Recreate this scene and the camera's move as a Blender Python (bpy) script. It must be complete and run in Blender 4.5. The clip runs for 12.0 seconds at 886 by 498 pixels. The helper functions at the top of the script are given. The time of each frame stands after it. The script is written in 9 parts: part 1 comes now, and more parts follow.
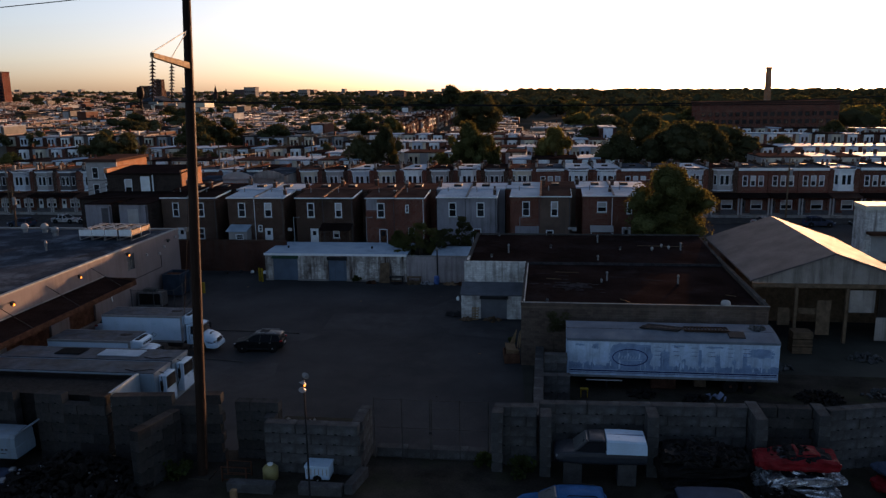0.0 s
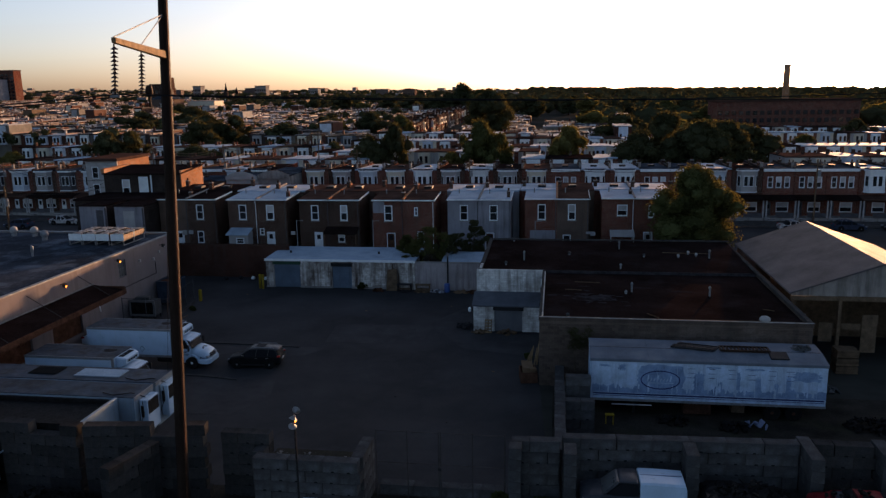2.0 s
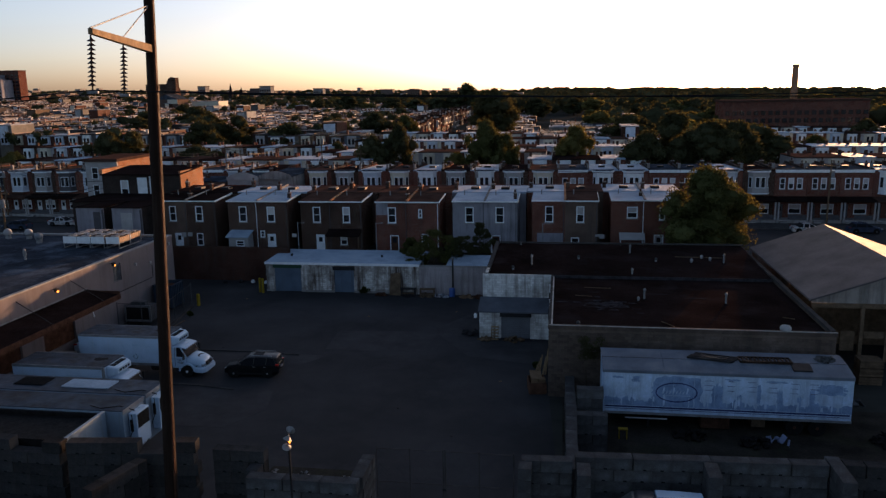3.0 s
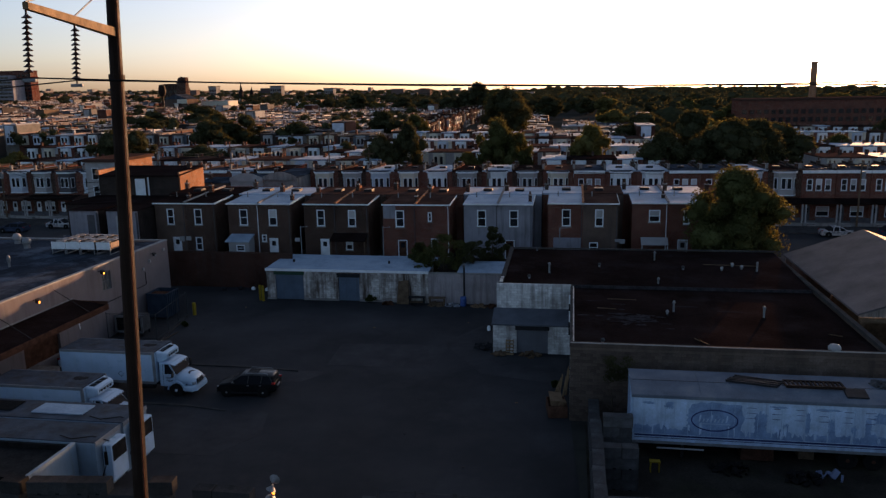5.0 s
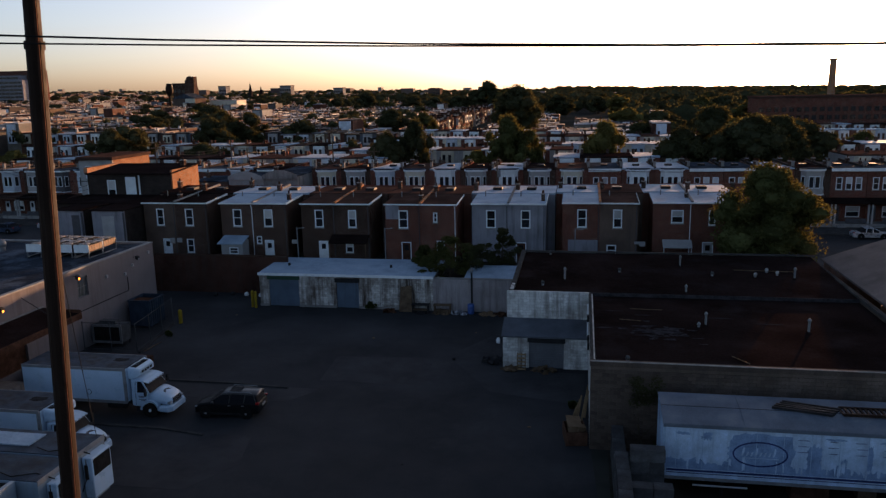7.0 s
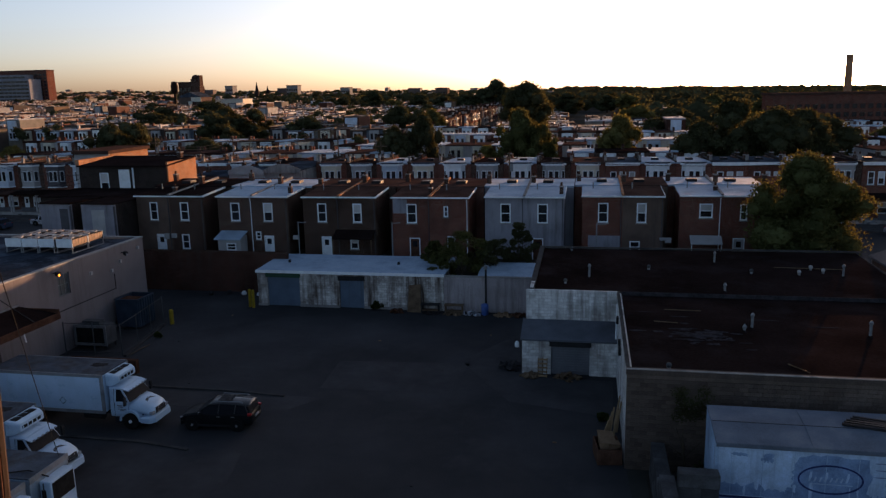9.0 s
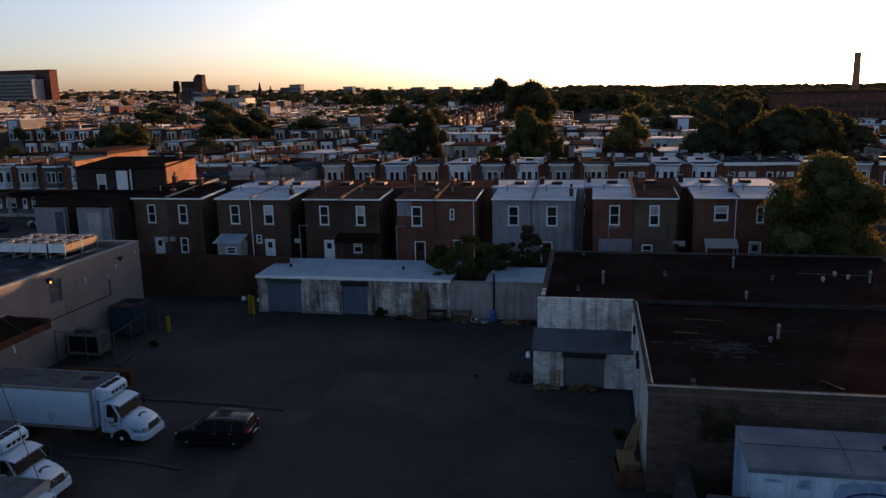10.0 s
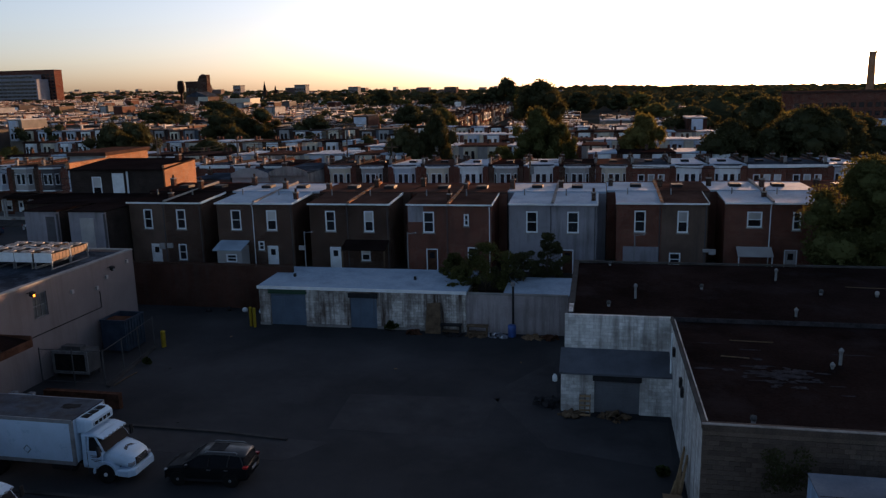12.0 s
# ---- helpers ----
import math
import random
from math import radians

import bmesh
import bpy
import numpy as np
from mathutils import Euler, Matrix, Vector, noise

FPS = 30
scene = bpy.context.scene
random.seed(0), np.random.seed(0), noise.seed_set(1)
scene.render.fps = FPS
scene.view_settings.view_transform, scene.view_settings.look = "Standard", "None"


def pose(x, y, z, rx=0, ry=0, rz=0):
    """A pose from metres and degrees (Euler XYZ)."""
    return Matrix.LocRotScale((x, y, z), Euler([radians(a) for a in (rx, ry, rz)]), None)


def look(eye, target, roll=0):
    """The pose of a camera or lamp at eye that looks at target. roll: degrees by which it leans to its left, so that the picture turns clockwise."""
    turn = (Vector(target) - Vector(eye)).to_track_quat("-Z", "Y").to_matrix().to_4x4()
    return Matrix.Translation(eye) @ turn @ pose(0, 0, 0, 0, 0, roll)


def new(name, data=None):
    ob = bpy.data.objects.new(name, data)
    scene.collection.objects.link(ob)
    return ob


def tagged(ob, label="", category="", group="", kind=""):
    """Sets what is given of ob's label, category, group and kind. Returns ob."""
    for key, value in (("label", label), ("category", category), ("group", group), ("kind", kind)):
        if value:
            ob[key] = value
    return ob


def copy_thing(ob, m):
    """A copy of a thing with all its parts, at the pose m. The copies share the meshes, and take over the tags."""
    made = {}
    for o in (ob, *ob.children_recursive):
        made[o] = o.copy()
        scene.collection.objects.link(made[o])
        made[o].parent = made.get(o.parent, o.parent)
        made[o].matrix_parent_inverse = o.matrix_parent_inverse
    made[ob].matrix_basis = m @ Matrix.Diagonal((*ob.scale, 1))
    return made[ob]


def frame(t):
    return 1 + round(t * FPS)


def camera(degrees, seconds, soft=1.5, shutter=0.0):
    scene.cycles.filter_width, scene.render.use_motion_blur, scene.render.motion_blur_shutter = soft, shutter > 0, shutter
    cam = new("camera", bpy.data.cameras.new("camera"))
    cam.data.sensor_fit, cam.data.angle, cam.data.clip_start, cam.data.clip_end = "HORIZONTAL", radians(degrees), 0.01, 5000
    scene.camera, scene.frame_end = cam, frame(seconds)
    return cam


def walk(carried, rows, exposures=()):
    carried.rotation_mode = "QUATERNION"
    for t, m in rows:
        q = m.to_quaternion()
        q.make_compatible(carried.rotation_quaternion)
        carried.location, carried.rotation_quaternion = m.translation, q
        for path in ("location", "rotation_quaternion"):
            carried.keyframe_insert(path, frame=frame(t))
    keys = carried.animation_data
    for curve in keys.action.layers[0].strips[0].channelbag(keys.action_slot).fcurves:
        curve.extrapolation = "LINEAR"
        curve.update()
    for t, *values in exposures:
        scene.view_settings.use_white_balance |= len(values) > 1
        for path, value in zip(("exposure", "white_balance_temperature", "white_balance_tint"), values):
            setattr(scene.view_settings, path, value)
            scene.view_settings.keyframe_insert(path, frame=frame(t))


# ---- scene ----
cam = camera(59.9, 12.0, 1.35)
PATH = [
    (0, (-0.446, -2.936, 21.325), (-0.708, -0.996, 20.918), -1.0),
    (0.5, (-0.567, -1.671, 21.209), (-0.837, 0.268, 20.802), -1.0),
    (1, (-0.736, -0.427, 21.147), (-1.012, 1.512, 20.739), -1.0),
    (1.5, (-0.946, 0.812, 21.089), (-1.228, 2.749, 20.68), -1.0),
    (2, (-1.143, 2.037, 21.06), (-1.432, 3.973, 20.65), -1.0),
    (2.5, (-1.326, 3.204, 21.003), (-1.622, 5.14, 20.593), -1.0),
    (3, (-1.511, 4.341, 20.89), (-1.812, 6.276, 20.481), -1.0),
    (3.2, (-1.616, 4.781, 20.873), (-1.919, 6.715, 20.465), -1.0),
    (4.8, (-2.198, 8.518, 20.553), (-2.522, 10.45, 20.148), -1.0),
    (5, (-2.25, 9.011, 20.529), (-2.578, 10.941, 20.12), -1.1),
    (5.5, (-2.31, 10.295, 20.336), (-2.646, 12.224, 19.928), -1.1),
    (6, (-2.441, 11.646, 20.104), (-2.783, 13.574, 19.697), -1.1),
    (6.5, (-2.599, 13.134, 19.893), (-2.948, 15.061, 19.485), -1.1),
    (7, (-2.8, 14.548, 19.644), (-3.154, 16.473, 19.236), -1.2),
    (9, (-4.111, 19.261, 18.203), (-4.482, 21.184, 17.797), -1.2),
    (9.5, (-4.437, 20.413, 18.2), (-4.813, 22.335, 17.792), -1.3),
    (10, (-4.798, 21.474, 18.172), (-5.177, 23.395, 17.764), -1.3),
    (10.5, (-5.214, 22.526, 18.105), (-5.595, 24.447, 17.698), -1.3),
    (11, (-5.601, 23.559, 18.053), (-5.985, 25.479, 17.645), -1.2),
    (11.5, (-5.988, 24.587, 18.0), (-6.376, 26.506, 17.593), -1.3),
    (12, (-6.389, 25.573, 17.979), (-6.78, 27.492, 17.572), -1.3),
]
walk(cam, [(t, look(eye, target, roll)) for t, eye, target, roll in PATH], [(0, 0.97, 6660, 24), (12, 0.97, 6660, 24)])

# ---- light ----
SUN_AZ = 22.0      # degrees from +y towards +x
SUN_EL = 4.25
world = bpy.data.worlds.new("sky")
scene.world = world
world.use_nodes = True
wn = world.node_tree
wn.nodes.clear()
sky = wn.nodes.new("ShaderNodeTexSky")
sky.sky_type = 'NISHITA'
sky.sun_disc = False
sky.sun_elevation = radians(SUN_EL)
sky.sun_rotation = radians(SUN_AZ)
sky.altitude = 20
sky.air_density = 0.55
sky.dust_density = 1.7
sky.ozone_density = 1.3
bg = wn.nodes.new("ShaderNodeBackground")
bg.inputs["Strength"].default_value = 0.15
wout = wn.nodes.new("ShaderNodeOutputWorld")
hsv = wn.nodes.new("ShaderNodeHueSaturation")
hsv.inputs["Saturation"].default_value = 0.9
hsv.inputs["Hue"].default_value = 0.489
wn.links.new(sky.outputs[0], hsv.inputs["Color"])
wn.links.new(hsv.outputs[0], bg.inputs["Color"])
wn.links.new(bg.outputs[0], wout.inputs["Surface"])
sun_data = bpy.data.lights.new("sun", 'SUN')
sun_data.energy = 5.0
sun_data.angle = radians(0.6)
sun_data.color = (1.0, 0.56, 0.26)
sun_ob = new("sun", sun_data)
sdir = Vector((math.sin(radians(SUN_AZ)) * math.cos(radians(SUN_EL)), math.cos(radians(SUN_AZ)) * math.cos(radians(SUN_EL)), math.sin(radians(SUN_EL))))
sun_ob.matrix_world = look(sdir * 300, (0, 0, 0))

# ---- materials ----


def mat(name, base, rough=0.85, metal=0.0, var=0.25, scale=0.6, bump=0.15, grain=18.0, rand=0.0, island=0.0, streak=0.0, streak_col=(0.05, 0.045, 0.04), patch=None, patch_amt=0.5, patch_scale=0.5, brick=None, coat=0.0):
    """A weathered surface: broad stains, fine grain, optional streaks, patches, brick coursing and per-piece variation."""
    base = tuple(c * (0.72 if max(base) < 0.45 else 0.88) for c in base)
    m = bpy.data.materials.new(name)
    m.use_nodes = True
    nt = m.node_tree
    N, L = nt.nodes, nt.links
    bsdf = N["Principled BSDF"]
    tc = N.new("ShaderNodeTexCoord")
    co = tc.outputs["Object"]
    col = N.new("ShaderNodeRGB")
    col.outputs[0].default_value = (*base, 1)
    cur = col.outputs[0]
    if brick:
        bw, bh, mortar_col, mort = brick
        sep = N.new("ShaderNodeSeparateXYZ")
        L.new(co, sep.inputs[0])
        add = N.new("ShaderNodeMath")
        add.operation = 'ADD'
        L.new(sep.outputs[0], add.inputs[0])
        L.new(sep.outputs[1], add.inputs[1])
        cmb = N.new("ShaderNodeCombineXYZ")
        L.new(add.outputs[0], cmb.inputs[0])
        L.new(sep.outputs[2], cmb.inputs[1])
        bt = N.new("ShaderNodeTexBrick")
        bt.inputs["Scale"].default_value = 1.0
        bt.inputs["Brick Width"].default_value = bw
        bt.inputs["Row Height"].default_value = bh
        bt.inputs["Mortar Size"].default_value = mort
        bt.inputs["Color1"].default_value = (*[c * 0.82 for c in base], 1)
        bt.inputs["Color2"].default_value = (*[min(1, c * 1.18) for c in base], 1)
        bt.inputs["Mortar"].default_value = (*mortar_col, 1)
        L.new(cmb.outputs[0], bt.inputs["Vector"])
        cur = bt.outputs["Color"]

    def noise_fac(sc, detail, lo, hi, vec=None, rough_=0.6):
        n = N.new("ShaderNodeTexNoise")
        n.inputs["Scale"].default_value = sc
        n.inputs["Detail"].default_value = detail
        n.inputs["Roughness"].default_value = rough_
        L.new(vec if vec is not None else co, n.inputs["Vector"])
        mr = N.new("ShaderNodeMapRange")
        mr.inputs[1].default_value, mr.inputs[2].default_value = 0.3, 0.7
        mr.inputs[3].default_value, mr.inputs[4].default_value = lo, hi
        L.new(n.outputs["Fac"], mr.inputs[0])
        return mr.outputs[0], n

    def mul(color, fac):
        mx = N.new("ShaderNodeMix")
        mx.data_type, mx.blend_type = 'RGBA', 'MULTIPLY'
        mx.inputs[0].default_value = 1.0
        L.new(color, mx.inputs[6])
        L.new(fac, mx.inputs[7])
        return mx.outputs[2]

    def blend(color, other, fac):
        mx = N.new("ShaderNodeMix")
        mx.data_type = 'RGBA'
        L.new(fac, mx.inputs[0])
        L.new(color, mx.inputs[6])
        mx.inputs[7].default_value = (*other, 1)
        return mx.outputs[2]

    f1, _ = noise_fac(scale, 6, 1 - var, 1 + var)
    cur = mul(cur, f1)
    f2, n2 = noise_fac(grain, 3, 1 - var * 0.5, 1 + var * 0.5)
    cur = mul(cur, f2)
    if patch:
        f, _ = noise_fac(patch_scale, 5, -0.6, 1.2 * patch_amt, rough_=0.7)
        cl = N.new("ShaderNodeClamp")
        L.new(f, cl.inputs[0])
        cur = blend(cur, patch, cl.outputs[0])
    if streak:
        mp = N.new("ShaderNodeMapping")
        mp.inputs["Scale"].default_value = (1.6, 1.6, 0.12)
        L.new(co, mp.inputs[0])
        f, _ = noise_fac(1.0, 5, -0.5, streak, vec=mp.outputs[0], rough_=0.7)
        cl = N.new("ShaderNodeClamp")
        L.new(f, cl.inputs[0])
        cur = blend(cur, streak_col, cl.outputs[0])
    if rand:
        oi = N.new("ShaderNodeObjectInfo")
        mr = N.new("ShaderNodeMapRange")
        mr.inputs[3].default_value, mr.inputs[4].default_value = 1 - rand, 1 + rand
        L.new(oi.outputs["Random"], mr.inputs[0])
        cur = mul(cur, mr.outputs[0])
    if island:
        ge = N.new("ShaderNodeNewGeometry")
        mr = N.new("ShaderNodeMapRange")
        mr.inputs[3].default_value, mr.inputs[4].default_value = 1 - island, 1 + island
        L.new(ge.outputs["Random Per Island"], mr.inputs[0])
        cur = mul(cur, mr.outputs[0])
    L.new(cur, bsdf.inputs["Base Color"])
    fr, _ = noise_fac(scale * 3, 3, max(0.02, rough - 0.12), min(1, rough + 0.12))
    L.new(fr, bsdf.inputs["Roughness"])
    bsdf.inputs["Metallic"].default_value = metal
    bsdf.inputs["Specular IOR Level"].default_value = 0.5 if rough < 0.6 else (0.07 if rough < 0.9 else 0.0)
    if coat:
        bsdf.inputs["Coat Weight"].default_value = coat
        bsdf.inputs["Coat Roughness"].default_value = 0.08
    if bump:
        bp = N.new("ShaderNodeBump")
        bp.inputs["Strength"].default_value = bump
        bp.inputs["Distance"].default_value = 0.02
        L.new(n2.outputs["Fac"], bp.inputs["Height"])
        L.new(bp.outputs[0], bsdf.inputs["Normal"])
    return m


def ramp_mat(name, colours, rough=0.85, var=0.2, scale=0.5, island=True):
    """Each piece (loose island, or object) takes one of several colours."""
    m = mat(name, (0.5, 0.5, 0.5), rough, var=var, scale=scale)
    nt = m.node_tree
    N, L = nt.nodes, nt.links
    src = N.new("ShaderNodeNewGeometry").outputs["Random Per Island"] if island else N.new("ShaderNodeObjectInfo").outputs["Random"]
    cr = N.new("ShaderNodeValToRGB")
    cr.color_ramp.interpolation = 'CONSTANT'
    el = cr.color_ramp.elements
    while len(el) < len(colours):
        el.new(0.5)
    for i, c in enumerate(colours):
        el[i].position = i / len(colours)
        el[i].color = (*c, 1)
    L.new(src, cr.inputs[0])
    rgb = [n for n in N if n.type == 'RGB'][0]
    for l in list(rgb.outputs[0].links):
        L.new(cr.outputs[0], l.to_socket)
    return m


def leafy(m, colour, amount=0.24):
    """Lets light through thin leaves."""
    nt = m.node_tree
    tr_ = nt.nodes.new("ShaderNodeBsdfTranslucent")
    tr_.inputs[0].default_value = (*colour, 1)
    mx = nt.nodes.new("ShaderNodeMixShader")
    mx.inputs[0].default_value = amount
    out = [n for n in nt.nodes if n.type == 'OUTPUT_MATERIAL'][0]
    nt.links.new(nt.nodes["Principled BSDF"].outputs[0], mx.inputs[1])
    nt.links.new(tr_.outputs[0], mx.inputs[2])
    nt.links.new(mx.outputs[0], out.inputs["Surface"])


def glow(name, colour, strength):
    m = bpy.data.materials.new(name)
    m.use_nodes = True
    b = m.node_tree.nodes["Principled BSDF"]
    b.inputs["Base Color"].default_value = (*colour, 1)
    b.inputs["Emission Color"].default_value = (*colour, 1)
    b.inputs["Emission Strength"].default_value = strength
    return m


M = dict(
    asphalt=mat("asphalt", (0.041, 0.043, 0.047), 0.85, var=0.3, scale=0.12, bump=0.4, grain=30, patch=(0.075, 0.075, 0.078), patch_amt=0.45, patch_scale=0.09),
    asphalt2=mat("patched asphalt", (0.053, 0.054, 0.058), 0.85, var=0.25, scale=0.4, bump=0.4, grain=30),
    dirt=mat("packed dirt", (0.045, 0.04, 0.034), 0.95, var=0.45, scale=0.4, bump=0.6, grain=9, patch=(0.04, 0.045, 0.025), patch_amt=0.5, patch_scale=0.25),
    earth=mat("far ground", (0.06, 0.062, 0.055), 0.95, var=0.4, scale=0.02, bump=0.0, grain=0.3),
    concrete=mat("concrete", (0.30, 0.29, 0.28), 0.9, var=0.3, scale=0.8, bump=0.3, streak=0.5, rand=0.1),
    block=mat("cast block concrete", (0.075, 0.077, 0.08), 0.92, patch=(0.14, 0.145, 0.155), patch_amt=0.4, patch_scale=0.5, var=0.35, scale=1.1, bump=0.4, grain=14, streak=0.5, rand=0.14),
    # darker tone of the block concrete, picked by the wall's label
    block_dark=mat("darker cast block concrete", (0.042, 0.042, 0.043), 0.95, var=0.4, scale=0.9, bump=0.5, grain=14, streak=0.5, rand=0.25),
    cmu=mat("block wall", (0.135, 0.104, 0.087), 0.92, patch=(0.085, 0.062, 0.05), patch_amt=0.6, patch_scale=0.5, var=0.5, scale=0.35, bump=0.4, rand=0.22, island=0.15, streak=0.6),
    white_wall=mat("old white painted masonry", (0.60, 0.61, 0.60), 0.85, var=0.2, scale=0.5, bump=0.3, streak=0.85, streak_col=(0.11, 0.095, 0.085), patch=(0.2, 0.185, 0.17), patch_amt=0.65, patch_scale=0.7, brick=(0.41, 0.205, (0.42, 0.42, 0.41), 0.014)),
    garage_wall=mat("stained white masonry", (0.55, 0.53, 0.5), 0.88, var=0.25, scale=0.6, bump=0.4, streak=1.25, streak_col=(0.06, 0.042, 0.034), patch=(0.085, 0.06, 0.048), patch_amt=0.8, patch_scale=0.8, brick=(0.42, 0.21, (0.34, 0.33, 0.31), 0.014)),
    stucco=mat("mauve grey stucco", (0.40, 0.36, 0.37), 0.9, var=0.25, scale=0.4, bump=0.2, streak=0.8, streak_col=(0.09, 0.075, 0.07), patch=(0.16, 0.13, 0.12), patch_amt=0.5, patch_scale=0.6),
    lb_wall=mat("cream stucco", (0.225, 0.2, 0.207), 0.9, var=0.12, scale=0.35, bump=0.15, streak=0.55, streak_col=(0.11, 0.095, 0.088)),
    unit_grey=mat("grimy sheet steel casing", (0.085, 0.09, 0.095), 0.75, metal=0.1, var=0.3, scale=1.5, bump=0.1),
    car_glass=mat("tinted car glass", (0.012, 0.014, 0.018), 0.62, var=0.15, scale=1.5, bump=0.0),
    dumpster_blue=mat("dark blue dumpster paint", (0.036, 0.056, 0.085), 0.7, var=0.3, scale=1.2, bump=0.1),
    roof_worn=mat("worn tar showing grey felt", (0.047, 0.045, 0.05), 0.95, var=0.5, scale=2.5, bump=0.2),
    roof_dark=mat("black tar roof", (0.022, 0.0145, 0.0135), 0.92, var=0.45, scale=0.25, bump=0.3, grain=6, patch=(0.032, 0.026, 0.027), patch_amt=0.4, patch_scale=0.35),
    roof_grey=mat("grey membrane roof", (0.042, 0.053, 0.07), 0.92, var=0.4, scale=0.2, bump=0.2, grain=4, patch=(0.11, 0.145, 0.19), patch_amt=0.6, patch_scale=0.3),
    # silver coat whose base colour holds the blue that skylight lays on it
    roof_silver=mat("sky-tinted silver coated roof", (0.28, 0.375, 0.47), 0.8, var=0.22, scale=0.5, bump=0.2, grain=5, patch=(0.25, 0.25, 0.27), patch_amt=0.3, patch_scale=0.5),
    roof_brown=mat("brown rolled roof", (0.085, 0.05, 0.04), 0.92, var=0.35, scale=0.5, bump=0.2, grain=8),
    roof_shed=mat("shingled shed roof", (0.13, 0.12, 0.125), 0.8, var=0.25, scale=0.4, bump=0.3, grain=9),
    brick_red=mat("red brick", (0.15, 0.044, 0.029), 0.9, var=0.3, scale=0.6, bump=0.2, brick=(0.21, 0.07, (0.16, 0.12, 0.10), 0.008), rand=0.2, streak=0.4),
    old_brick=mat("grimy dark red brick", (0.075, 0.03, 0.022), 0.95, var=0.35, scale=0.4, bump=0.2, brick=(0.21, 0.07, (0.08, 0.055, 0.045), 0.008), streak=0.6),
    brick_brown=mat("brown brick", (0.064, 0.028, 0.021), 0.9, var=0.3, scale=0.6, bump=0.2, brick=(0.21, 0.07, (0.13, 0.11, 0.09), 0.008), rand=0.2, streak=0.4),
    # brick in a near-black tone
    dark_brick=mat("near-black brick", (0.045, 0.033, 0.03), 0.92, var=0.3, scale=0.6, bump=0.2, brick=(0.21, 0.07, (0.05, 0.045, 0.04), 0.008)),
    # glass of a paler colour that stands in for reflected sky
    wired_glass=mat("paled wired glass", (0.09, 0.1, 0.105), 0.35, var=0.2, scale=2, bump=0.0),
    # brick for sunlit faces, the low sun's orange mixed into its base colour
    sun_brick=mat("sun-orange brick", (0.43, 0.18, 0.08), 0.9, var=0.25, scale=0.6, bump=0.2, brick=(0.21, 0.07, (0.3, 0.25, 0.2), 0.008)),
    plaster_grey=mat("lavender grey render", (0.30, 0.30, 0.34), 0.9, var=0.2, scale=0.5, bump=0.2, streak=0.5),
    plaster_brown=mat("brown render", (0.15, 0.105, 0.085), 0.9, var=0.25, scale=0.5, bump=0.2, streak=0.5),
    white_trim=mat("white painted trim", (0.72, 0.77, 0.80), 0.6, var=0.12, scale=2, bump=0.05),
    cream=mat("cream siding", (0.58, 0.54, 0.44), 0.7, var=0.15, scale=1, bump=0.05),
    pale_blue=mat("pale blue siding", (0.45, 0.52, 0.60), 0.7, var=0.15, scale=1, bump=0.05),
    pale_grey=mat("pale grey siding", (0.42, 0.42, 0.42), 0.7, var=0.15, scale=1, bump=0.05),
    dark_siding=mat("charcoal siding", (0.10, 0.10, 0.11), 0.7, var=0.2, scale=1, bump=0.05),
    glass=mat("dark window glass", (0.018, 0.021, 0.027), 0.16, var=0.2, scale=1.5, bump=0.0, rand=0.3),
    blind=mat("window blind", (0.5, 0.5, 0.5), 0.8, var=0.15, scale=1.0, bump=0.0, rand=0.35),
    # these two whites carry the blue of skylit shade in their base colour
    white_metal=mat("sky-tinted white truck body", (0.40, 0.56, 0.715), 0.35, var=0.1, scale=0.7, bump=0.03, coat=0.2, streak=0.25, streak_col=(0.35, 0.34, 0.33)),
    reefer_white=mat("sky-tinted aged white reefer panel", (0.22, 0.31, 0.39), 0.5, var=0.15, scale=0.8, bump=0.04, streak=0.6, streak_col=(0.12, 0.12, 0.12)),
    # dusty base made bluer to stand in for light from the overhead sky
    truck_roof=mat("dusty sky-tinted truck roof", (0.052, 0.068, 0.092), 0.6, metal=0.1, var=0.45, scale=0.7, bump=0.08, patch=(0.03, 0.026, 0.024), patch_amt=0.75, patch_scale=0.8),
    trailer_side=mat("peeling painted trailer side", (0.43, 0.49, 0.58), 0.55, var=0.2, scale=0.7, bump=0.1, patch=(0.13, 0.165, 0.24), patch_amt=1.0, patch_scale=0.45),
    trailer_roof=mat("weathered aluminium roof", (0.15, 0.185, 0.235), 0.75, metal=0.1, var=0.25, scale=0.5, bump=0.1, patch=(0.2, 0.2, 0.2), patch_amt=0.4),
    annex_roof=mat("slate annex roof", (0.11, 0.125, 0.15), 0.75, var=0.25, scale=0.6, bump=0.1, patch=(0.06, 0.06, 0.065), patch_amt=0.4),
    trailer_base=mat("worn pale blue trailer skin", (0.31, 0.47, 0.65), 0.55, var=0.3, scale=0.9, bump=0.1, patch=(0.15, 0.20, 0.29), patch_amt=0.65, patch_scale=0.8, streak=0.45, streak_col=(0.14, 0.18, 0.26)),
    trailer_blue=mat("worn mid-blue trailer paint", (0.195, 0.30, 0.47), 0.7, var=0.3, scale=1.5, bump=0.05),
    trailer_pale=mat("pale peeling trailer paint", (0.40, 0.55, 0.72), 0.55, var=0.22, scale=1.4, bump=0.1, streak=0.6, streak_col=(0.16, 0.2, 0.3)),
    scrap_dark=mat("oily dark scrap", (0.018, 0.017, 0.017), 0.8, metal=0.1, var=0.5, scale=3, bump=0.3),
    navy_paint=mat("dark navy car paint", (0.012, 0.018, 0.03), 0.55, var=0.2, scale=1, bump=0.0, coat=0.15),
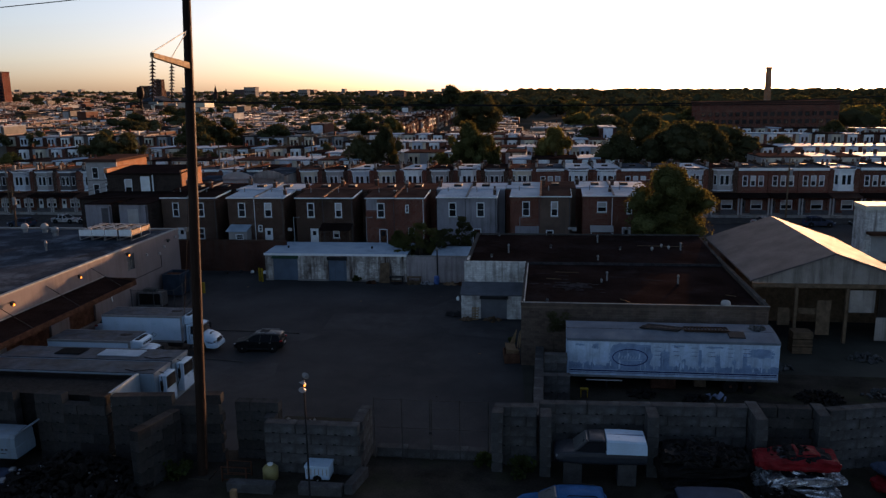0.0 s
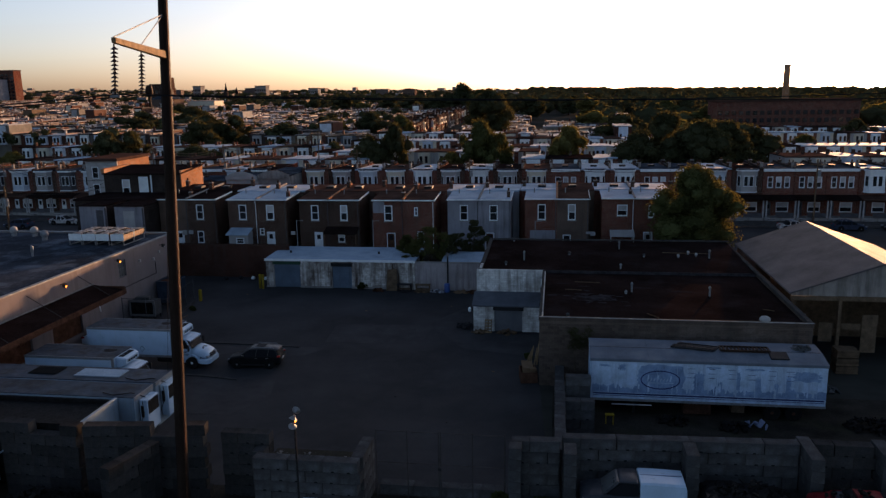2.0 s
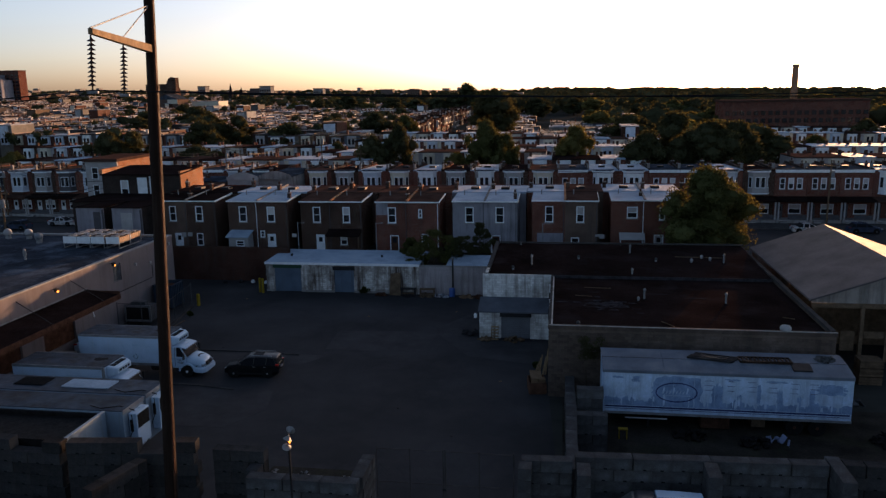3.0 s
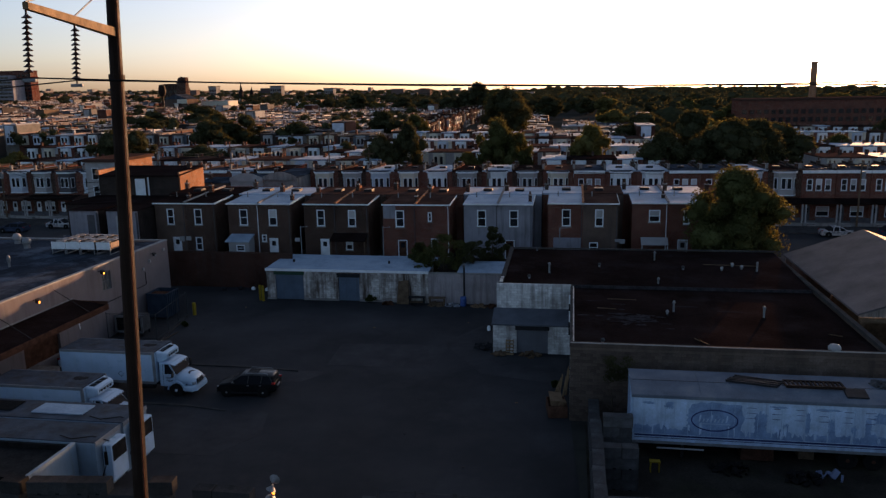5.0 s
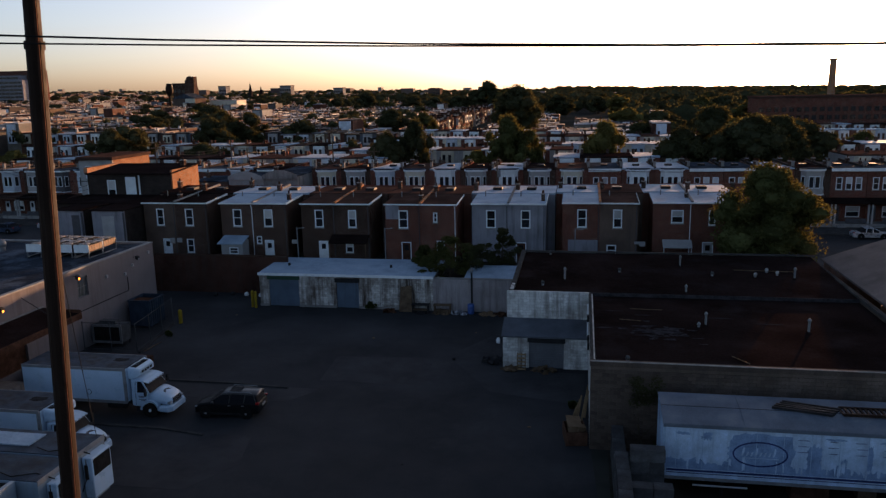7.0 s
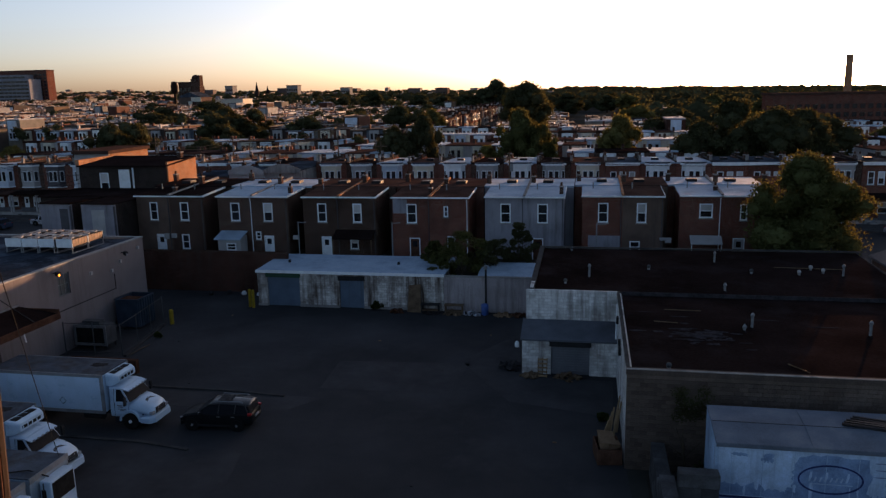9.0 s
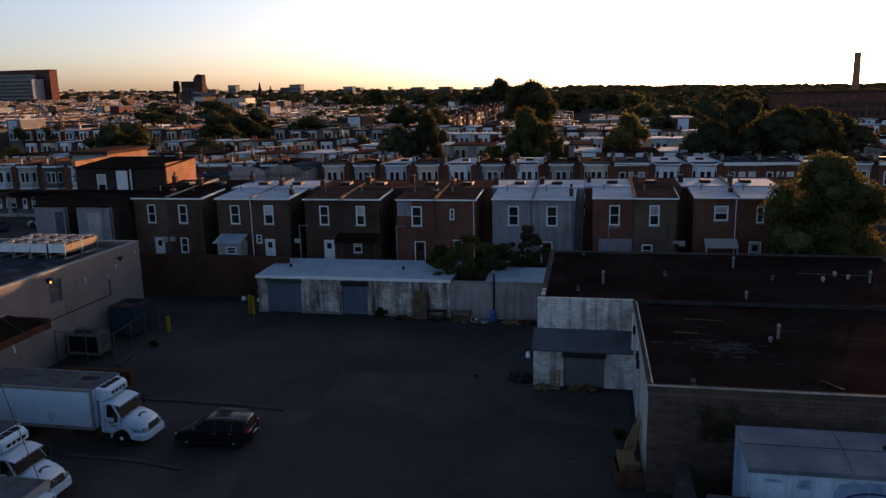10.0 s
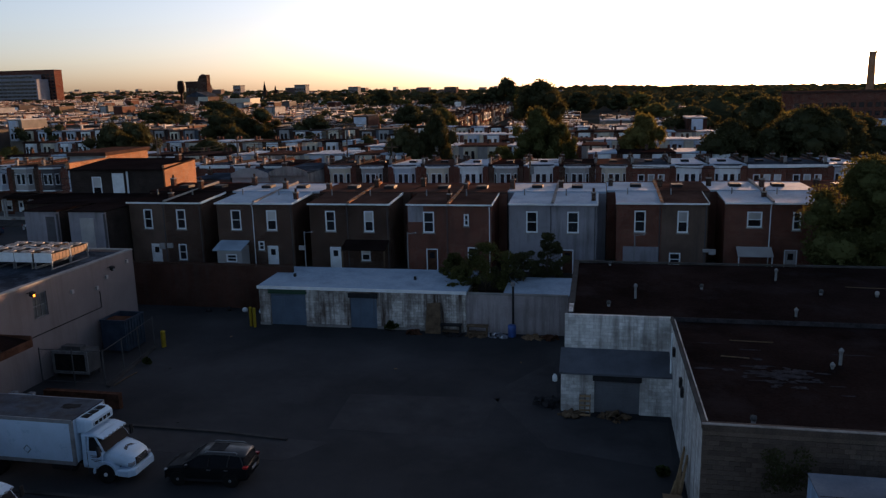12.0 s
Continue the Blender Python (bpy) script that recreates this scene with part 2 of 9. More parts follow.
    kerb=mat("dirty kerb concrete", (0.075, 0.072, 0.07), 0.9, var=0.35, scale=1.0, bump=0.3),
    blue_paint=mat("faded navy paint", (0.03, 0.05, 0.16), 0.6, var=0.3, scale=1.5, bump=0.05),
    faded_blue=mat("faded slate blue panel", (0.20, 0.25, 0.38), 0.6, var=0.3, scale=1.2, bump=0.05),
    steel_rust=mat("weathering steel", (0.034, 0.021, 0.016), 0.7, metal=0.2, var=0.25, scale=0.5, bump=0.1, streak=0.3),
    rust=mat("rusty steel", (0.10, 0.05, 0.034), 0.9, metal=0.2, var=0.45, scale=2, bump=0.3),
    dark_metal=mat("dark steel", (0.035, 0.035, 0.038), 0.65, metal=0.3, var=0.3, scale=2, bump=0.1),
    galv=mat("galvanised steel", (0.27, 0.285, 0.30), 0.6, metal=0.4, var=0.25, scale=2, bump=0.1),
    chrome=mat("bright metal", (0.6, 0.6, 0.62), 0.2, metal=0.9, var=0.1, scale=2, bump=0.0),
    rubber=mat("tyre rubber", (0.02, 0.02, 0.02), 0.9, var=0.3, scale=4, bump=0.2),
    black_paint=mat("black car paint", (0.009, 0.0095, 0.011), 0.62, var=0.1, scale=1, bump=0.0, coat=0.1),
    red_paint=mat("red car paint", (0.21, 0.013, 0.018), 0.62, var=0.35, scale=2.0, bump=0.05, coat=0.08),
    smashed_glass=mat("crazed broken glass", (0.07, 0.08, 0.1), 0.7, var=0.7, scale=6, bump=0.5),
    car_blue=mat("blue car paint", (0.025, 0.12, 0.31), 0.75, var=0.25, scale=1, bump=0.0, coat=0.05),
    car_grey=mat("dusty slate car paint", (0.042, 0.06, 0.1), 0.8, var=0.3, scale=1, bump=0.0, coat=0.0),
    car_silver=mat("silver car paint", (0.45, 0.46, 0.48), 0.3, metal=0.4, var=0.1, scale=1, bump=0.0, coat=0.4),
    scrap=mat("crushed scrap metal", (0.42, 0.46, 0.52), 0.32, metal=0.75, var=0.6, scale=2.5, bump=0.4, patch=(0.12, 0.06, 0.04), patch_amt=0.5, patch_scale=2),
    door_blue=mat("blue grey roller door", (0.12, 0.17, 0.23), 0.6, var=0.15, scale=0.8, bump=0.05, streak=0.3),
    door_grey=mat("grey roller door", (0.15, 0.16, 0.18), 0.6, var=0.15, scale=0.8, bump=0.05, streak=0.3),
    yellow=mat("safety yellow paint", (0.34, 0.235, 0.025), 0.6, var=0.25, scale=3, bump=0.05),
    green=mat("green painted header", (0.04, 0.09, 0.06), 0.7, var=0.2, scale=1, bump=0.05),
    crate_wood=mat("brown crate timber", (0.12, 0.06, 0.04), 0.85, var=0.4, scale=2, bump=0.3, rand=0.2),
    wood=mat("weathered timber", (0.16, 0.11, 0.072), 0.85, var=0.4, scale=2, bump=0.3, rand=0.2),
    plank=mat("pale pallet wood", (0.28, 0.19, 0.11), 0.85, var=0.35, scale=2, bump=0.3, rand=0.2),
    cardboard=mat("cardboard", (0.25, 0.165, 0.105), 0.9, var=0.2, scale=2, bump=0.1),
    tank_yellow=mat("yellowed plastic tank", (0.30, 0.26, 0.10), 0.5, var=0.2, scale=2, bump=0.05),
    blue_plastic=mat("blue plastic", (0.04, 0.12, 0.38), 0.5, var=0.2, scale=2, bump=0.05),
    insulator=mat("brown porcelain", (0.06, 0.035, 0.03), 0.25, var=0.2, scale=3, bump=0.0),
    bark=mat("bark", (0.09, 0.07, 0.05), 0.95, var=0.4, scale=3, bump=0.5),
    leaf=mat("green foliage", (0.078, 0.088, 0.034), 0.97, var=0.35, scale=0.5, bump=0.0, island=0.45),
    leaf_dark=mat("dark green foliage", (0.058, 0.063, 0.033), 0.97, var=0.35, scale=0.4, bump=0.0, island=0.45),
    leaf_gold=mat("yellow green foliage", (0.125, 0.115, 0.042), 0.97, var=0.35, scale=0.4, bump=0.0, island=0.45),
    grass=mat("weeds", (0.035, 0.05, 0.02), 0.9, var=0.4, scale=1, bump=0.0, island=0.4),
    red_lamp=mat("red tail lamp", (0.4, 0.02, 0.02), 0.2, var=0.1, scale=3, bump=0.0),
    lens=mat("clear lamp lens", (0.30, 0.32, 0.35), 0.1, var=0.1, scale=3, bump=0.0),
    cable=mat("black cable", (0.015, 0.015, 0.016), 0.6, var=0.1, scale=3, bump=0.0),
    corrugated=mat("pale corrugated metal", (0.40, 0.36, 0.33), 0.6, metal=0.2, var=0.25, scale=0.6, bump=0.1, streak=0.7),
    # coil fins tinted brown-orange to imitate warm light reflected on them
    warm_fins=mat("warm-lit coil fins", (0.13, 0.075, 0.05), 0.55, metal=0.4, var=0.3, scale=3, bump=0.1),
    suv_paint=mat("glossy black car paint", (0.008, 0.009, 0.011), 0.42, var=0.1, scale=1, bump=0.0, coat=0.25),
    lamp_warm=glow("lit sodium lamp", (1.0, 0.26, 0.03), 2.4),
)

for key, colour in (("leaf", (0.14, 0.115, 0.03)), ("leaf_dark", (0.1, 0.085, 0.026)), ("leaf_gold", (0.24, 0.19, 0.04)), ("grass", (0.12, 0.14, 0.03))):
    leafy(M[key], colour)

# ---- mesh helpers ----


def B():
    return bmesh.new()


def box(bm, x0, x1, y0, y1, z0, z1):
    v = [bm.verts.new(p) for p in ((x0, y0, z0), (x1, y0, z0), (x1, y1, z0), (x0, y1, z0), (x0, y0, z1), (x1, y0, z1), (x1, y1, z1), (x0, y1, z1))]
    for f in ((3, 2, 1, 0), (4, 5, 6, 7), (0, 1, 5, 4), (1, 2, 6, 5), (2, 3, 7, 6), (3, 0, 4, 7)):
        bm.faces.new([v[i] for i in f])
    return bm


def hexa(bm, pts):
    """Eight corners: the lower four counter-clockwise, then the upper four."""
    v = [bm.verts.new(p) for p in pts]
    for f in ((3, 2, 1, 0), (4, 5, 6, 7), (0, 1, 5, 4), (1, 2, 6, 5), (2, 3, 7, 6), (3, 0, 4, 7)):
        bm.faces.new([v[i] for i in f])
    return bm


def prism(bm, outline, axis, a, b):
    """A closed outline pushed along an axis from a to b. The outline's two coordinates are the other axes in x, y, z order."""
    def p(u, w, d):
        return {'x': (d, u, w), 'y': (u, d, w), 'z': (u, w, d)}[axis]
    n = len(outline)
    va = [bm.verts.new(p(u, w, a)) for u, w in outline]
    vb = [bm.verts.new(p(u, w, b)) for u, w in outline]
    bm.faces.new(va)
    bm.faces.new(vb[::-1])
    for i in range(n):
        bm.faces.new((va[i], va[(i + 1) % n], vb[(i + 1) % n], vb[i]))
    return bm


def cyl(bm, p0, p1, r0, r1=None, n=10, caps=True):
    p0, p1 = Vector(p0), Vector(p1)
    r1 = r0 if r1 is None else r1
    d = (p1 - p0).normalized()
    u = d.orthogonal().normalized()
    w = d.cross(u)
    ra, rb = [], []
    for i in range(n):
        a = 2 * math.pi * i / n
        o = u * math.cos(a) + w * math.sin(a)
        ra.append(bm.verts.new(p0 + o * r0))
        rb.append(bm.verts.new(p1 + o * r1))
    for i in range(n):
        bm.faces.new((ra[i], ra[(i + 1) % n], rb[(i + 1) % n], rb[i]))
    if caps:
        bm.faces.new(ra[::-1])
        bm.faces.new(rb)
    return bm


def lathe(bm, centre, profile, n=14):
    """Profile of (radius, height) turned about a vertical axis."""
    cx, cy, cz = centre
    rings = []
    for r, h in profile:
        rings.append([bm.verts.new((cx + r * math.cos(2 * math.pi * i / n), cy + r * math.sin(2 * math.pi * i / n), cz + h)) for i in range(n)])
    for a, b in zip(rings, rings[1:]):
        for i in range(n):
            bm.faces.new((a[i], a[(i + 1) % n], b[(i + 1) % n], b[i]))
    bm.faces.new(rings[0][::-1])
    bm.faces.new(rings[-1])
    return bm


def pierced(bm, x0, x1, z0, z1, y0, y1, holes):
    """A wall between y0 and y1 with rectangular openings (x0, x1, z0, z1) cut through it, as one joined shell."""
    xs = sorted({x0, x1, *[v for h in holes for v in h[:2] if x0 < v < x1]})
    zs = sorted({z0, z1, *[v for h in holes for v in h[2:] if z0 < v < z1]})
    nx, nz = len(xs) - 1, len(zs) - 1

    def solid(i, j):
        if not (0 <= i < nx and 0 <= j < nz):
            return False
        mx, mz = (xs[i] + xs[i + 1]) / 2, (zs[j] + zs[j + 1]) / 2
        return not any(h[0] < mx < h[1] and h[2] < mz < h[3] for h in holes)
    made = {}

    def vert(i, j, k):
        if (i, j, k) not in made:
            made[i, j, k] = bm.verts.new((xs[i], (y0, y1)[k], zs[j]))
        return made[i, j, k]
    for i in range(nx):
        for j in range(nz):
            if not solid(i, j):
                continue
            bm.faces.new([vert(a, b, 0) for a, b in ((i, j), (i + 1, j), (i + 1, j + 1), (i, j + 1))])
            bm.faces.new([vert(a, b, 1) for a, b in ((i, j + 1), (i + 1, j + 1), (i + 1, j), (i, j))])
            for di, dj, p, q in ((-1, 0, (i, j), (i, j + 1)), (1, 0, (i + 1, j), (i + 1, j + 1)), (0, -1, (i, j), (i + 1, j)), (0, 1, (i, j + 1), (i + 1, j + 1))):
                if not solid(i + di, j + dj):
                    bm.faces.new((vert(*p, 0), vert(*q, 0), vert(*q, 1), vert(*p, 1)))
    return bm


def finish(bm, bevel=0.0, smooth=False):
    bmesh.ops.recalc_face_normals(bm, faces=bm.faces)
    if bevel:
        bmesh.ops.bevel(bm, geom=list(bm.edges), offset=bevel, segments=2, affect='EDGES', profile=0.6, clamp_overlap=True)
    if smooth:
        for f in bm.faces:
            f.smooth = True
    return bm


def mesh_of(name, bm, material, bevel=0.0, smooth=False):
    finish(bm, bevel, smooth)
    me = bpy.data.meshes.new(name)
    bm.to_mesh(me)
    bm.free()
    me.materials.append(material)
    return me


def part(name, bm, material, parent=None, label="", bevel=0.0, smooth=False, at=None):
    """One bmesh as ONE mesh object, under a thing or a part."""
    ob = new(name, mesh_of(name, bm, material, bevel, smooth) if isinstance(bm, bmesh.types.BMesh) else bm)
    if parent is not None:
        ob.parent = parent
    if at is not None:
        ob.location = at
    if label:
        ob["label"] = label
    return ob


def thing(name, label, category, at=(0, 0, 0), rz=0.0, group="", kind=""):
    ob = new(name)
    ob.empty_display_size = 0.3
    ob.matrix_world = pose(*at, 0, 0, rz)
    return tagged(ob, label, category, group, kind)


def solo(name, bm, material, label, category, bevel=0.0, smooth=False, group="", kind="", at=None):
    ob = part(name, bm, material, None, "", bevel, smooth, at)
    return tagged(ob, label, category, group, kind)


def wire(points, r, n=5):
    """A tube of one piece along the points."""
    bm = B()
    pts = [Vector(p) for p in points]
    rings = []
    d0 = (pts[1] - pts[0]).normalized()
    u = d0.orthogonal().normalized()
    for k, p in enumerate(pts):
        a, b = pts[max(0, k - 1)], pts[min(len(pts) - 1, k + 1)]
        d = (b - a).normalized()
        u = (u - d * u.dot(d)).normalized()
        w = d.cross(u)
        rings.append([bm.verts.new(p + (u * math.cos(2 * math.pi * i / n) + w * math.sin(2 * math.pi * i / n)) * r) for i in range(n)])
    for a, b in zip(rings, rings[1:]):
        for i in range(n):
            bm.faces.new((a[i], a[(i + 1) % n], b[(i + 1) % n], b[i]))
    bm.faces.new(rings[0][::-1])
    bm.faces.new(rings[-1])
    return bm


def ragged(cx, cz, w, h, y0, y1, seed, n=22, rough=0.35):
    """An irregular flat flake in a wall plane between y0 and y1."""
    rg_ = random.Random(seed)
    out = []
    for i in range(n):
        a = 2 * math.pi * i / n
        c, s_ = math.cos(a), math.sin(a)
        k = 1 / max(abs(c), abs(s_)) ** 0.75
        k *= 1 - rough * rg_.random()
        out.append((cx + c * k * w / 2, cz + s_ * k * h / 2))
    return prism(B(), out, 'y', y0, y1)


def ragged_flat(cx, cy, w, h, z0, z1, seed, n=22, rough=0.35):
    """An uneven blot lying flat."""
    bm = ragged(cx, cy, w, h, z0, z1, seed, n, rough)
    for v in bm.verts:
        v.co = (v.co.x, v.co.z, v.co.y)
    return bm


def sag(a, b, drop, n=14):
    a, b = Vector(a), Vector(b)
    return [a.lerp(b, i / n) - Vector((0, 0, drop * 4 * (i / n) * (1 - i / n))) for i in range(n + 1)]

# ---- ground and streets ----


def ground_z(x, y):
    k = min(1.0, max(0.0, (y - 135) / 140))
    return -0.0145 * x * k * k * (3 - 2 * k)


def spread(lo, hi, fine_lo, fine_hi, step, grow=1.22):
    vals = list(np.arange(fine_lo, fine_hi + 0.01, step))
    s, v = step, fine_lo
    while v > lo:
        s *= grow
        v -= s
        vals.insert(0, max(v, lo))
    s, v = step, fine_hi
    while v < hi:
        s *= grow
        v += s
        vals.append(min(v, hi))
    return vals


gx, gy = spread(-4200, 4200, -120, 120, 20), spread(-400, 4600, 0, 320, 20)
gv = [(x, y, ground_z(x, y)) for y in gy for x in gx]
gf = [(j * len(gx) + i, j * len(gx) + i + 1, (j + 1) * len(gx) + i + 1, (j + 1) * len(gx) + i) for j in range(len(gy) - 1) for i in range(len(gx) - 1)]
gm = bpy.data.meshes.new("ground")
gm.from_pydata(gv, [], gf)
gm.materials.append(M["earth"])
tagged(new("ground", gm), "dull brown earth reaching to the horizon", "ground", kind="structure")


def slab(name, pts, z, material, label, category="ground", thick=0.05):
    return solo(name, prism(B(), pts, 'z', z - thick, z), material, label, category, kind="structure")


slab("yard_pavement", [(-41.4, 38.0), (-1.2, 38.6), (-2.1, 54.3), (-2.1, 69), (-8.2, 69), (-8.4, 80.2), (-32.4, 80.2), (-32.4, 86), (-50, 86), (-50, 78), (-41.4, 78)], 0.02, M["asphalt"], "dark worn asphalt of the truck yard", "yard")
slab("pavement_patch", [(-20.5, 62.5), (-12.5, 62.5), (-11.8, 68), (-20.8, 67.4)], 0.026, M["asphalt2"], "paler repaired rectangle of asphalt", "pavement", 0.02)
slab("pavement_patch", [(-12.5, 68.5), (-8.6, 62), (-2.6, 60.5), (-2.4, 66.0), (-8.3, 66.2), (-9, 75)], 0.026, M["asphalt2"], "greyer old concrete apron by the white building", "pavement", 0.02)
slab("pavement_patch", [(-36, 58.6), (-21.5, 58.6), (-19.8, 61.0), (-36, 61.0)], 0.026, M["asphalt2"], "paler concrete strip along a low kerb", "pavement", 0.02)
slab("pavement_patch", [(-36, 47.0), (-22.5, 47.2), (-20.8, 50.2), (-21.6, 53.6), (-36, 53.6)], 0.026, M["asphalt2"], "paler parking apron beside the trucks", "pavement", 0.02)
slab("scrapyard_dirt", [(-60, 5), (40, 5), (40, 54.2), (-1.2, 54.2), (-1.2, 38.6), (-41.4, 38.0), (-60, 38.0)], 0.012, M["dirt"], "bare oily dirt of the scrapyard", "ground")
slab("road", [(-130, 103.6), (130, 103.6), (130, 119.5), (-130, 119.5)], 0.05, M["asphalt"], "dark asphalt street between the house rows", "road")
slab("road", [(17.5, 62), (60, 84), (60, 106), (17.5, 106)], 0.03, M["asphalt"], "dark asphalt lot behind the shed", "road")
slab("road", [(-130, 79), (-63, 79), (-63, 106), (-130, 106)], 0.03, M["asphalt"], "dark asphalt parking lot", "road")
slab("pavement", [(-130, 119.5), (130, 119.5), (130, 124.5), (-130, 124.5)], 0.2, M["kerb"], "pale concrete sidewalk with kerb", "sidewalk", 0.2)
slab("terrace", [(-63, 84.6), (18.5, 84.6), (18.5, 103.3), (-63, 103.3)], 2.15, M["dirt"], "raised earth of the back gardens", "ground", 2.15)
# low kerb in the yard
solo("kerb", prism(B(), [(-37.5, 61.1), (-26.0, 61.1), (-22.2, 60.75), (-22.2, 60.95), (-26.0, 61.3), (-37.5, 61.3)], 'z', 0.0, 0.12), M["kerb"], "low concrete kerb across the asphalt", "kerb", kind="structure", bevel=0.02)
solo("kerb", prism(B(), [(-36.55, 66.2), (-36.3, 66.2), (-37.6, 73.7), (-37.85, 73.7)], 'z', 0.0, 0.17), M["kerb"], "low concrete kerb beside the dumpster", "kerb", kind="structure", bevel=0.02)
solo("kerb", prism(B(), [(-36.5, 53.7), (-27.5, 53.7), (-24.5, 53.2), (-24.5, 53.4), (-27.5, 53.95), (-36.5, 53.95)], 'z', 0.0, 0.1), M["kerb"], "low concrete kerb between parking bays", "kerb", kind="structure", bevel=0.02)

# ---- cream warehouse beside the trucks ----
LBX, LBZ, LBY = -41.4, 6.42, 77.6
wh = thing("warehouse", "long cream stucco warehouse with flat grey roof", "building")
bm = B()
win = (66.6, 67.9, 4.15, 5.75)
wb = pierced(B(), 10, LBY, 0, LBZ, 0, 0.3, [win, (40, 46, 0.9, 4.0), (48.5, 54, 0.9, 4.0), (56.5, 60.5, 0.9, 4.0)])
for v in wb.verts:
    v.co = (LBX - v.co.y, v.co.x, v.co.z)
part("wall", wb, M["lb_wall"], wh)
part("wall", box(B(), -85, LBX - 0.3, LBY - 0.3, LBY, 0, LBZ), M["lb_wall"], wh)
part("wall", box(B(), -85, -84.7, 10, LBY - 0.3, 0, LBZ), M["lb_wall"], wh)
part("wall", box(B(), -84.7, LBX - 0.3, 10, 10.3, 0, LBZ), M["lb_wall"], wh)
part("roof", box(B(), -84.7, LBX - 0.3, 10.3, LBY - 0.3, LBZ - 0.35, LBZ - 0.12), M["roof_grey"], wh, "grey membrane roof with worn pale streaks")
bm = B()
box(bm, LBX - 0.34, LBX + 0.05, 10, LBY + 0.05, LBZ, LBZ + 0.09)
box(bm, -85, LBX - 0.34, LBY - 0.34, LBY + 0.05, LBZ, LBZ + 0.09)
part("parapet_cap", bm, M["galv"], wh, "thin metal roof edging")
wp = part("window", box(B(), LBX - 0.2, LBX - 0.14, 66.6, 67.9, 4.15, 5.75), M["wired_glass"], wh, "small barred window with paler glass")
for y in (66.6, 67.0, 67.43, 67.86):
    part("window_bar", box(B(), LBX - 0.138, LBX - 0.1, y, y + 0.04, 4.15, 5.75), M["galv"], wp)
for z in (4.15, 4.92, 5.69):
    part("window_rail", box(B(), LBX - 0.135, LBX - 0.095, 66.6, 67.9, z, z + 0.04), M["galv"], wp)
for y0, y1 in ((40, 46), (48.5, 54), (56.5, 60.5)):
    part("dock_door", box(B(), LBX - 0.28, LBX - 0.18, y0, y1, 0.9, 4.0), M["rust"], wh, "dark reddish dock door in shade")
# dock platform and canopy
part("dock", box(B(), LBX, LBX + 2.0, 30, 57.5, 0, 0.95), M["concrete"], wh, "concrete loading dock", bevel=0.03)
cb = B()
hexa(cb, [(LBX, 12, 4.35), (-38.45, 12, 4.05), (-38.45, 62.6, 4.05), (LBX, 62.6, 4.35), (LBX, 12, 4.6), (-38.45, 12, 4.22), (-38.45, 62.6, 4.22), (LBX, 62.6, 4.6)])
can = part("canopy", cb, M["roof_dark"], wh, "rusty sloping loading canopy")
part("fascia", box(B(), -38.45, -38.33, 12, 62.6, 3.88, 4.3), M["rust"], can, "rusty brown steel fascia")
part("fascia", box(B(), LBX, -38.45, 62.6, 62.7, 3.95, 4.5), M["rust"], can)
for y in (36, 42, 48, 54, 60.5):
    part("tie_rod", wire([(LBX + 0.02, y, 5.9), (-38.6, y, 4.25)], 0.03), M["dark_metal"], can)
part("gutter", box(B(), LBX + 0.02, LBX + 0.12, 12, 62.5, 4.66, 4.74), M["galv"], wh)
part("pipe_run", wire([(LBX + 0.05, 63.5, 3.1), (LBX + 0.05, 73.2, 3.1), (LBX + 0.05, 73.2, 4.3)], 0.035), M["dark_metal"], wh)
part("bracket", wire([(LBX, 61.5, 3.4), (LBX + 1.0, 61.5, 3.45), (LBX + 1.15, 61.5, 2.5)], 0.05), M["white_trim"], wh, "bent white pipe")


def wall_lamp(y, z, lit=True):
    t = thing("wall_lamp", "small floodlight on the warehouse wall, glowing orange" if lit else "small dark floodlight on the warehouse wall", "lamp", (LBX, y, z), group="warehouse wall lamps")
    part("bracket", wire([(0.0, 0, 0), (0.35, 0, 0.08)], 0.03), M["dark_metal"], t)
    hb = hexa(B(), [(0.28, -0.16, -0.12), (0.5, -0.16, -0.2), (0.5, 0.16, -0.2), (0.28, 0.16, -0.12), (0.3, -0.16, 0.16), (0.56, -0.16, 0.08), (0.56, 0.16, 0.08), (0.3, 0.16, 0.16)])
    part("housing", hb, M["dark_metal"], t, bevel=0.02)
    part("lens", lathe(B(), (0.5, 0, -0.13), [(0.02, -0.08), (0.085, -0.03), (0.09, 0.05), (0.04, 0.1)]), M["lamp_warm" if lit else "lens"], t, "lit amber lens" if lit else "")
    return t


wall_lamp(49.3, 5.75)
wall_lamp(58.1, 5.75)
wall_lamp(66.2, 6.0)
wall_lamp(74.4, 5.75, False)
for y, z in ((72.8, 4.5), (74.0, 5.0), (76.6, 5.6), (70.2, 4.9)):
    solo("junction_box", box(B(), LBX, LBX + 0.14, y, y + 0.22, z, z + 0.26), M["pale_grey"], "small pale utility box on the warehouse wall", "utility box", bevel=0.01, group="wall boxes")


def condenser(x, y, z):
    t = thing("condenser_unit", "white rooftop condenser with two fans on steel legs", "air conditioner", (x, y, z), group="rooftop condenser bank")
    part("casing", box(B(), -0.68, 0.68, -0.93, 0.93, 0.52, 1.1), M["scrap_dark"], t, bevel=0.02)
    part("end_panel", box(B(), -0.7, 0.7, -0.975, -0.932, 0.46, 1.13), M["white_trim"], t, "white front panel", bevel=0.01)
    part("end_panel", box(B(), -0.7, 0.7, 0.932, 0.96, 0.46, 1.13), M["white_trim"], t)
    for sx in (-1, 1):
        # the warm tint of the coil faces stands in for orange reflections
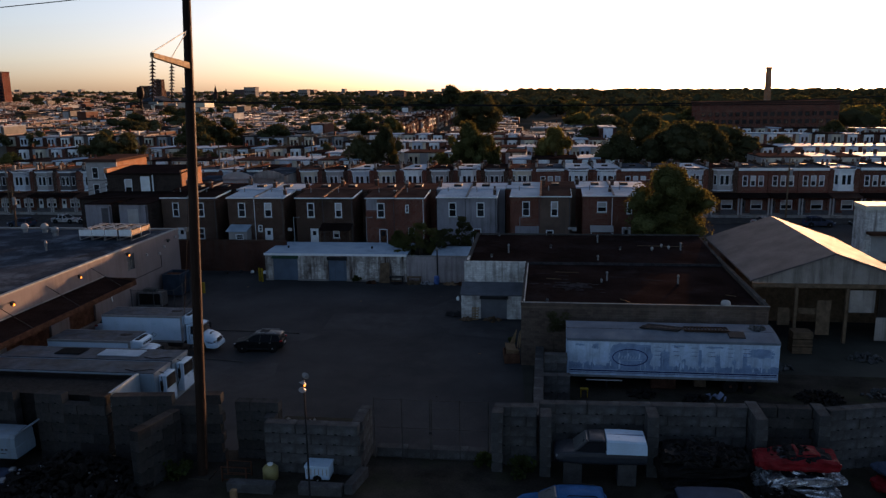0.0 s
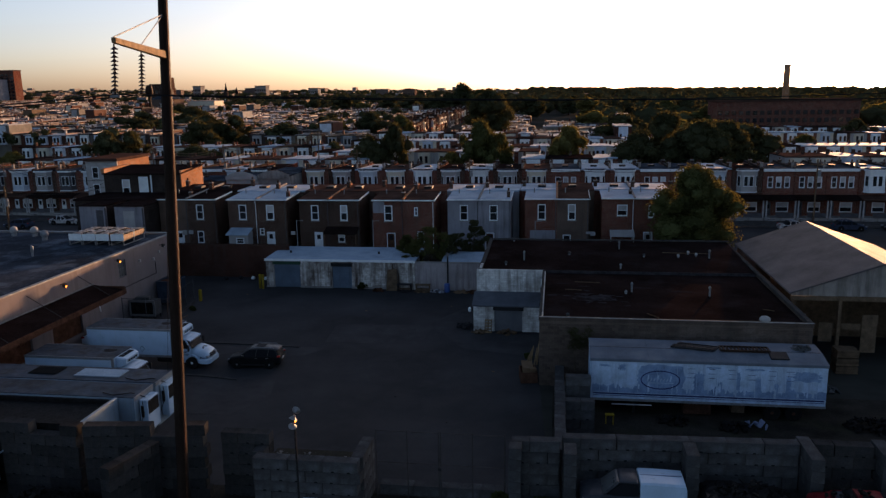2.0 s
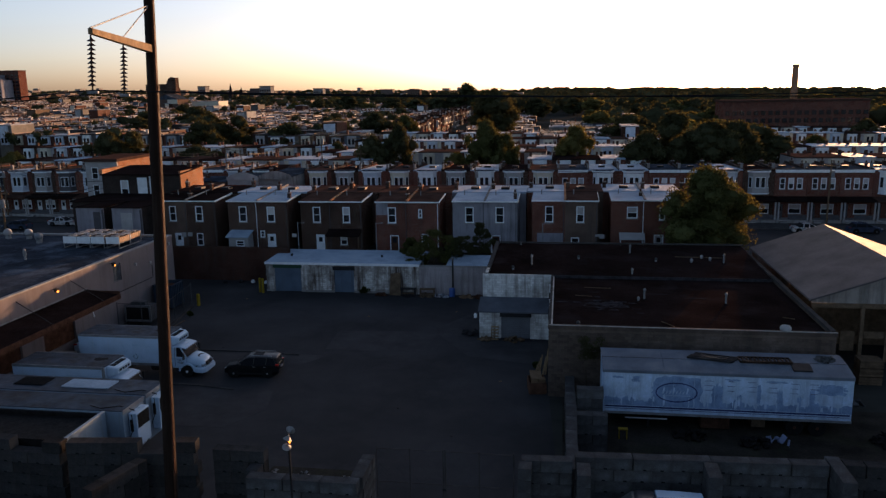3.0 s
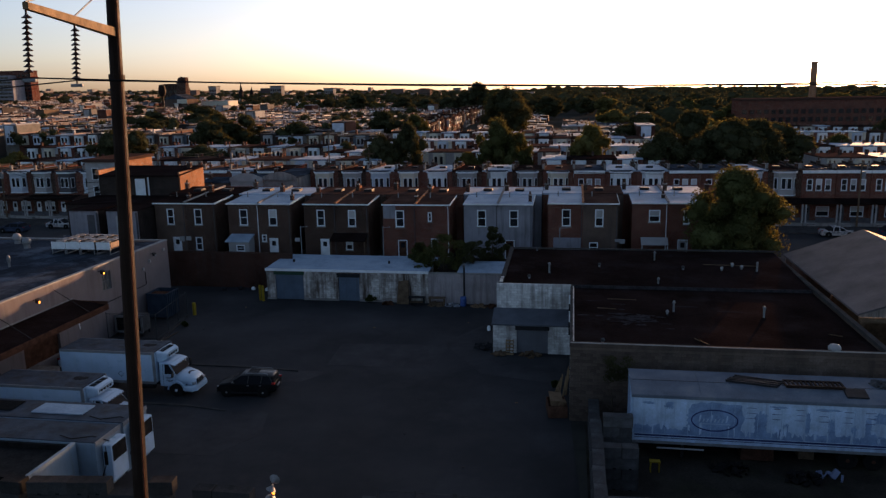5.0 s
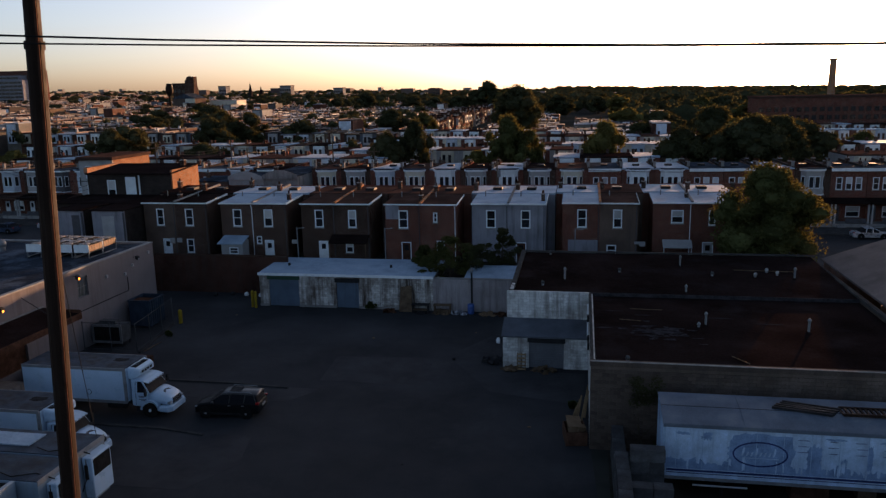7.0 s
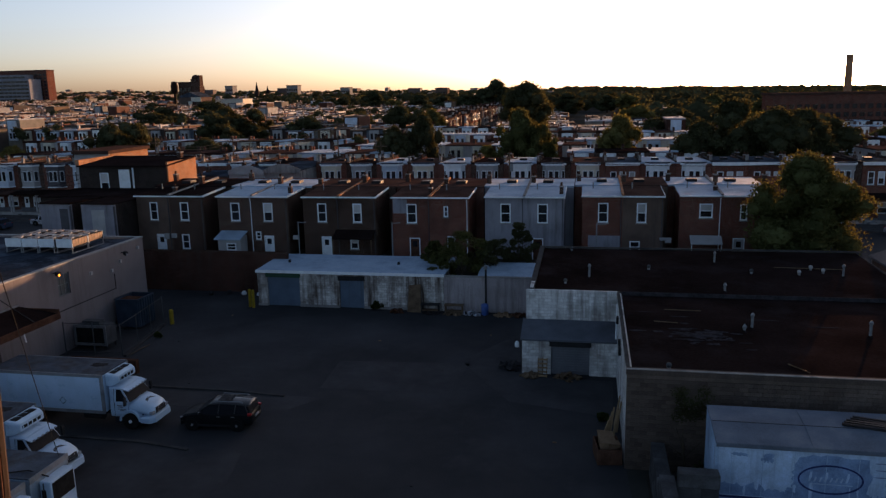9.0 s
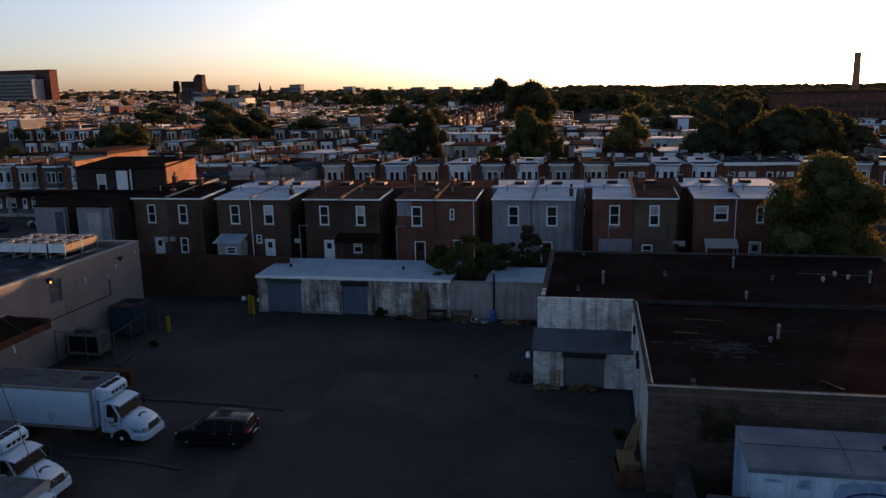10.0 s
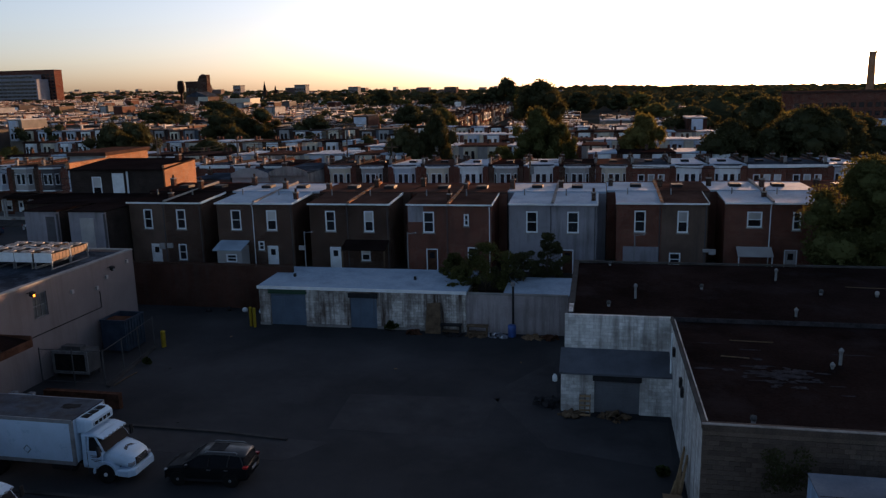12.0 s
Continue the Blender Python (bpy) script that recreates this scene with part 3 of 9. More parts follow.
        c_ = part("coil", box(B(), min(sx * 0.682, sx * 0.7), max(sx * 0.682, sx * 0.7), -0.9, 0.9, 0.56, 1.06), M["warm_fins"], t, "coil face with warm reflected light in its colour")
        for k in range(6):
            part("coil_guard", box(B(), min(sx * 0.701, sx * 0.712), max(sx * 0.701, sx * 0.712), -0.9 + k * 0.35, -0.87 + k * 0.35, 0.56, 1.06), M["dark_metal"], c_)
        part("skid", box(B(), sx * 0.64 - 0.04, sx * 0.64 + 0.04, -1.0, 1.0, 0.0, 0.07), M["galv"], t)
    for sx in (-0.64, 0.64):
        for sy in (-0.94, 0.94):
            part("leg", box(B(), sx - 0.035, sx + 0.035, sy - 0.035, sy + 0.035, 0.07, 0.55), M["galv"], t)
    for sy in (-0.46, 0.46):
        f = part("fan_shroud", lathe(B(), (0, sy, 1.1), [(0.44, 0), (0.43, 0.07), (0.38, 0.08), (0.37, 0.03)], 18), M["pale_grey"], t, "white round fan shroud")
        part("fan", lathe(B(), (0, sy, 1.12), [(0.37, 0.0), (0.12, 0.01), (0.1, 0.03), (0.01, 0.035)], 16), M["dark_metal"], f, "dark fan under a grille")
        for k in range(4):
            a_ = k * math.pi / 4
            part("grille_bar", wire([(0.4 * math.cos(a_), sy + 0.4 * math.sin(a_), 1.18), (-0.4 * math.cos(a_), sy - 0.4 * math.sin(a_), 1.18)], 0.012, 4), M["pale_grey"], f)
    return t


c0 = condenser(-48.55, 72.2, LBZ - 0.1)
for i in range(4):
    for j in range(2):
        if i + j:
            copy_thing(c0, pose(-48.55 + i * 1.46 + (0.12 if i == 3 else 0), 72.2 + j * 2.0, LBZ - 0.1))


def roof_vent(x, y, z, r=0.4, h=1.0, label="domed galvanised roof ventilator", material="galv"):
    t = thing("roof_vent", label, "roof vent", (x, y, z), group="roof vents")
    part("neck", cyl(B(), (0, 0, 0), (0, 0, h * 0.45), r * 0.7, n=14), M["galv"], t)
    part("cowl", lathe(B(), (0, 0, h * 0.4), [(r * 0.9, 0), (r, h * 0.12), (r, h * 0.3), (r * 0.75, h * 0.5), (r * 0.2, h * 0.6)], 16), M[material], t, smooth=True)
    return t


for x, y in ((-58.6, 75.6), (-56.2, 75.6), (-53.6, 73.6), (-49.5, 66)):
    roof_vent(x, y, LBZ - 0.12, 0.4 if x < -53 else 0.15, 1.05, material="pale_grey" if x < -55 else "galv")

# ground unit, dumpster and fence by the warehouse
ac = thing("cooling_unit", "boxy metal cooling unit on legs by the warehouse wall", "cooling unit", (-39.85, 68.0, 0.02))
part("casing", box(B(), -1.25, 1.25, -0.6, 0.7, 0.35, 1.75), M["unit_grey"], ac, bevel=0.03)
part("frame", pierced(B(), -1.3, 1.3, 0.3, 1.85, -0.66, -0.6, [(-1.12, 1.12, 0.5, 1.65)]), M["galv"], ac)
part("coil", box(B(), -1.12, 1.12, -0.63, -0.59, 0.5, 1.65), M["scrap_dark"], ac)
part("hood", box(B(), -0.8, 0.6, -0.3, 0.3, 1.76, 2.05), M["unit_grey"], ac, bevel=0.03)
for sx in (-1.15, 1.15):
    for sy in (-0.5, 0.6):
        part("leg", box(B(), sx - 0.05, sx + 0.05, sy - 0.05, sy + 0.05, 0, 0.4), M["dark_metal"], ac)


def compactor(x, y):
    """A tall roll-off container with ribbed sides, its long side along y."""
    t = thing("waste_container", "tall dark blue steel waste container against the warehouse wall", "container", (x, y, 0.02))
    L_, W_, H_ = 1.15, 0.95, 2.35
    part("floor", box(B(), -W_, W_, -L_, L_, 0.12, 0.2), M["dark_metal"], t)
    for sx in (-1, 1):
        part("side", box(B(), min(sx * W_, sx * (W_ - 0.05)), max(sx * W_, sx * (W_ - 0.05)), -L_, L_, 0.2, H_), M["dumpster_blue"], t, "ribbed blue steel side")
        for k in range(7):
            yy = -L_ + 0.08 + k * (2 * L_ - 0.24) / 6
            part("rib", box(B(), min(sx * W_, sx * (W_ + 0.07)), max(sx * W_, sx * (W_ + 0.07)), yy, yy + 0.09, 0.16, H_ - 0.02), M["dumpster_blue"], t)
        part("skid", box(B(), sx * 0.5 - 0.07, sx * 0.5 + 0.07, -L_, L_, 0.0, 0.12), M["dark_metal"], t)
    for sy in (-1, 1):
        part("end_wall", box(B(), -W_ + 0.052, W_ - 0.052, min(sy * L_, sy * (L_ - 0.05)), max(sy * L_, sy * (L_ - 0.05)), 0.2, H_), M["dumpster_blue"], t)
    part("top_rail", pierced_frame(-W_ - 0.06, W_ + 0.06, -L_ - 0.05, L_ + 0.05, H_, H_ + 0.1, 0.13), M["dumpster_blue"], t)
    part("lid", box(B(), -W_ + 0.1, W_ - 0.1, -L_ + 0.1, 0.3, H_ - 0.06, H_ - 0.02), M["rust"], t, "rusty half lid")
    part("refuse", clump(0, 0.75, H_ - 0.5, 0.5, 40, 5, (0.1, 0.3)), M["scrap_dark"], t, "dark refuse")
    return t


def pierced_frame(x0, x1, y0, y1, z0, z1, w):
    """A flat rectangular rim of width w."""
    bm = pierced(B(), x0, x1, y0, y1, z0, z1, [(x0 + w, x1 - w, y0 + w, y1 - w)])
    for v in bm.verts:
        v.co = (v.co.x, v.co.z, v.co.y)
    bmesh.ops.recalc_face_normals(bm, faces=list(bm.faces))
    return bm


def clump(cx, cy, cz, r, n, seed, size=(0.1, 0.4)):
    """Loose bent scraps piled together."""
    rg = random.Random(seed)
    bm = B()
    for i in range(n):
        a, d = rg.uniform(0, 6.28), r * math.sqrt(rg.random())
        m = Matrix.Translation((cx + d * math.cos(a), cy + d * math.sin(a) * 0.7, cz + rg.random() * r * 0.5 * (1 - d / r))) @ Euler((rg.uniform(-1, 1), rg.uniform(-1, 1), rg.uniform(0, 6))).to_matrix().to_4x4()
        s = [rg.uniform(*size), rg.uniform(*size) * 0.6, rg.uniform(*size) * 0.3]
        k = rg.uniform(0.5, 1)
        pts = [Vector((sx * s[0] * (k if sz > 0 else 1), sy * s[1], sz * s[2])) for sz in (-1, 1) for sx, sy in ((-1, -1), (1, -1), (1, 1), (-1, 1))]
        hexa(bm, [m @ p for p in pts])
    return bm


compactor(-39.95, 73.4)
fc = thing("chain_link_fence", "sagging chain-link fence on steel posts round a cooling unit", "fence")
FPTS = [(-41.2, 66.35), (-38.9, 66.4), (-36.75, 66.45), (-37.05, 68.9), (-37.4, 71.3), (-37.75, 73.7)]
for (xa, ya), (xb, yb) in zip(FPTS, FPTS[1:]):
    for z in (0.2, 2.3):
        part("rail", wire([(xa, ya, z), (xb, yb, z)], 0.022, 5), M["unit_grey"], fc)
    mb = B()
    for k in range(-9, 10):
        for sgn in (1, -1):
            u0, u1 = k / 10, k / 10 + 0.95
            if sgn < 0:
                u0, u1 = u1, u0
            lo_, hi_ = max(0.0, min(u0, u1)), min(1.0, max(u0, u1))
            if hi_ - lo_ > 0.02:
                za, zb_ = 0.2 + 2.1 * (lo_ - u0) / (u1 - u0), 0.2 + 2.1 * (hi_ - u0) / (u1 - u0)
                cyl(mb, (xa + (xb - xa) * lo_, ya + (yb - ya) * lo_, za), (xa + (xb - xa) * hi_, ya + (yb - ya) * hi_, zb_), 0.004, n=3, caps=False)
    part("wire_mesh", mb, M["dark_metal"], fc, "thin wire mesh")
for x_, y_ in FPTS:
    part("post", cyl(B(), (x_, y_, 0.0), (x_, y_, 2.4), 0.04, n=8), M["unit_grey"], fc)
solo("ramp_wall", box(B(), -38.6, -33.6, 63.2, 63.55, 0.0, 0.95), M["rust"], "low brown painted wall beside the dock", "wall", kind="structure", bevel=0.02)

def bollard(x, y, h=1.1, r=0.13):
    t = thing("bollard", "yellow painted steel bollard", "bollard", (x, y, 0.02), group="yellow bollards")
    part("post", lathe(B(), (0, 0, 0), [(r, 0), (r, h), (r * 0.7, h + 0.06), (0.02, h + 0.09)], 14), M["yellow"], t, smooth=False)
    return t


bollard(-37.2, 74.0, 1.15, 0.17)
bollard(-32.95, 79.6, 1.5)
bollard(-32.55, 79.4, 1.5)
solo("barrier_bar", wire([(-36.15, 66.4, 0.09), (-36.1, 67.6, 0.13), (-36.05, 68.8, 0.09)], 0.035, 8), M["wood"], "dull yellow steel bar lying by the kerb", "barrier")
solo("retaining_wall", box(B(), -50.0, -31.2, 84.3, 84.6, 0, 3.75), M["old_brick"], "long dark red brick retaining wall", "wall", kind="structure")
solo("wall_cap", box(B(), -50.0, -31.2, 84.25, 84.65, 3.75, 3.87), M["brick_brown"], "brick coping of the retaining wall", "wall", kind="structure")

# ---- row of garages at the back of the yard ----
GY = 80.2
ga = thing("garage_block", "low stained white masonry garages with silver roof", "garage")
part("wall", pierced(B(), -32.4, -15.9, 0, 3.05, GY, GY + 0.25, [(-31.5, -28.55, 0, 2.65), (-24.95, -22.8, 0, 2.5)]), M["garage_wall"], ga, "white masonry with dark run-off stains")
part("wall", box(B(), -32.4, -32.15, GY + 0.25, 86.2, 0, 3.1), M["garage_wall"], ga)
part("wall", box(B(), -16.15, -15.9, GY + 0.25, 86.2, 0, 3.1), M["garage_wall"], ga)
part("wall", box(B(), -32.15, -16.15, 85.95, 86.2, 0, 3.1), M["garage_wall"], ga)
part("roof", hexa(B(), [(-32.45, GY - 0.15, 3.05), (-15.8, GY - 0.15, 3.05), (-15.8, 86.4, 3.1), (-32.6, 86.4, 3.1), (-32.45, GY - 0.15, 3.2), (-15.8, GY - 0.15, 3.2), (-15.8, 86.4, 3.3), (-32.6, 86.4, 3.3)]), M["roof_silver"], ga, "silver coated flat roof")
part("roof_edge", box(B(), -32.47, -15.8, GY - 0.2, GY - 0.152, 2.98, 3.22), M["white_trim"], ga)


def roller_door(parent, x0, x1, z1, y, material, header):
    d = part("roller_door", box(B(), x0, x1, y + 0.14, y + 0.2, 0.02, z1), material, parent, "closed roll-up door")
    n = int(z1 / 0.16)
    for i in range(n):
        part("slat", box(B(), x0 + 0.04, x1 - 0.04, y + 0.115, y + 0.139, 0.03 + i * z1 / n, (i + 0.82) * z1 / n), material, d)
    part("header", box(B(), x0 - 0.1, x1 + 0.1, y - 0.12, y - 0.004, z1 - 0.05, z1 + 0.33), header, d)
    return d


roller_door(ga, -31.5, -28.55, 2.65, GY, M["door_blue"], M["green"])
roller_door(ga, -24.95, -22.8, 2.5, GY, M["door_blue"], M["dark_metal"])
for x0, x1 in ((-32.4, -31.5), (-28.55, -24.95), (-22.8, -16.0)):
    part("plinth", box(B(), x0, x1, GY - 0.1, GY - 0.004, 0, 0.22), M["concrete"], ga)
for x in (-30.6, -20.5):
    part("roof_stub", box(B(), x, x + 0.18, 83.0, 83.2, 3.2, 3.5), M["dark_metal"], ga)
gw = thing("garden_wall", "mauve grey stucco wall beside the garages", "wall", kind="structure")
part("wall", box(B(), -15.89, -8.35, GY + 0.1, GY + 0.35, 0, 2.95), M["stucco"], gw)
part("cap", box(B(), -15.89, -8.35, GY + 0.05, GY + 0.4, 2.95, 3.05), M["concrete"], gw)
lean = thing("lean_to", "low shed with a pale roof behind the stucco wall", "shed")
part("wall", box(B(), -13.0, -8.2, GY + 0.42, 84.5, 0, 2.9), M["stucco"], lean)
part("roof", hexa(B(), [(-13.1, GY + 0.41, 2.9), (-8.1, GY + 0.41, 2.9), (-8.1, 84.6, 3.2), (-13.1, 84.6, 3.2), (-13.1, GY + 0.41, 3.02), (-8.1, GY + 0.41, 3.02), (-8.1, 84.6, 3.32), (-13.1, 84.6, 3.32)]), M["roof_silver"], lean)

# ---- dark-roofed workshop with its white annex ----
WX0, WX1, WY0, WYM, WY1 = -2.2, 16.1, 54.6, 69.15, 81.3
ws = thing("workshop", "large block workshop with black tar roof and white side wall", "building")
front_backing = part("wall", box(B(), WX0, WX1, WY0 + 0.06, WY0 + 0.3, 0, 4.85), M["cmu"], ws, "grey brown block front wall")
part("side_wall", box(B(), WX0, WX0 + 0.25, WY0 + 0.3, WYM, 0, 4.98), M["white_wall"], ws, "white painted side wall")
part("wall", box(B(), WX1 - 0.25, WX1, WY0 + 0.3, WY1, 0, 4.98), M["cmu"], ws)
part("wall", box(B(), -7.9, WX1 - 0.25, WY1 - 0.25, WY1, 0, 5.3), M["cmu"], ws)
part("wall", box(B(), -7.9, -7.65, WYM, WY1 - 0.25, 0, 5.2), M["white_wall"], ws)
part("roof", box(B(), WX0 + 0.25, WX1 - 0.25, WY0 + 0.3, WYM, 4.6, 4.82), M["roof_dark"], ws, "patched black tar roof")
part("rear_roof", hexa(B(), [(-7.65, WYM, 4.75), (WX1 - 0.25, WYM, 4.75), (WX1 - 0.25, WY1 - 0.25, 5.15), (-7.65, WY1 - 0.25, 5.15), (-7.65, WYM, 5.0), (WX1 - 0.25, WYM, 5.0), (WX1 - 0.25, WY1 - 0.25, 5.4), (-7.65, WY1 - 0.25, 5.4)]), M["roof_dark"], ws, "higher rear tar roof")
part("parapet", box(B(), WX0 - 0.04, WX1 + 0.04, WY0 - 0.03, WY0 + 0.32, 4.85, 5.12), M["cmu"], ws, "block parapet along the front")
# paler strip added to draw the highlight along the parapet's front edge
part("coping_flashing", box(B(), WX0 - 0.06, WX1 + 0.06, WY0 - 0.06, WY0 + 0.1, 5.12, 5.155), M["concrete"], ws, "thin pale strip added for the parapet's highlight")
part("parapet", box(B(), WX0 - 0.03, WX0 + 0.16, WY0 + 0.33, WYM, 4.98, 5.08), M["kerb"], ws)
part("parapet", box(B(), WX1 - 0.28, WX1 + 0.04, WY0 + 0.33, WY1, 4.98, 5.18), M["kerb"], ws)
part("roof_step", box(B(), WX0, WX1 - 0.26, WYM - 0.12, WYM - 0.01, 4.82, 5.06), M["roof_worn"], ws, "metal edge between the two roofs")
part("parapet", hexa(B(), [(-7.95, WYM - 0.1, 5.0), (-7.6, WYM - 0.1, 5.0), (-7.6, WY1, 5.42), (-7.95, WY1, 5.42), (-7.95, WYM - 0.1, 5.14), (-7.6, WYM - 0.1, 5.14), (-7.6, WY1, 5.56), (-7.95, WY1, 5.56)]), M["kerb"], ws)
part("parapet", box(B(), -7.6, WX1, WY1 - 0.3, WY1 + 0.02, 5.42, 5.52), M["kerb"], ws)
# annex: upper wall set back over a lower bay with a sloping metal roof
part("annex_upper_wall", box(B(), -8.1, WX0, WYM - 0.35, WYM - 0.13, 2.2, 5.1), M["white_wall"], ws, "flaking white upper wall")
part("annex_wall", pierced(B(), -8.2, WX0 - 0.004, 0, 2.3, 66.75, 67.0, [(-6.35, -3.9, 0, 2.0)]), M["white_wall"], ws, "flaking white block wall")
part("annex_wall", box(B(), -8.2, -7.95, 67.0, WYM - 0.36, 0, 2.32), M["white_wall"], ws)
part("annex_roof", hexa(B(), [(-8.3, 66.55, 2.3), (WX0 - 0.01, 66.55, 2.3), (WX0 - 0.01, WYM - 0.36, 2.98), (-8.3, WYM - 0.36, 2.98), (-8.3, 66.55, 2.42), (WX0 - 0.01, 66.55, 2.42), (WX0 - 0.01, WYM - 0.36, 3.1), (-8.3, WYM - 0.36, 3.1)]), M["annex_roof"], ws, "slate grey sloping annex roof")
roller_door(ws, -6.35, -3.9, 2.0, 66.75, M["door_grey"], M["dark_metal"])
part("downpipe", wire([(WX0 - 0.08, 66.9, 0.1), (WX0 - 0.08, 66.9, 4.8)], 0.05), M["white_trim"], ws)
for y, z in ((65.6, 3.9), (62.0, 3.6), (61.3, 3.4)):
    part("wall_vent", box(B(), WX0 - 0.14, WX0, y, y + 0.35, z, z + 0.45), M["dark_metal"], ws)
for x, y, r, h in ((13.1, 55.1, 0.36, 0.62),):
    roof_vent(x, y, 4.82, r, h, "pale mushroom roof ventilator on the workshop", "pale_grey")


def pipe_vent(x, y, z, h=1.0, r=0.075):
    t = thing("vent_pipe", "slim galvanised vent pipe on the tar roof", "vent pipe", (x, y, z), group="workshop vent pipes")
    part("pipe", cyl(B(), (0, 0, 0), (0, 0, h), r, n=10), M["galv"], t)
    part("cap", lathe(B(), (0, 0, h - 0.05), [(r * 1.5, 0), (r * 1.6, 0.08), (r * 0.4, 0.2)], 10), M["galv"], t)
    part("flashing", lathe(B(), (0, 0, 0), [(r * 2.4, 0.01), (r * 1.2, 0.12)], 10), M["roof_dark"], t)
    return t


for x, y, z, h in ((4.9, 62.6, 4.82, 0.8), (10.7, 61.8, 4.82, 0.8), (4.4, 62.0, 4.82, 0.3), (-4.0, 72.3, 5.1, 0.9), (5.0, 77.0, 5.28, 0.8), (4.6, 69.8, 5.0, 0.5), (12.9, 74.0, 5.15, 0.8)):
    pipe_vent(x, y, z, h)
for x, y, z in ((-5.6, 70.9, 5.06), (0.2, 75.0, 5.2), (7.1, 74.5, 5.18), (-5.4, 80.4, 5.36), (-0.2, 55.6, 4.82), (10.2, 74.4, 5.18), (11.3, 75.8, 5.22), (11.9, 75.0, 5.2)):
    roof_vent(x, y, z, 0.13, 0.36, "squat turbine roof vent", "pale_grey" if x > 9 else "unit_grey")
for x0, y0, x1, y1 in ((9.0, 76.3, 13.5, 76.0), (0.5, 65.9, 2.6, 65.8), (-0.3, 63.4, 1.0, 63.2), (5.5, 57.0, 6.2, 55.9), (13.9, 58.8, 14.6, 58.4)):
    z0 = 4.9 if y0 < WYM else 5.3
    solo("roof_batten", wire([(x0, y0, z0 - 0.04), (x1, y1, z0 - 0.04)], 0.03, 6), M["wood"], "loose pale batten lying on the tar roof", "batten", group="roof battens")

# worn pale streaks where the tar has come off
rg = random.Random(61)
spots_ = [(rg.gauss(2.1, 1.0), rg.gauss(61.2, 0.75), rg.uniform(0.25, 1.2), rg.uniform(0.12, 0.45)) for i in range(64)] + [(-0.6, 65.4, 1.4, 0.16), (6.0, 64.4, 2.2, 0.14), (8.8, 63.4, 1.8, 0.14), (1.2, 64.6, 1.2, 0.14)]
for i, (cx, cy, w_, h_) in enumerate(spots_):
    pb = ragged(cx, cy, w_, h_, 4.822, 4.828 + 0.0004 * (i % 9), 300 + i, 18, 0.6)
    for v in pb.verts:
        v.co = (v.co.x, v.co.z, v.co.y)
    solo("roof_patch", pb, M["roof_worn"], "worn pale patch on the tar roof", "roof patch", group="worn roof patches")

# ---- vehicles ----


def wheel(parent, x, y, r, w=0.26, rim="white_trim", double=False):
    t = part("wheel", lathe(B(), (0, 0, 0), [(r * 0.62, -w / 2), (r * 0.95, -w / 2), (r, -w / 2 + 0.04), (r, w / 2 - 0.04), (r * 0.95, w / 2), (r * 0.62, w / 2)], 20), M["rubber"], parent, "black tyre", at=(x, y, r))
    t.rotation_euler = (radians(90), 0, 0)
    part("rim", lathe(B(), (0, 0, 0), [(r * 0.6, -w / 2 + 0.03), (r * 0.6, w / 2 - 0.02), (r * 0.5, w / 2 - 0.04), (r * 0.22, w / 2 - 0.1), (r * 0.2, w / 2 + 0.02), (0.02, w / 2 + 0.03)], 16), M[rim], t)
    part("rim", lathe(B(), (0, 0, 0), [(0.02, -w / 2 - 0.03), (r * 0.2, -w / 2 - 0.02), (r * 0.22, -w / 2 + 0.1), (r * 0.5, -w / 2 + 0.04), (r * 0.59, -w / 2 + 0.02)], 16), M[rim], t)
    return t


def loft(bm, stations):
    """Skins cross-sections (x, half outline from the lower middle round to the upper middle)."""
    rings = []
    for x, half in stations:
        pts = [(y, z) for y, z in half] + [(-y, z) for y, z in half[::-1] if y > 1e-6]
        rings.append([bm.verts.new((x, y, z)) for y, z in pts])
    for a, b in zip(rings, rings[1:]):
        for i in range(len(a)):
            j = (i + 1) % len(a)
            bm.faces.new((a[i], a[j], b[j], b[i]))
    bm.faces.new(rings[0])
    bm.faces.new(rings[-1][::-1])
    bmesh.ops.recalc_face_normals(bm, faces=list(bm.faces))
    return bm


def reefer_nose(parent, x, y0, y1, z0, z1, depth=0.55):
    """The cooling unit on the front of an insulated body: open-topped frame, rounded nose, dark slots."""
    half = (y1 - y0) / 2
    shell = loft(B(), [(x, [(0, z0), (half, z0), (half, z1 - 0.1), (half * 0.96, z1), (0, z1)]), (x + depth * 0.6, [(0, z0 + 0.06), (half, z0 + 0.08), (half, z1 - 0.12), (half * 0.95, z1 - 0.03), (0, z1 - 0.03)]), (x + depth, [(0, z0 + 0.2), (half * 0.86, z0 + 0.22), (half * 0.86, z1 - 0.2), (half * 0.8, z1 - 0.12), (0, z1 - 0.12)])])
    for v in shell.verts:
        v.co.y += (y0 + y1) / 2
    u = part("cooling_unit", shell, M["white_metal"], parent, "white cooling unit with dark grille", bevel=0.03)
    for k in range(3):
        ya = y0 + 0.2 + k * (y1 - y0 - 0.4) / 3
        part("top_opening", box(B(), x + 0.08, x + depth * 0.62, ya + 0.04, ya + (y1 - y0 - 0.4) / 3 - 0.04, z1 - 0.04, z1 + 0.006), M["scrap_dark"], u)
        part("pipework", wire([(x + 0.12, ya + 0.1, z1 + 0.012), (x + 0.25, ya + 0.25, z1 + 0.03), (x + depth * 0.55, ya + 0.3, z1 + 0.012)], 0.03, 5), M["unit_grey"], u)
    part("grille", box(B(), x + depth - 0.05, x + depth + 0.012, y0 + 0.28, y1 - 0.28, z0 + (z1 - z0) * 0.42, z1 - 0.26), M["scrap_dark"], u)
    for k in range(5):
        yy = y0 + 0.3 + k * (y1 - y0 - 0.66) / 4
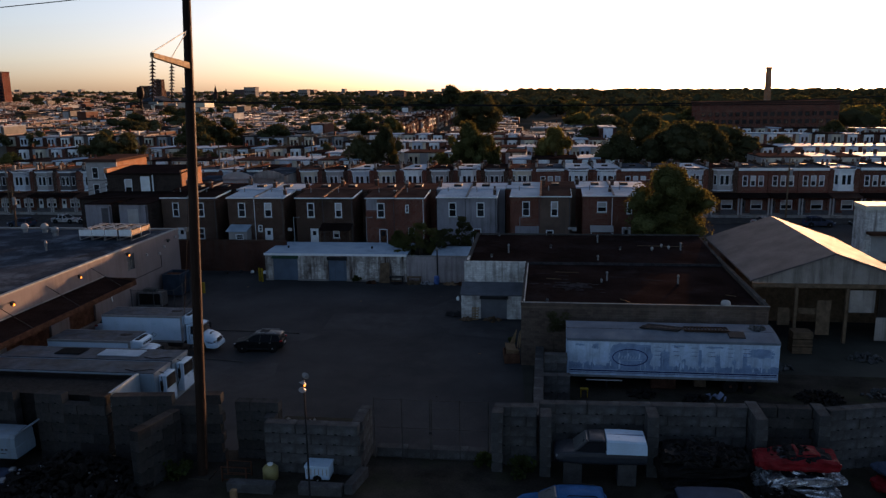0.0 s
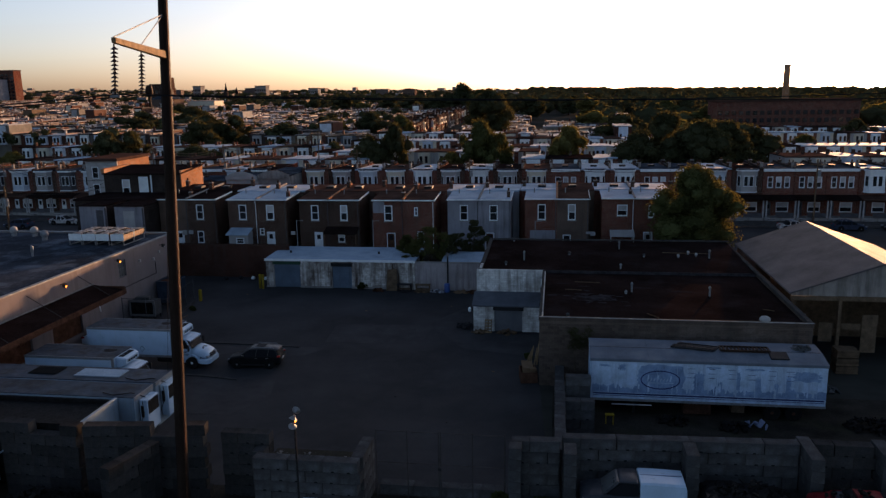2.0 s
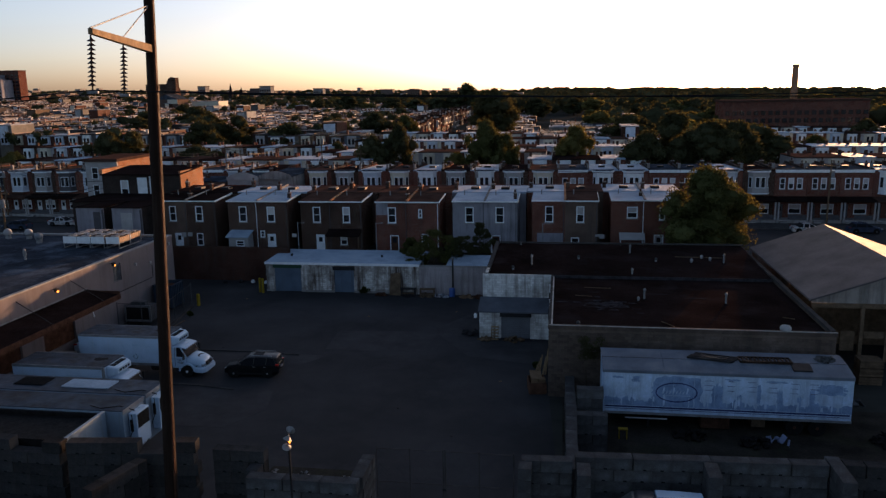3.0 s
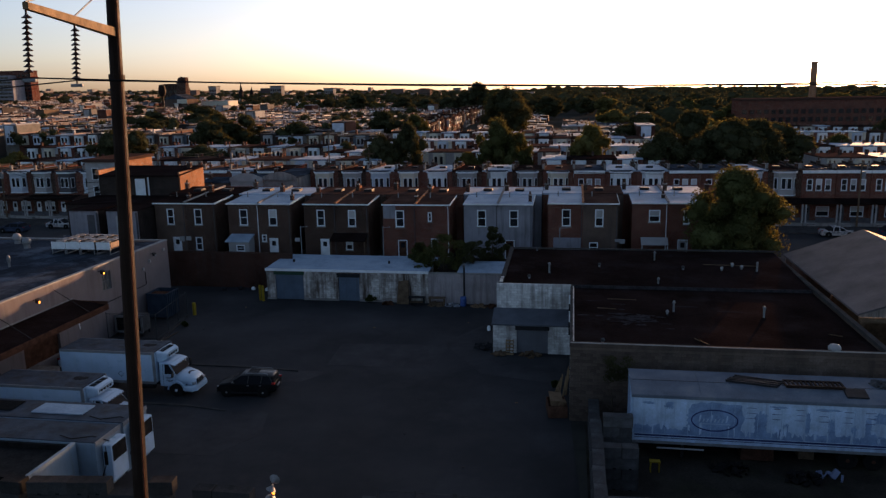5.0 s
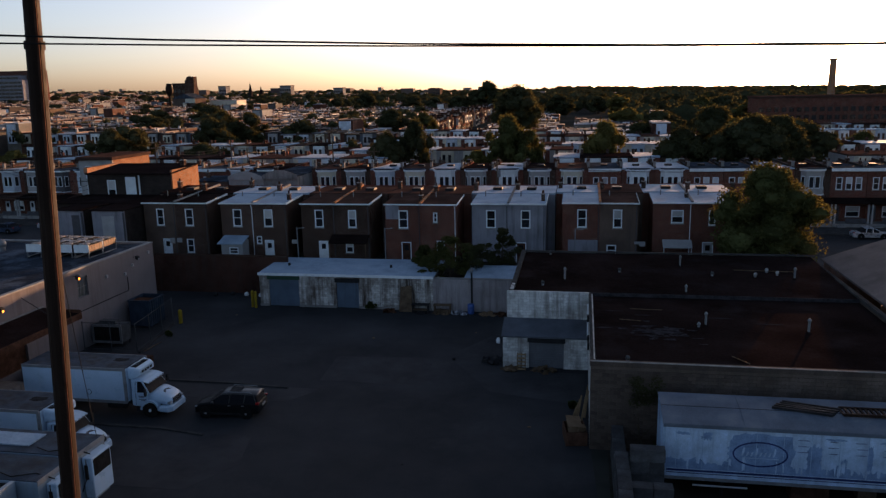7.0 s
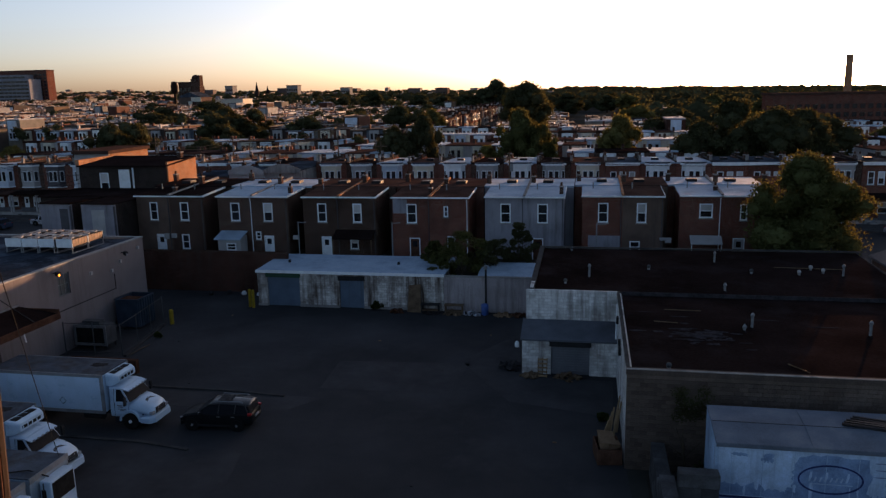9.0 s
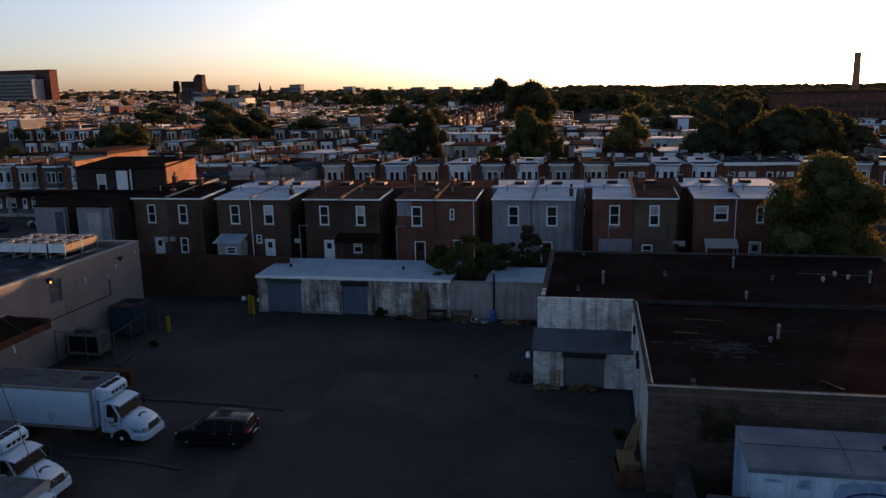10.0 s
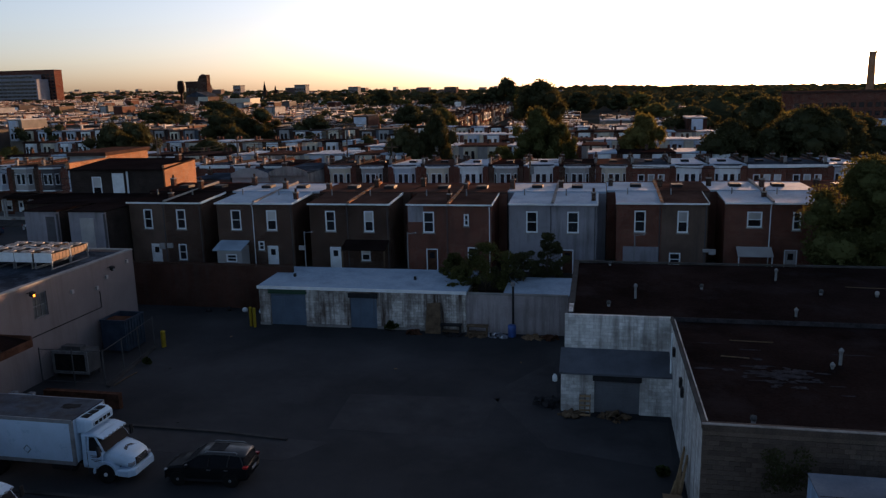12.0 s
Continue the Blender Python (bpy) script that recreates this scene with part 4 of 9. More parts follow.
        part("grille_bar", box(B(), x + depth + 0.013, x + depth + 0.03, yy, yy + 0.05, z0 + (z1 - z0) * 0.42, z1 - 0.26), M["white_metal"], u)
    return u


def box_truck(x, y, rz, box_len, top, label, logo=True):
    """A conventional-cab refrigerated truck that faces +x, its front axle at the origin."""
    t = thing("box_truck", label, "truck", (x, y, 0.026), rz, group="delivery trucks")
    bx1, bx0 = -1.35, -1.35 - box_len
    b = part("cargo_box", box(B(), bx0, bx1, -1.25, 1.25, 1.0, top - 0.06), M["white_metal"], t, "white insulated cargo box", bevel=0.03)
    part("roof_panel", box(B(), bx0 + 0.02, bx1 - 0.02, -1.23, 1.23, top - 0.058, top), M["truck_roof"], b, "dusty metal roof")
    part("roof_stain", ragged_flat(bx1 - 1.1, 0.3, 1.1, 0.7, top + 0.001, top + 0.004, 21), M["scrap_dark"], b, "dark oily stain on the roof")
    for sy in (-1, 1):
        part("top_rail", box(B(), bx0, bx1, min(sy * 1.262, sy * 1.2), max(sy * 1.262, sy * 1.2), top - 0.16, top + 0.012), M["galv"], b)
        part("bottom_rail", box(B(), bx0, bx1, min(sy * 1.27, sy * 1.2), max(sy * 1.27, sy * 1.2), 0.94, 1.12), M["galv"], b)
        part("corner_post", box(B(), bx1 - 0.14, bx1 + 0.015, min(sy * 1.265, sy * 1.15), max(sy * 1.265, sy * 1.15), 1.0, top - 0.05), M["galv"], b)
    if logo:
        part("placard", prism(B(), [(-4.12, 1.6), (-3.9, 1.38), (-3.68, 1.6), (-3.9, 1.82)], 'y', -1.258, -1.252), M["kerb"], b, "diamond placard outline")
        part("placard_centre", prism(B(), [(-4.08, 1.6), (-3.9, 1.42), (-3.72, 1.6), (-3.9, 1.78)], 'y', -1.262, -1.2585), M["white_metal"], b)
    reefer_nose(b, bx1 + 0.016, -0.95, 0.95, top - 0.78, top - 0.05, 0.72)
    for sy in (-0.42, 0.42):
        part("rail_beam", box(B(), bx0 + 0.1, 1.0, sy - 0.05, sy + 0.05, 0.62, 0.92), M["dark_metal"], t)
    zr = min(top - 0.78, 2.5)
    lower = loft(B(), [(-1.16, [(0, 0.72), (0.98, 0.72), (1.02, 0.9), (0.99, 1.58), (0, 1.6)]), (-0.1, [(0, 0.72), (1.0, 0.72), (1.03, 0.9), (1.0, 1.58), (0, 1.6)])])
    c = part("cab", lower, M["white_metal"], t, "white cab", bevel=0.03)
    part("cab_back", box(B(), -1.16, -0.94, -0.97, 0.97, 1.59, zr - 0.08), M["white_metal"], c, bevel=0.03)
    part("glass", hexa(B(), [(-0.96, -0.97, 1.59), (0.06, -0.95, 1.59), (0.06, 0.95, 1.59), (-0.96, 0.97, 1.59), (-0.96, -0.9, zr - 0.1), (-0.42, -0.88, zr - 0.1), (-0.42, 0.88, zr - 0.1), (-0.96, 0.9, zr - 0.1)]), M["car_glass"], c, "dark cab windows")
    part("cab_roof", loft(B(), [(-1.18, [(0, zr - 0.14), (0.93, zr - 0.14), (0.95, zr - 0.06), (0.8, zr), (0, zr + 0.03)]), (-0.6, [(0, zr - 0.14), (0.93, zr - 0.14), (0.95, zr - 0.06), (0.8, zr), (0, zr + 0.03)]), (-0.36, [(0, zr - 0.14), (0.9, zr - 0.14), (0.91, zr - 0.1), (0.78, zr - 0.06), (0, zr - 0.04)])]), M["white_metal"], c)
    v_ = part("sun_visor", hexa(B(), [(-0.42, -0.93, zr - 0.13), (-0.02, -0.91, zr - 0.24), (-0.02, 0.91, zr - 0.24), (-0.42, 0.93, zr - 0.13), (-0.42, -0.93, zr - 0.08), (-0.02, -0.91, zr - 0.2), (-0.02, 0.91, zr - 0.2), (-0.42, 0.93, zr - 0.08)]), M["white_metal"], c, "white sun visor with marker lamps")
    for k in range(6):
        part("marker_lamp", box(B(), -0.04, 0.02, -0.8 + k * 0.3, -0.68 + k * 0.3, zr - 0.25, zr - 0.18), M["lens"], v_)
    for sy in (-1, 1):
        for xa, xb in ((-0.02, -0.46), (-0.86, -0.84)):
            part("door_pillar", hexa(B(), [(xa - 0.06, sy * 0.975 - 0.02, 1.58), (xa + 0.05, sy * 0.975 - 0.02, 1.58), (xa + 0.05, sy * 0.975 + 0.02, 1.58), (xa - 0.06, sy * 0.975 + 0.02, 1.58), (xb - 0.05, sy * 0.9 - 0.02, zr - 0.11), (xb + 0.05, sy * 0.9 - 0.02, zr - 0.11), (xb + 0.05, sy * 0.9 + 0.02, zr - 0.11), (xb - 0.05, sy * 0.9 + 0.02, zr - 0.11)]), M["white_metal"], c)
        part("door_seam", box(B(), -0.9, -0.885, min(sy * 1.03, sy * 1.0), max(sy * 1.03, sy * 1.0), 0.8, 1.56), M["dark_metal"], c)
        m_ = part("mirror", box(B(), -0.1, 0.0, min(sy * 1.2, sy * 1.4), max(sy * 1.2, sy * 1.4), 1.5, 2.0), M["dark_metal"], c, bevel=0.03)
        part("mirror_arm", wire([(-0.1, sy * 1.0, 1.6), (-0.05, sy * 1.22, 1.75)], 0.02), M["dark_metal"], m_)
        for k, (xa, xb, z) in enumerate(((-0.72, -0.3, 1.36), (-0.66, -0.36, 1.28), (-0.7, -0.2, 1.16), (-0.56, -0.3, 1.08))):
            part("lettering", box(B(), xa, xb, min(sy * 1.036, sy * 1.03), max(sy * 1.036, sy * 1.03), z, z + 0.04), M["dark_siding"], c, "plain bar of small dark lettering")
        part("step_box", box(B(), -0.95, -0.3, min(sy * 0.75, sy * 1.0), max(sy * 0.75, sy * 1.0), 0.34, 0.7), M["dark_metal"], t, bevel=0.03)
    hood = loft(B(), [(xs, [(0, zb), (w, zb), (w, zt - 0.36), (w * 0.94, zt - 0.12), (w * 0.66, zt - 0.01), (0, zt + 0.03)]) for xs, w, zb, zt in ((-0.12, 0.98, 0.78, 1.6), (0.25, 0.95, 0.95, 1.56), (0.7, 0.88, 0.9, 1.43), (1.05, 0.8, 0.78, 1.28), (1.2, 0.72, 0.74, 1.14), (1.26, 0.6, 0.8, 1.0))])
    h = part("hood", hood, M["white_metal"], t, "white rounded sloping hood", smooth=True)
    for k in (-1, 1):
        part("emblem", hexa(B(), [(0.5, k * 0.02, 1.5), (0.62, k * 0.02, 1.47), (0.74, k * 0.34, 1.41), (0.56, k * 0.3, 1.46), (0.5, k * 0.02, 1.53), (0.62, k * 0.02, 1.5), (0.74, k * 0.34, 1.44), (0.56, k * 0.3, 1.49)]), M["dark_siding"], h, "plain dark emblem shape")
    part("grille", prism(B(), [(-0.5, 0.82), (0.5, 0.82), (0.42, 1.12), (-0.42, 1.12)], 'x', 1.16, 1.29), M["dark_metal"], h)
    for i in range(4):
        part("grille_bar", box(B(), 1.285, 1.31, -0.46 + 0.02 * i, 0.46 - 0.02 * i, 0.84 + i * 0.075, 0.875 + i * 0.075), M["chrome"], h)
    for sy in (-0.66, 0.66):
        part("headlight", box(B(), 1.05, 1.26, sy - 0.15, sy + 0.15, 0.82, 1.0), M["lens"], h, "clear headlight", bevel=0.04)
    part("bumper", loft(B(), [(0.62, [(0, 0.42), (1.02, 0.42), (1.05, 0.5), (1.05, 0.68), (1.0, 0.76), (0, 0.76)]), (1.15, [(0, 0.38), (0.98, 0.38), (1.0, 0.46), (1.0, 0.68), (0.95, 0.76), (0, 0.76)]), (1.4, [(0, 0.4), (0.74, 0.4), (0.76, 0.48), (0.76, 0.66), (0.7, 0.72), (0, 0.72)])]), M["white_metal"], t, "white wrap-round bumper")
    for sy in (-1, 1):
        arch = [(0.64 * math.cos(math.pi * k / 10), 0.5 + 0.66 * math.sin(math.pi * k / 10)) for k in range(11)] + [(0.54 * math.cos(math.pi * k / 10), 0.5 + 0.55 * math.sin(math.pi * k / 10)) for k in range(10, -1, -1)]
        part("fender", prism(B(), arch, 'y', min(sy * 0.72, sy * 1.08), max(sy * 0.72, sy * 1.08)), M["white_metal"], t, "white wheel-arch fender")
        wheel(t, 0, sy * 0.92, 0.48)
        wheel(t, -0.8 - box_len * 0.72, sy * 0.95, 0.48, 0.5)
        part("fuel_tank", cyl(B(), (-2.8, sy * 0.85, 0.72), (-1.7, sy * 0.85, 0.72), 0.27, n=14), M["dark_metal"], t)
    return t


box_truck(-28.92, 56.2, 0, 7.1, 3.2, "white refrigerated box truck parked on the asphalt")
box_truck(-29.95, 49.85, 0, 6.7, 3.15, "white refrigerated box truck with dusty roof, parked by the dock", False)


def reefer_trailer(y0, y1, x0, x1, top, label):
    t = thing("refrigerated_trailer", label, "trailer", group="refrigerated trailers")
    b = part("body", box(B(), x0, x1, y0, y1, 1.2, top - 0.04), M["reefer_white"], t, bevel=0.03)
    part("roof_panel", box(B(), x0 + 0.03, x1 - 0.03, y0 + 0.03, y1 - 0.03, top - 0.038, top + 0.01), M["truck_roof"], b, "dusty grey trailer roof")
    part("front_rail", box(B(), x1 - 0.02, x1 + 0.03, y0, y1, top - 0.2, top + 0.03), M["galv"], b)
    u = part("cooling_unit", box(B(), x1 + 0.032, x1 + 0.52, y0 + 0.45, y1 - 0.35, 1.7, top - 0.3), M["white_metal"], t, "white cooling unit with dark panel", bevel=0.06)
    part("grille", box(B(), x1 + 0.515, x1 + 0.54, y0 + 0.55, y1 - 0.45, 2.75, top - 0.4), M["scrap_dark"], u)
    part("side_grille", box(B(), x1 + 0.12, x1 + 0.3, y0 + 0.425, y0 + 0.452, 2.6, 3.3), M["scrap_dark"], u)
    part("cable_loop", wire([(x1 - 2.2, y0 + 0.5, top + 0.05), (x1 - 1.4, y0 + 0.2, top + 0.05), (x1 - 0.5, y0 + 0.6, top + 0.06), (x1 + 0.3, y0 + 0.7, top - 0.2)], 0.03, 5), M["cable"], t, "black cable draped over the roof")
    part("hose", wire([(x1 + 0.3, y0 + 0.35, top - 0.3), (x1 + 0.5, y0 + 0.1, 3.0), (x1 + 0.2, y0 + 0.05, 2.2)], 0.025), M["cable"], t)
    for sy in (y0 + 0.45, y1 - 0.45):
        part("landing_leg", box(B(), x1 - 2.6, x1 - 2.45, sy - 0.07, sy + 0.07, 0.0, 1.2), M["dark_metal"], t)
    for ax in (x0 + 1.4, x0 + 2.7):
        for sy in (y0 + 0.3, y1 - 0.3):
            wheel(t, ax, sy, 0.5, 0.4)
    return t


reefer_trailer(42.72, 44.95, -37.5, -24.9, 3.95, "old refrigerated trailer with a silver panel on its roof")
solo("roof_sheet", box(B(), -30.6, -27.6, 43.3, 44.5, 3.97, 4.03), M["roof_silver"], "silver sheet lying on a trailer roof", "metal sheet", bevel=0.01)
solo("roof_mat", box(B(), -33.8, -31.9, 43.4, 44.6, 3.97, 4.02), M["rubber"], "black mat lying on a trailer roof", "mat", bevel=0.01)
reefer_trailer(40.4, 42.55, -38.5, -24.95, 3.95, "old refrigerated trailer with a grimy roof beside a container")
oc = thing("open_container", "open dark container with a white end wall", "container")
part("end_wall", box(B(), -26.1, -25.9, 36.95, 40.3, 0.3, 4.0), M["reefer_white"], oc, "white corrugated end wall", bevel=0.02)
part("side_wall", box(B(), -45, -26.12, 36.95, 37.1, 0.3, 3.85), M["scrap_dark"], oc)
part("side_wall", box(B(), -45, -26.12, 40.15, 40.3, 0.3, 3.85), M["scrap_dark"], oc)
part("tarpaulin", box(B(), -45, -26.13, 37.12, 40.13, 3.45, 3.62), M["scrap_dark"], oc, "black tarpaulin")
part("floor", box(B(), -45, -26.12, 37.1, 40.15, 0.15, 0.3), M["dark_metal"], oc)


def car(name, label, at, rz, paint, L=4.5, W=1.8, H=1.62, kind="suv", crush=0.0, wheels=True, seed=0, category="car", group=""):
    """A car that faces +x: body, glasshouse, roof, lamps and wheels. crush lowers and buckles it."""
    t = thing(name, label, category, at, rz, group=group)
    h = L / 2
    belt, hood = 0.98, 0.92
    body = [(-h, 0.42), (-h + 0.1, 0.25), (h - 0.12, 0.25), (h, 0.42), (h - 0.03, 0.68), (h - 0.3, 0.82), (h - 1.05, hood), (h - 1.1, belt), (-h + 0.06, belt + 0.02), (-h, 0.75)]
    if kind == "sedan":
        body = [(-h, 0.42), (-h + 0.1, 0.22), (h - 0.12, 0.22), (h, 0.4), (h - 0.05, 0.62), (h - 0.4, 0.74), (h - 1.2, 0.86), (-h + 0.95, 0.9), (-h + 0.15, 0.92), (-h, 0.7)]
        belt, H = 0.88, min(H, 1.45)
    bm = prism(B(), body, 'y', -W / 2, W / 2)
    if crush:
        bmesh.ops.triangulate(bm, faces=list(bm.faces))
        bmesh.ops.subdivide_edges(bm, edges=list(bm.edges), cuts=5, use_grid_fill=True)
        for v in bm.verts:
            n = noise.noise_vector(v.co * 2.2 + Vector((seed * 7.1, seed * 3.3, 0)))
            f = noise.noise_vector(v.co * 6.5 + Vector((seed * 2.7, 4.0, seed * 1.9)))
            v.co += Vector((n.x * 0.22 + f.x * 0.09, n.y * 0.16 + f.y * 0.1, n.z * 0.2 + f.z * 0.12)) * crush
            v.co.z *= 1 - 0.25 * crush
        b = part("body", bm, paint, t, "crumpled body shell")
    else:
        for v in bm.verts:
            if abs(v.co.x) > h - 0.35:
                v.co.y *= 0.9
            if v.co.z > 0.8:
                v.co.y *= 0.965
        b = part("body", bm, paint, t, bevel=0.06, smooth=False)
        for ax in (h - 0.85, -h + 0.9) if wheels else ():
            for sy in (-1, 1):
                part("wheel_arch", cyl(B(), (ax, sy * (W / 2 - 0.2), 0.36), (ax, sy * (W / 2 + 0.004), 0.36), 0.41, n=14), M["rubber"], b)
    rear = -h + (0.12 if kind == "suv" else 0.75)
    front = h - 1.1
    back = 0.68 if kind == "suv" else 0.6
    zt = H * (1 - 0.42 * crush)
    bt = belt * (1 - 0.25 * crush)
    gl = hexa(B(), [(rear, -W / 2 + 0.04, bt - 0.02), (front, -W / 2 + 0.04, bt - 0.02), (front, W / 2 - 0.04, bt - 0.02), (rear, W / 2 - 0.04, bt - 0.02), (rear + back, -W / 2 + 0.2, zt - 0.05), (front - 1.0, -W / 2 + 0.2, zt - 0.05), (front - 1.0, W / 2 - 0.2, zt - 0.05), (rear + back, W / 2 - 0.2, zt - 0.05)])
    g = part("glasshouse", gl, M["car_glass"], t, "dark side windows and windscreen")
    ra, rb = rear + back - 0.06, front - 0.94
    rf = hexa(B(), [(ra, -W / 2 + 0.17, zt - 0.08), (rb, -W / 2 + 0.17, zt - 0.08), (rb, W / 2 - 0.17, zt - 0.08), (ra, W / 2 - 0.17, zt - 0.08), (ra + 0.08, -W / 2 + 0.25, zt), (rb - 0.12, -W / 2 + 0.25, zt), (rb - 0.12, W / 2 - 0.25, zt), (ra + 0.08, W / 2 - 0.25, zt)])
    if crush:
        bmesh.ops.subdivide_edges(rf, edges=list(rf.edges), cuts=3, use_grid_fill=True)
        for v in rf.verts:
            v.co.z += noise.noise(v.co * 1.7 + Vector((seed * 5.0, 1, 2))) * 0.3 * crush
    r = part("roof", rf, paint, t, bevel=0.0 if crush else 0.03)
    if kind == "suv" and not crush:
        for sy in (-1, 1):
            part("roof_rail", box(B(), ra + 0.2, rb - 0.3, sy * (W / 2 - 0.3) - 0.02, sy * (W / 2 - 0.3) + 0.02, zt - 0.01, zt + 0.05), M["chrome"], r)
        part("spoiler", box(B(), ra - 0.12, ra + 0.15, -W / 2 + 0.25, W / 2 - 0.25, zt - 0.1, zt - 0.02), paint, r)
    for x_, slant in ((front - 0.42, 0.4), (0.05, 0.0), (rear + 0.75, -0.05)):
        for sy in (-1, 1):
            if rear + 0.3 < x_ < front and not crush:
                y0, y1 = sy * (W / 2 - 0.035), sy * (W / 2 - 0.19)
                part("pillar", hexa(B(), [(x_ + slant - 0.05, y0 - 0.02, bt - 0.02), (x_ + slant + 0.05, y0 - 0.02, bt - 0.02), (x_ + slant + 0.05, y0 + 0.02, bt - 0.02), (x_ + slant - 0.05, y0 + 0.02, bt - 0.02), (x_ - slant - 0.05, y1 - 0.02, zt - 0.06), (x_ - slant + 0.05, y1 - 0.02, zt - 0.06), (x_ - slant + 0.05, y1 + 0.02, zt - 0.06), (x_ - slant - 0.05, y1 + 0.02, zt - 0.06)]), paint, g)
    if crush < 0.5:
        for sy in (-1, 1):
            part("headlight", box(B(), h - 0.32, h - 0.02, min(sy * (W / 2 - 0.45), sy * (W / 2 - 0.08)), max(sy * (W / 2 - 0.45), sy * (W / 2 - 0.08)), 0.6, 0.78), M["lens"], t, "clear headlight", bevel=0.03)
            part("tail_light", box(B(), -h - 0.02, -h + 0.16, min(sy * (W / 2 - 0.32), sy * (W / 2 - 0.08)), max(sy * (W / 2 - 0.32), sy * (W / 2 - 0.08)), 0.84, 0.94), M["red_lamp"], t, "red tail light", bevel=0.02)
            part("mirror", box(B(), front - 0.35, front - 0.15, min(sy * (W / 2), sy * (W / 2 + 0.18)), max(sy * (W / 2), sy * (W / 2 + 0.18)), bt + 0.0, bt + 0.15), paint, t, bevel=0.03)
    if wheels:
        for ax in (h - 0.85, -h + 0.9):
            for sy in (-1, 1):
                wheel(t, ax, sy * (W / 2 - 0.09), 0.34, 0.22, "galv")
    return t


def sport_utility(x, y, rz):
    t = thing("suv", "glossy black sport utility vehicle parked on the asphalt", "car", (x, y, 0.026), rz)
    body = [(xs, [(0, zb), (w * 0.9, zb), (w, zb + 0.14), (w * 1.0, zt - 0.3), (w * 0.97, zt - 0.08), (w * 0.84, zt), (0, zt + 0.03)]) for xs, w, zb, zt in
            ((-2.26, 0.74, 0.46, 0.9), (-2.18, 0.86, 0.36, 1.02), (-1.5, 0.91, 0.27, 1.06), (0.0, 0.92, 0.25, 1.03), (1.05, 0.91, 0.26, 1.02), (1.5, 0.89, 0.27, 0.98), (1.95, 0.83, 0.29, 0.88), (2.17, 0.73, 0.34, 0.76), (2.27, 0.58, 0.44, 0.62))]
    b = part("body", loft(B(), body), M["black_paint"], t, bevel=0.02, smooth=True)
    glass = [(xs, [(0, 0.95), (wb, 0.97), (wt, zt - 0.06), (wt * 0.86, zt), (0, zt + 0.015)]) for xs, wb, wt, zt in
             ((-2.14, 0.74, 0.7, 1.08), (-1.95, 0.8, 0.64, 1.46), (-1.6, 0.83, 0.64, 1.57), (-0.5, 0.84, 0.66, 1.62), (0.3, 0.84, 0.65, 1.56), (0.75, 0.84, 0.7, 1.32), (1.2, 0.8, 0.76, 1.02))]
    g = part("glasshouse", loft(B(), glass), M["car_glass"], t, "dark side windows and windscreen", smooth=False)
    roof = [(xs, [(0, zt - 0.04), (wt * 0.98, zt - 0.06), (wt, zt - 0.03), (wt * 0.86, zt + 0.025), (0, zt + 0.045)]) for xs, wt, zt in
            ((-2.12, 0.6, 1.5), (-1.95, 0.66, 1.53), (-1.5, 0.68, 1.58), (-0.5, 0.69, 1.62), (0.2, 0.68, 1.57), (0.36, 0.66, 1.53))]
    r = part("roof", loft(B(), roof), M["suv_paint"], t, "roof mirroring the pale sky", smooth=True)
    part("sunroof", box(B(), -0.9, -0.1, -0.42, 0.42, 1.655, 1.672), M["car_glass"], r)
    for sy in (-1, 1):
        part("roof_rail", wire([(-1.7, sy * 0.6, 1.6), (-1.6, sy * 0.6, 1.68), (-0.1, sy * 0.61, 1.71), (0.0, sy * 0.61, 1.64)], 0.025, 6), M["galv"], r, "silver roof rail")
        for xa, za, xb, zb_ in ((1.12, 1.06, 0.34, 1.52), (-0.2, 1.02, -0.28, 1.56), (-1.2, 1.03, -1.3, 1.54), (-2.05, 1.1, -1.85, 1.5)):
            part("pillar", wire([(xa, sy * (0.845 if xa < 1 else 0.81), za), (xb, sy * 0.668, zb_)], 0.035, 6), M["suv_paint"], g)
        part("headlight", loft(B(), [(1.85, [(0, 0.7), (0.16, 0.72), (0.15, 0.84), (0, 0.85)]), (2.2, [(0, 0.66), (0.1, 0.67), (0.09, 0.74), (0, 0.75)])]), M["lens"], t, "clear swept headlight", at=(0, sy * 0.64, 0))
        part("tail_light", box(B(), -2.27, -2.02, min(sy * 0.7, sy * 0.9), max(sy * 0.7, sy * 0.9), 0.96, 1.08), M["red_lamp"], t, "red tail light", bevel=0.03)
        part("mirror", box(B(), 0.78, 0.95, min(sy * 0.9, sy * 1.08), max(sy * 0.9, sy * 1.08), 1.02, 1.16), M["suv_paint"], t, bevel=0.04)
        part("sill", box(B(), -1.2, 1.1, min(sy * 0.9, sy * 0.935), max(sy * 0.9, sy * 0.935), 0.27, 0.38), M["dark_metal"], b)
        for k in (-0.35, -1.25):
            part("door_handle", box(B(), k, k + 0.2, min(sy * 0.91, sy * 0.94), max(sy * 0.91, sy * 0.94), 0.86, 0.89), M["galv"], b)
        for ax in (1.4, -1.35):
            part("wheel_arch", cyl(B(), (ax, sy * 0.7, 0.37), (ax, sy * 0.925, 0.37), 0.42, n=18), M["rubber"], b)
            wheel(t, ax, sy * 0.84, 0.355, 0.23, "galv")
    part("rear_screen_wiper", wire([(-2.2, 0.0, 1.1), (-2.12, 0.3, 1.3)], 0.012, 4), M["rubber"], g)
    part("number_plate", box(B(), -2.29, -2.262, -0.26, 0.26, 0.66, 0.8), M["pale_grey"], t, "plain pale plate")
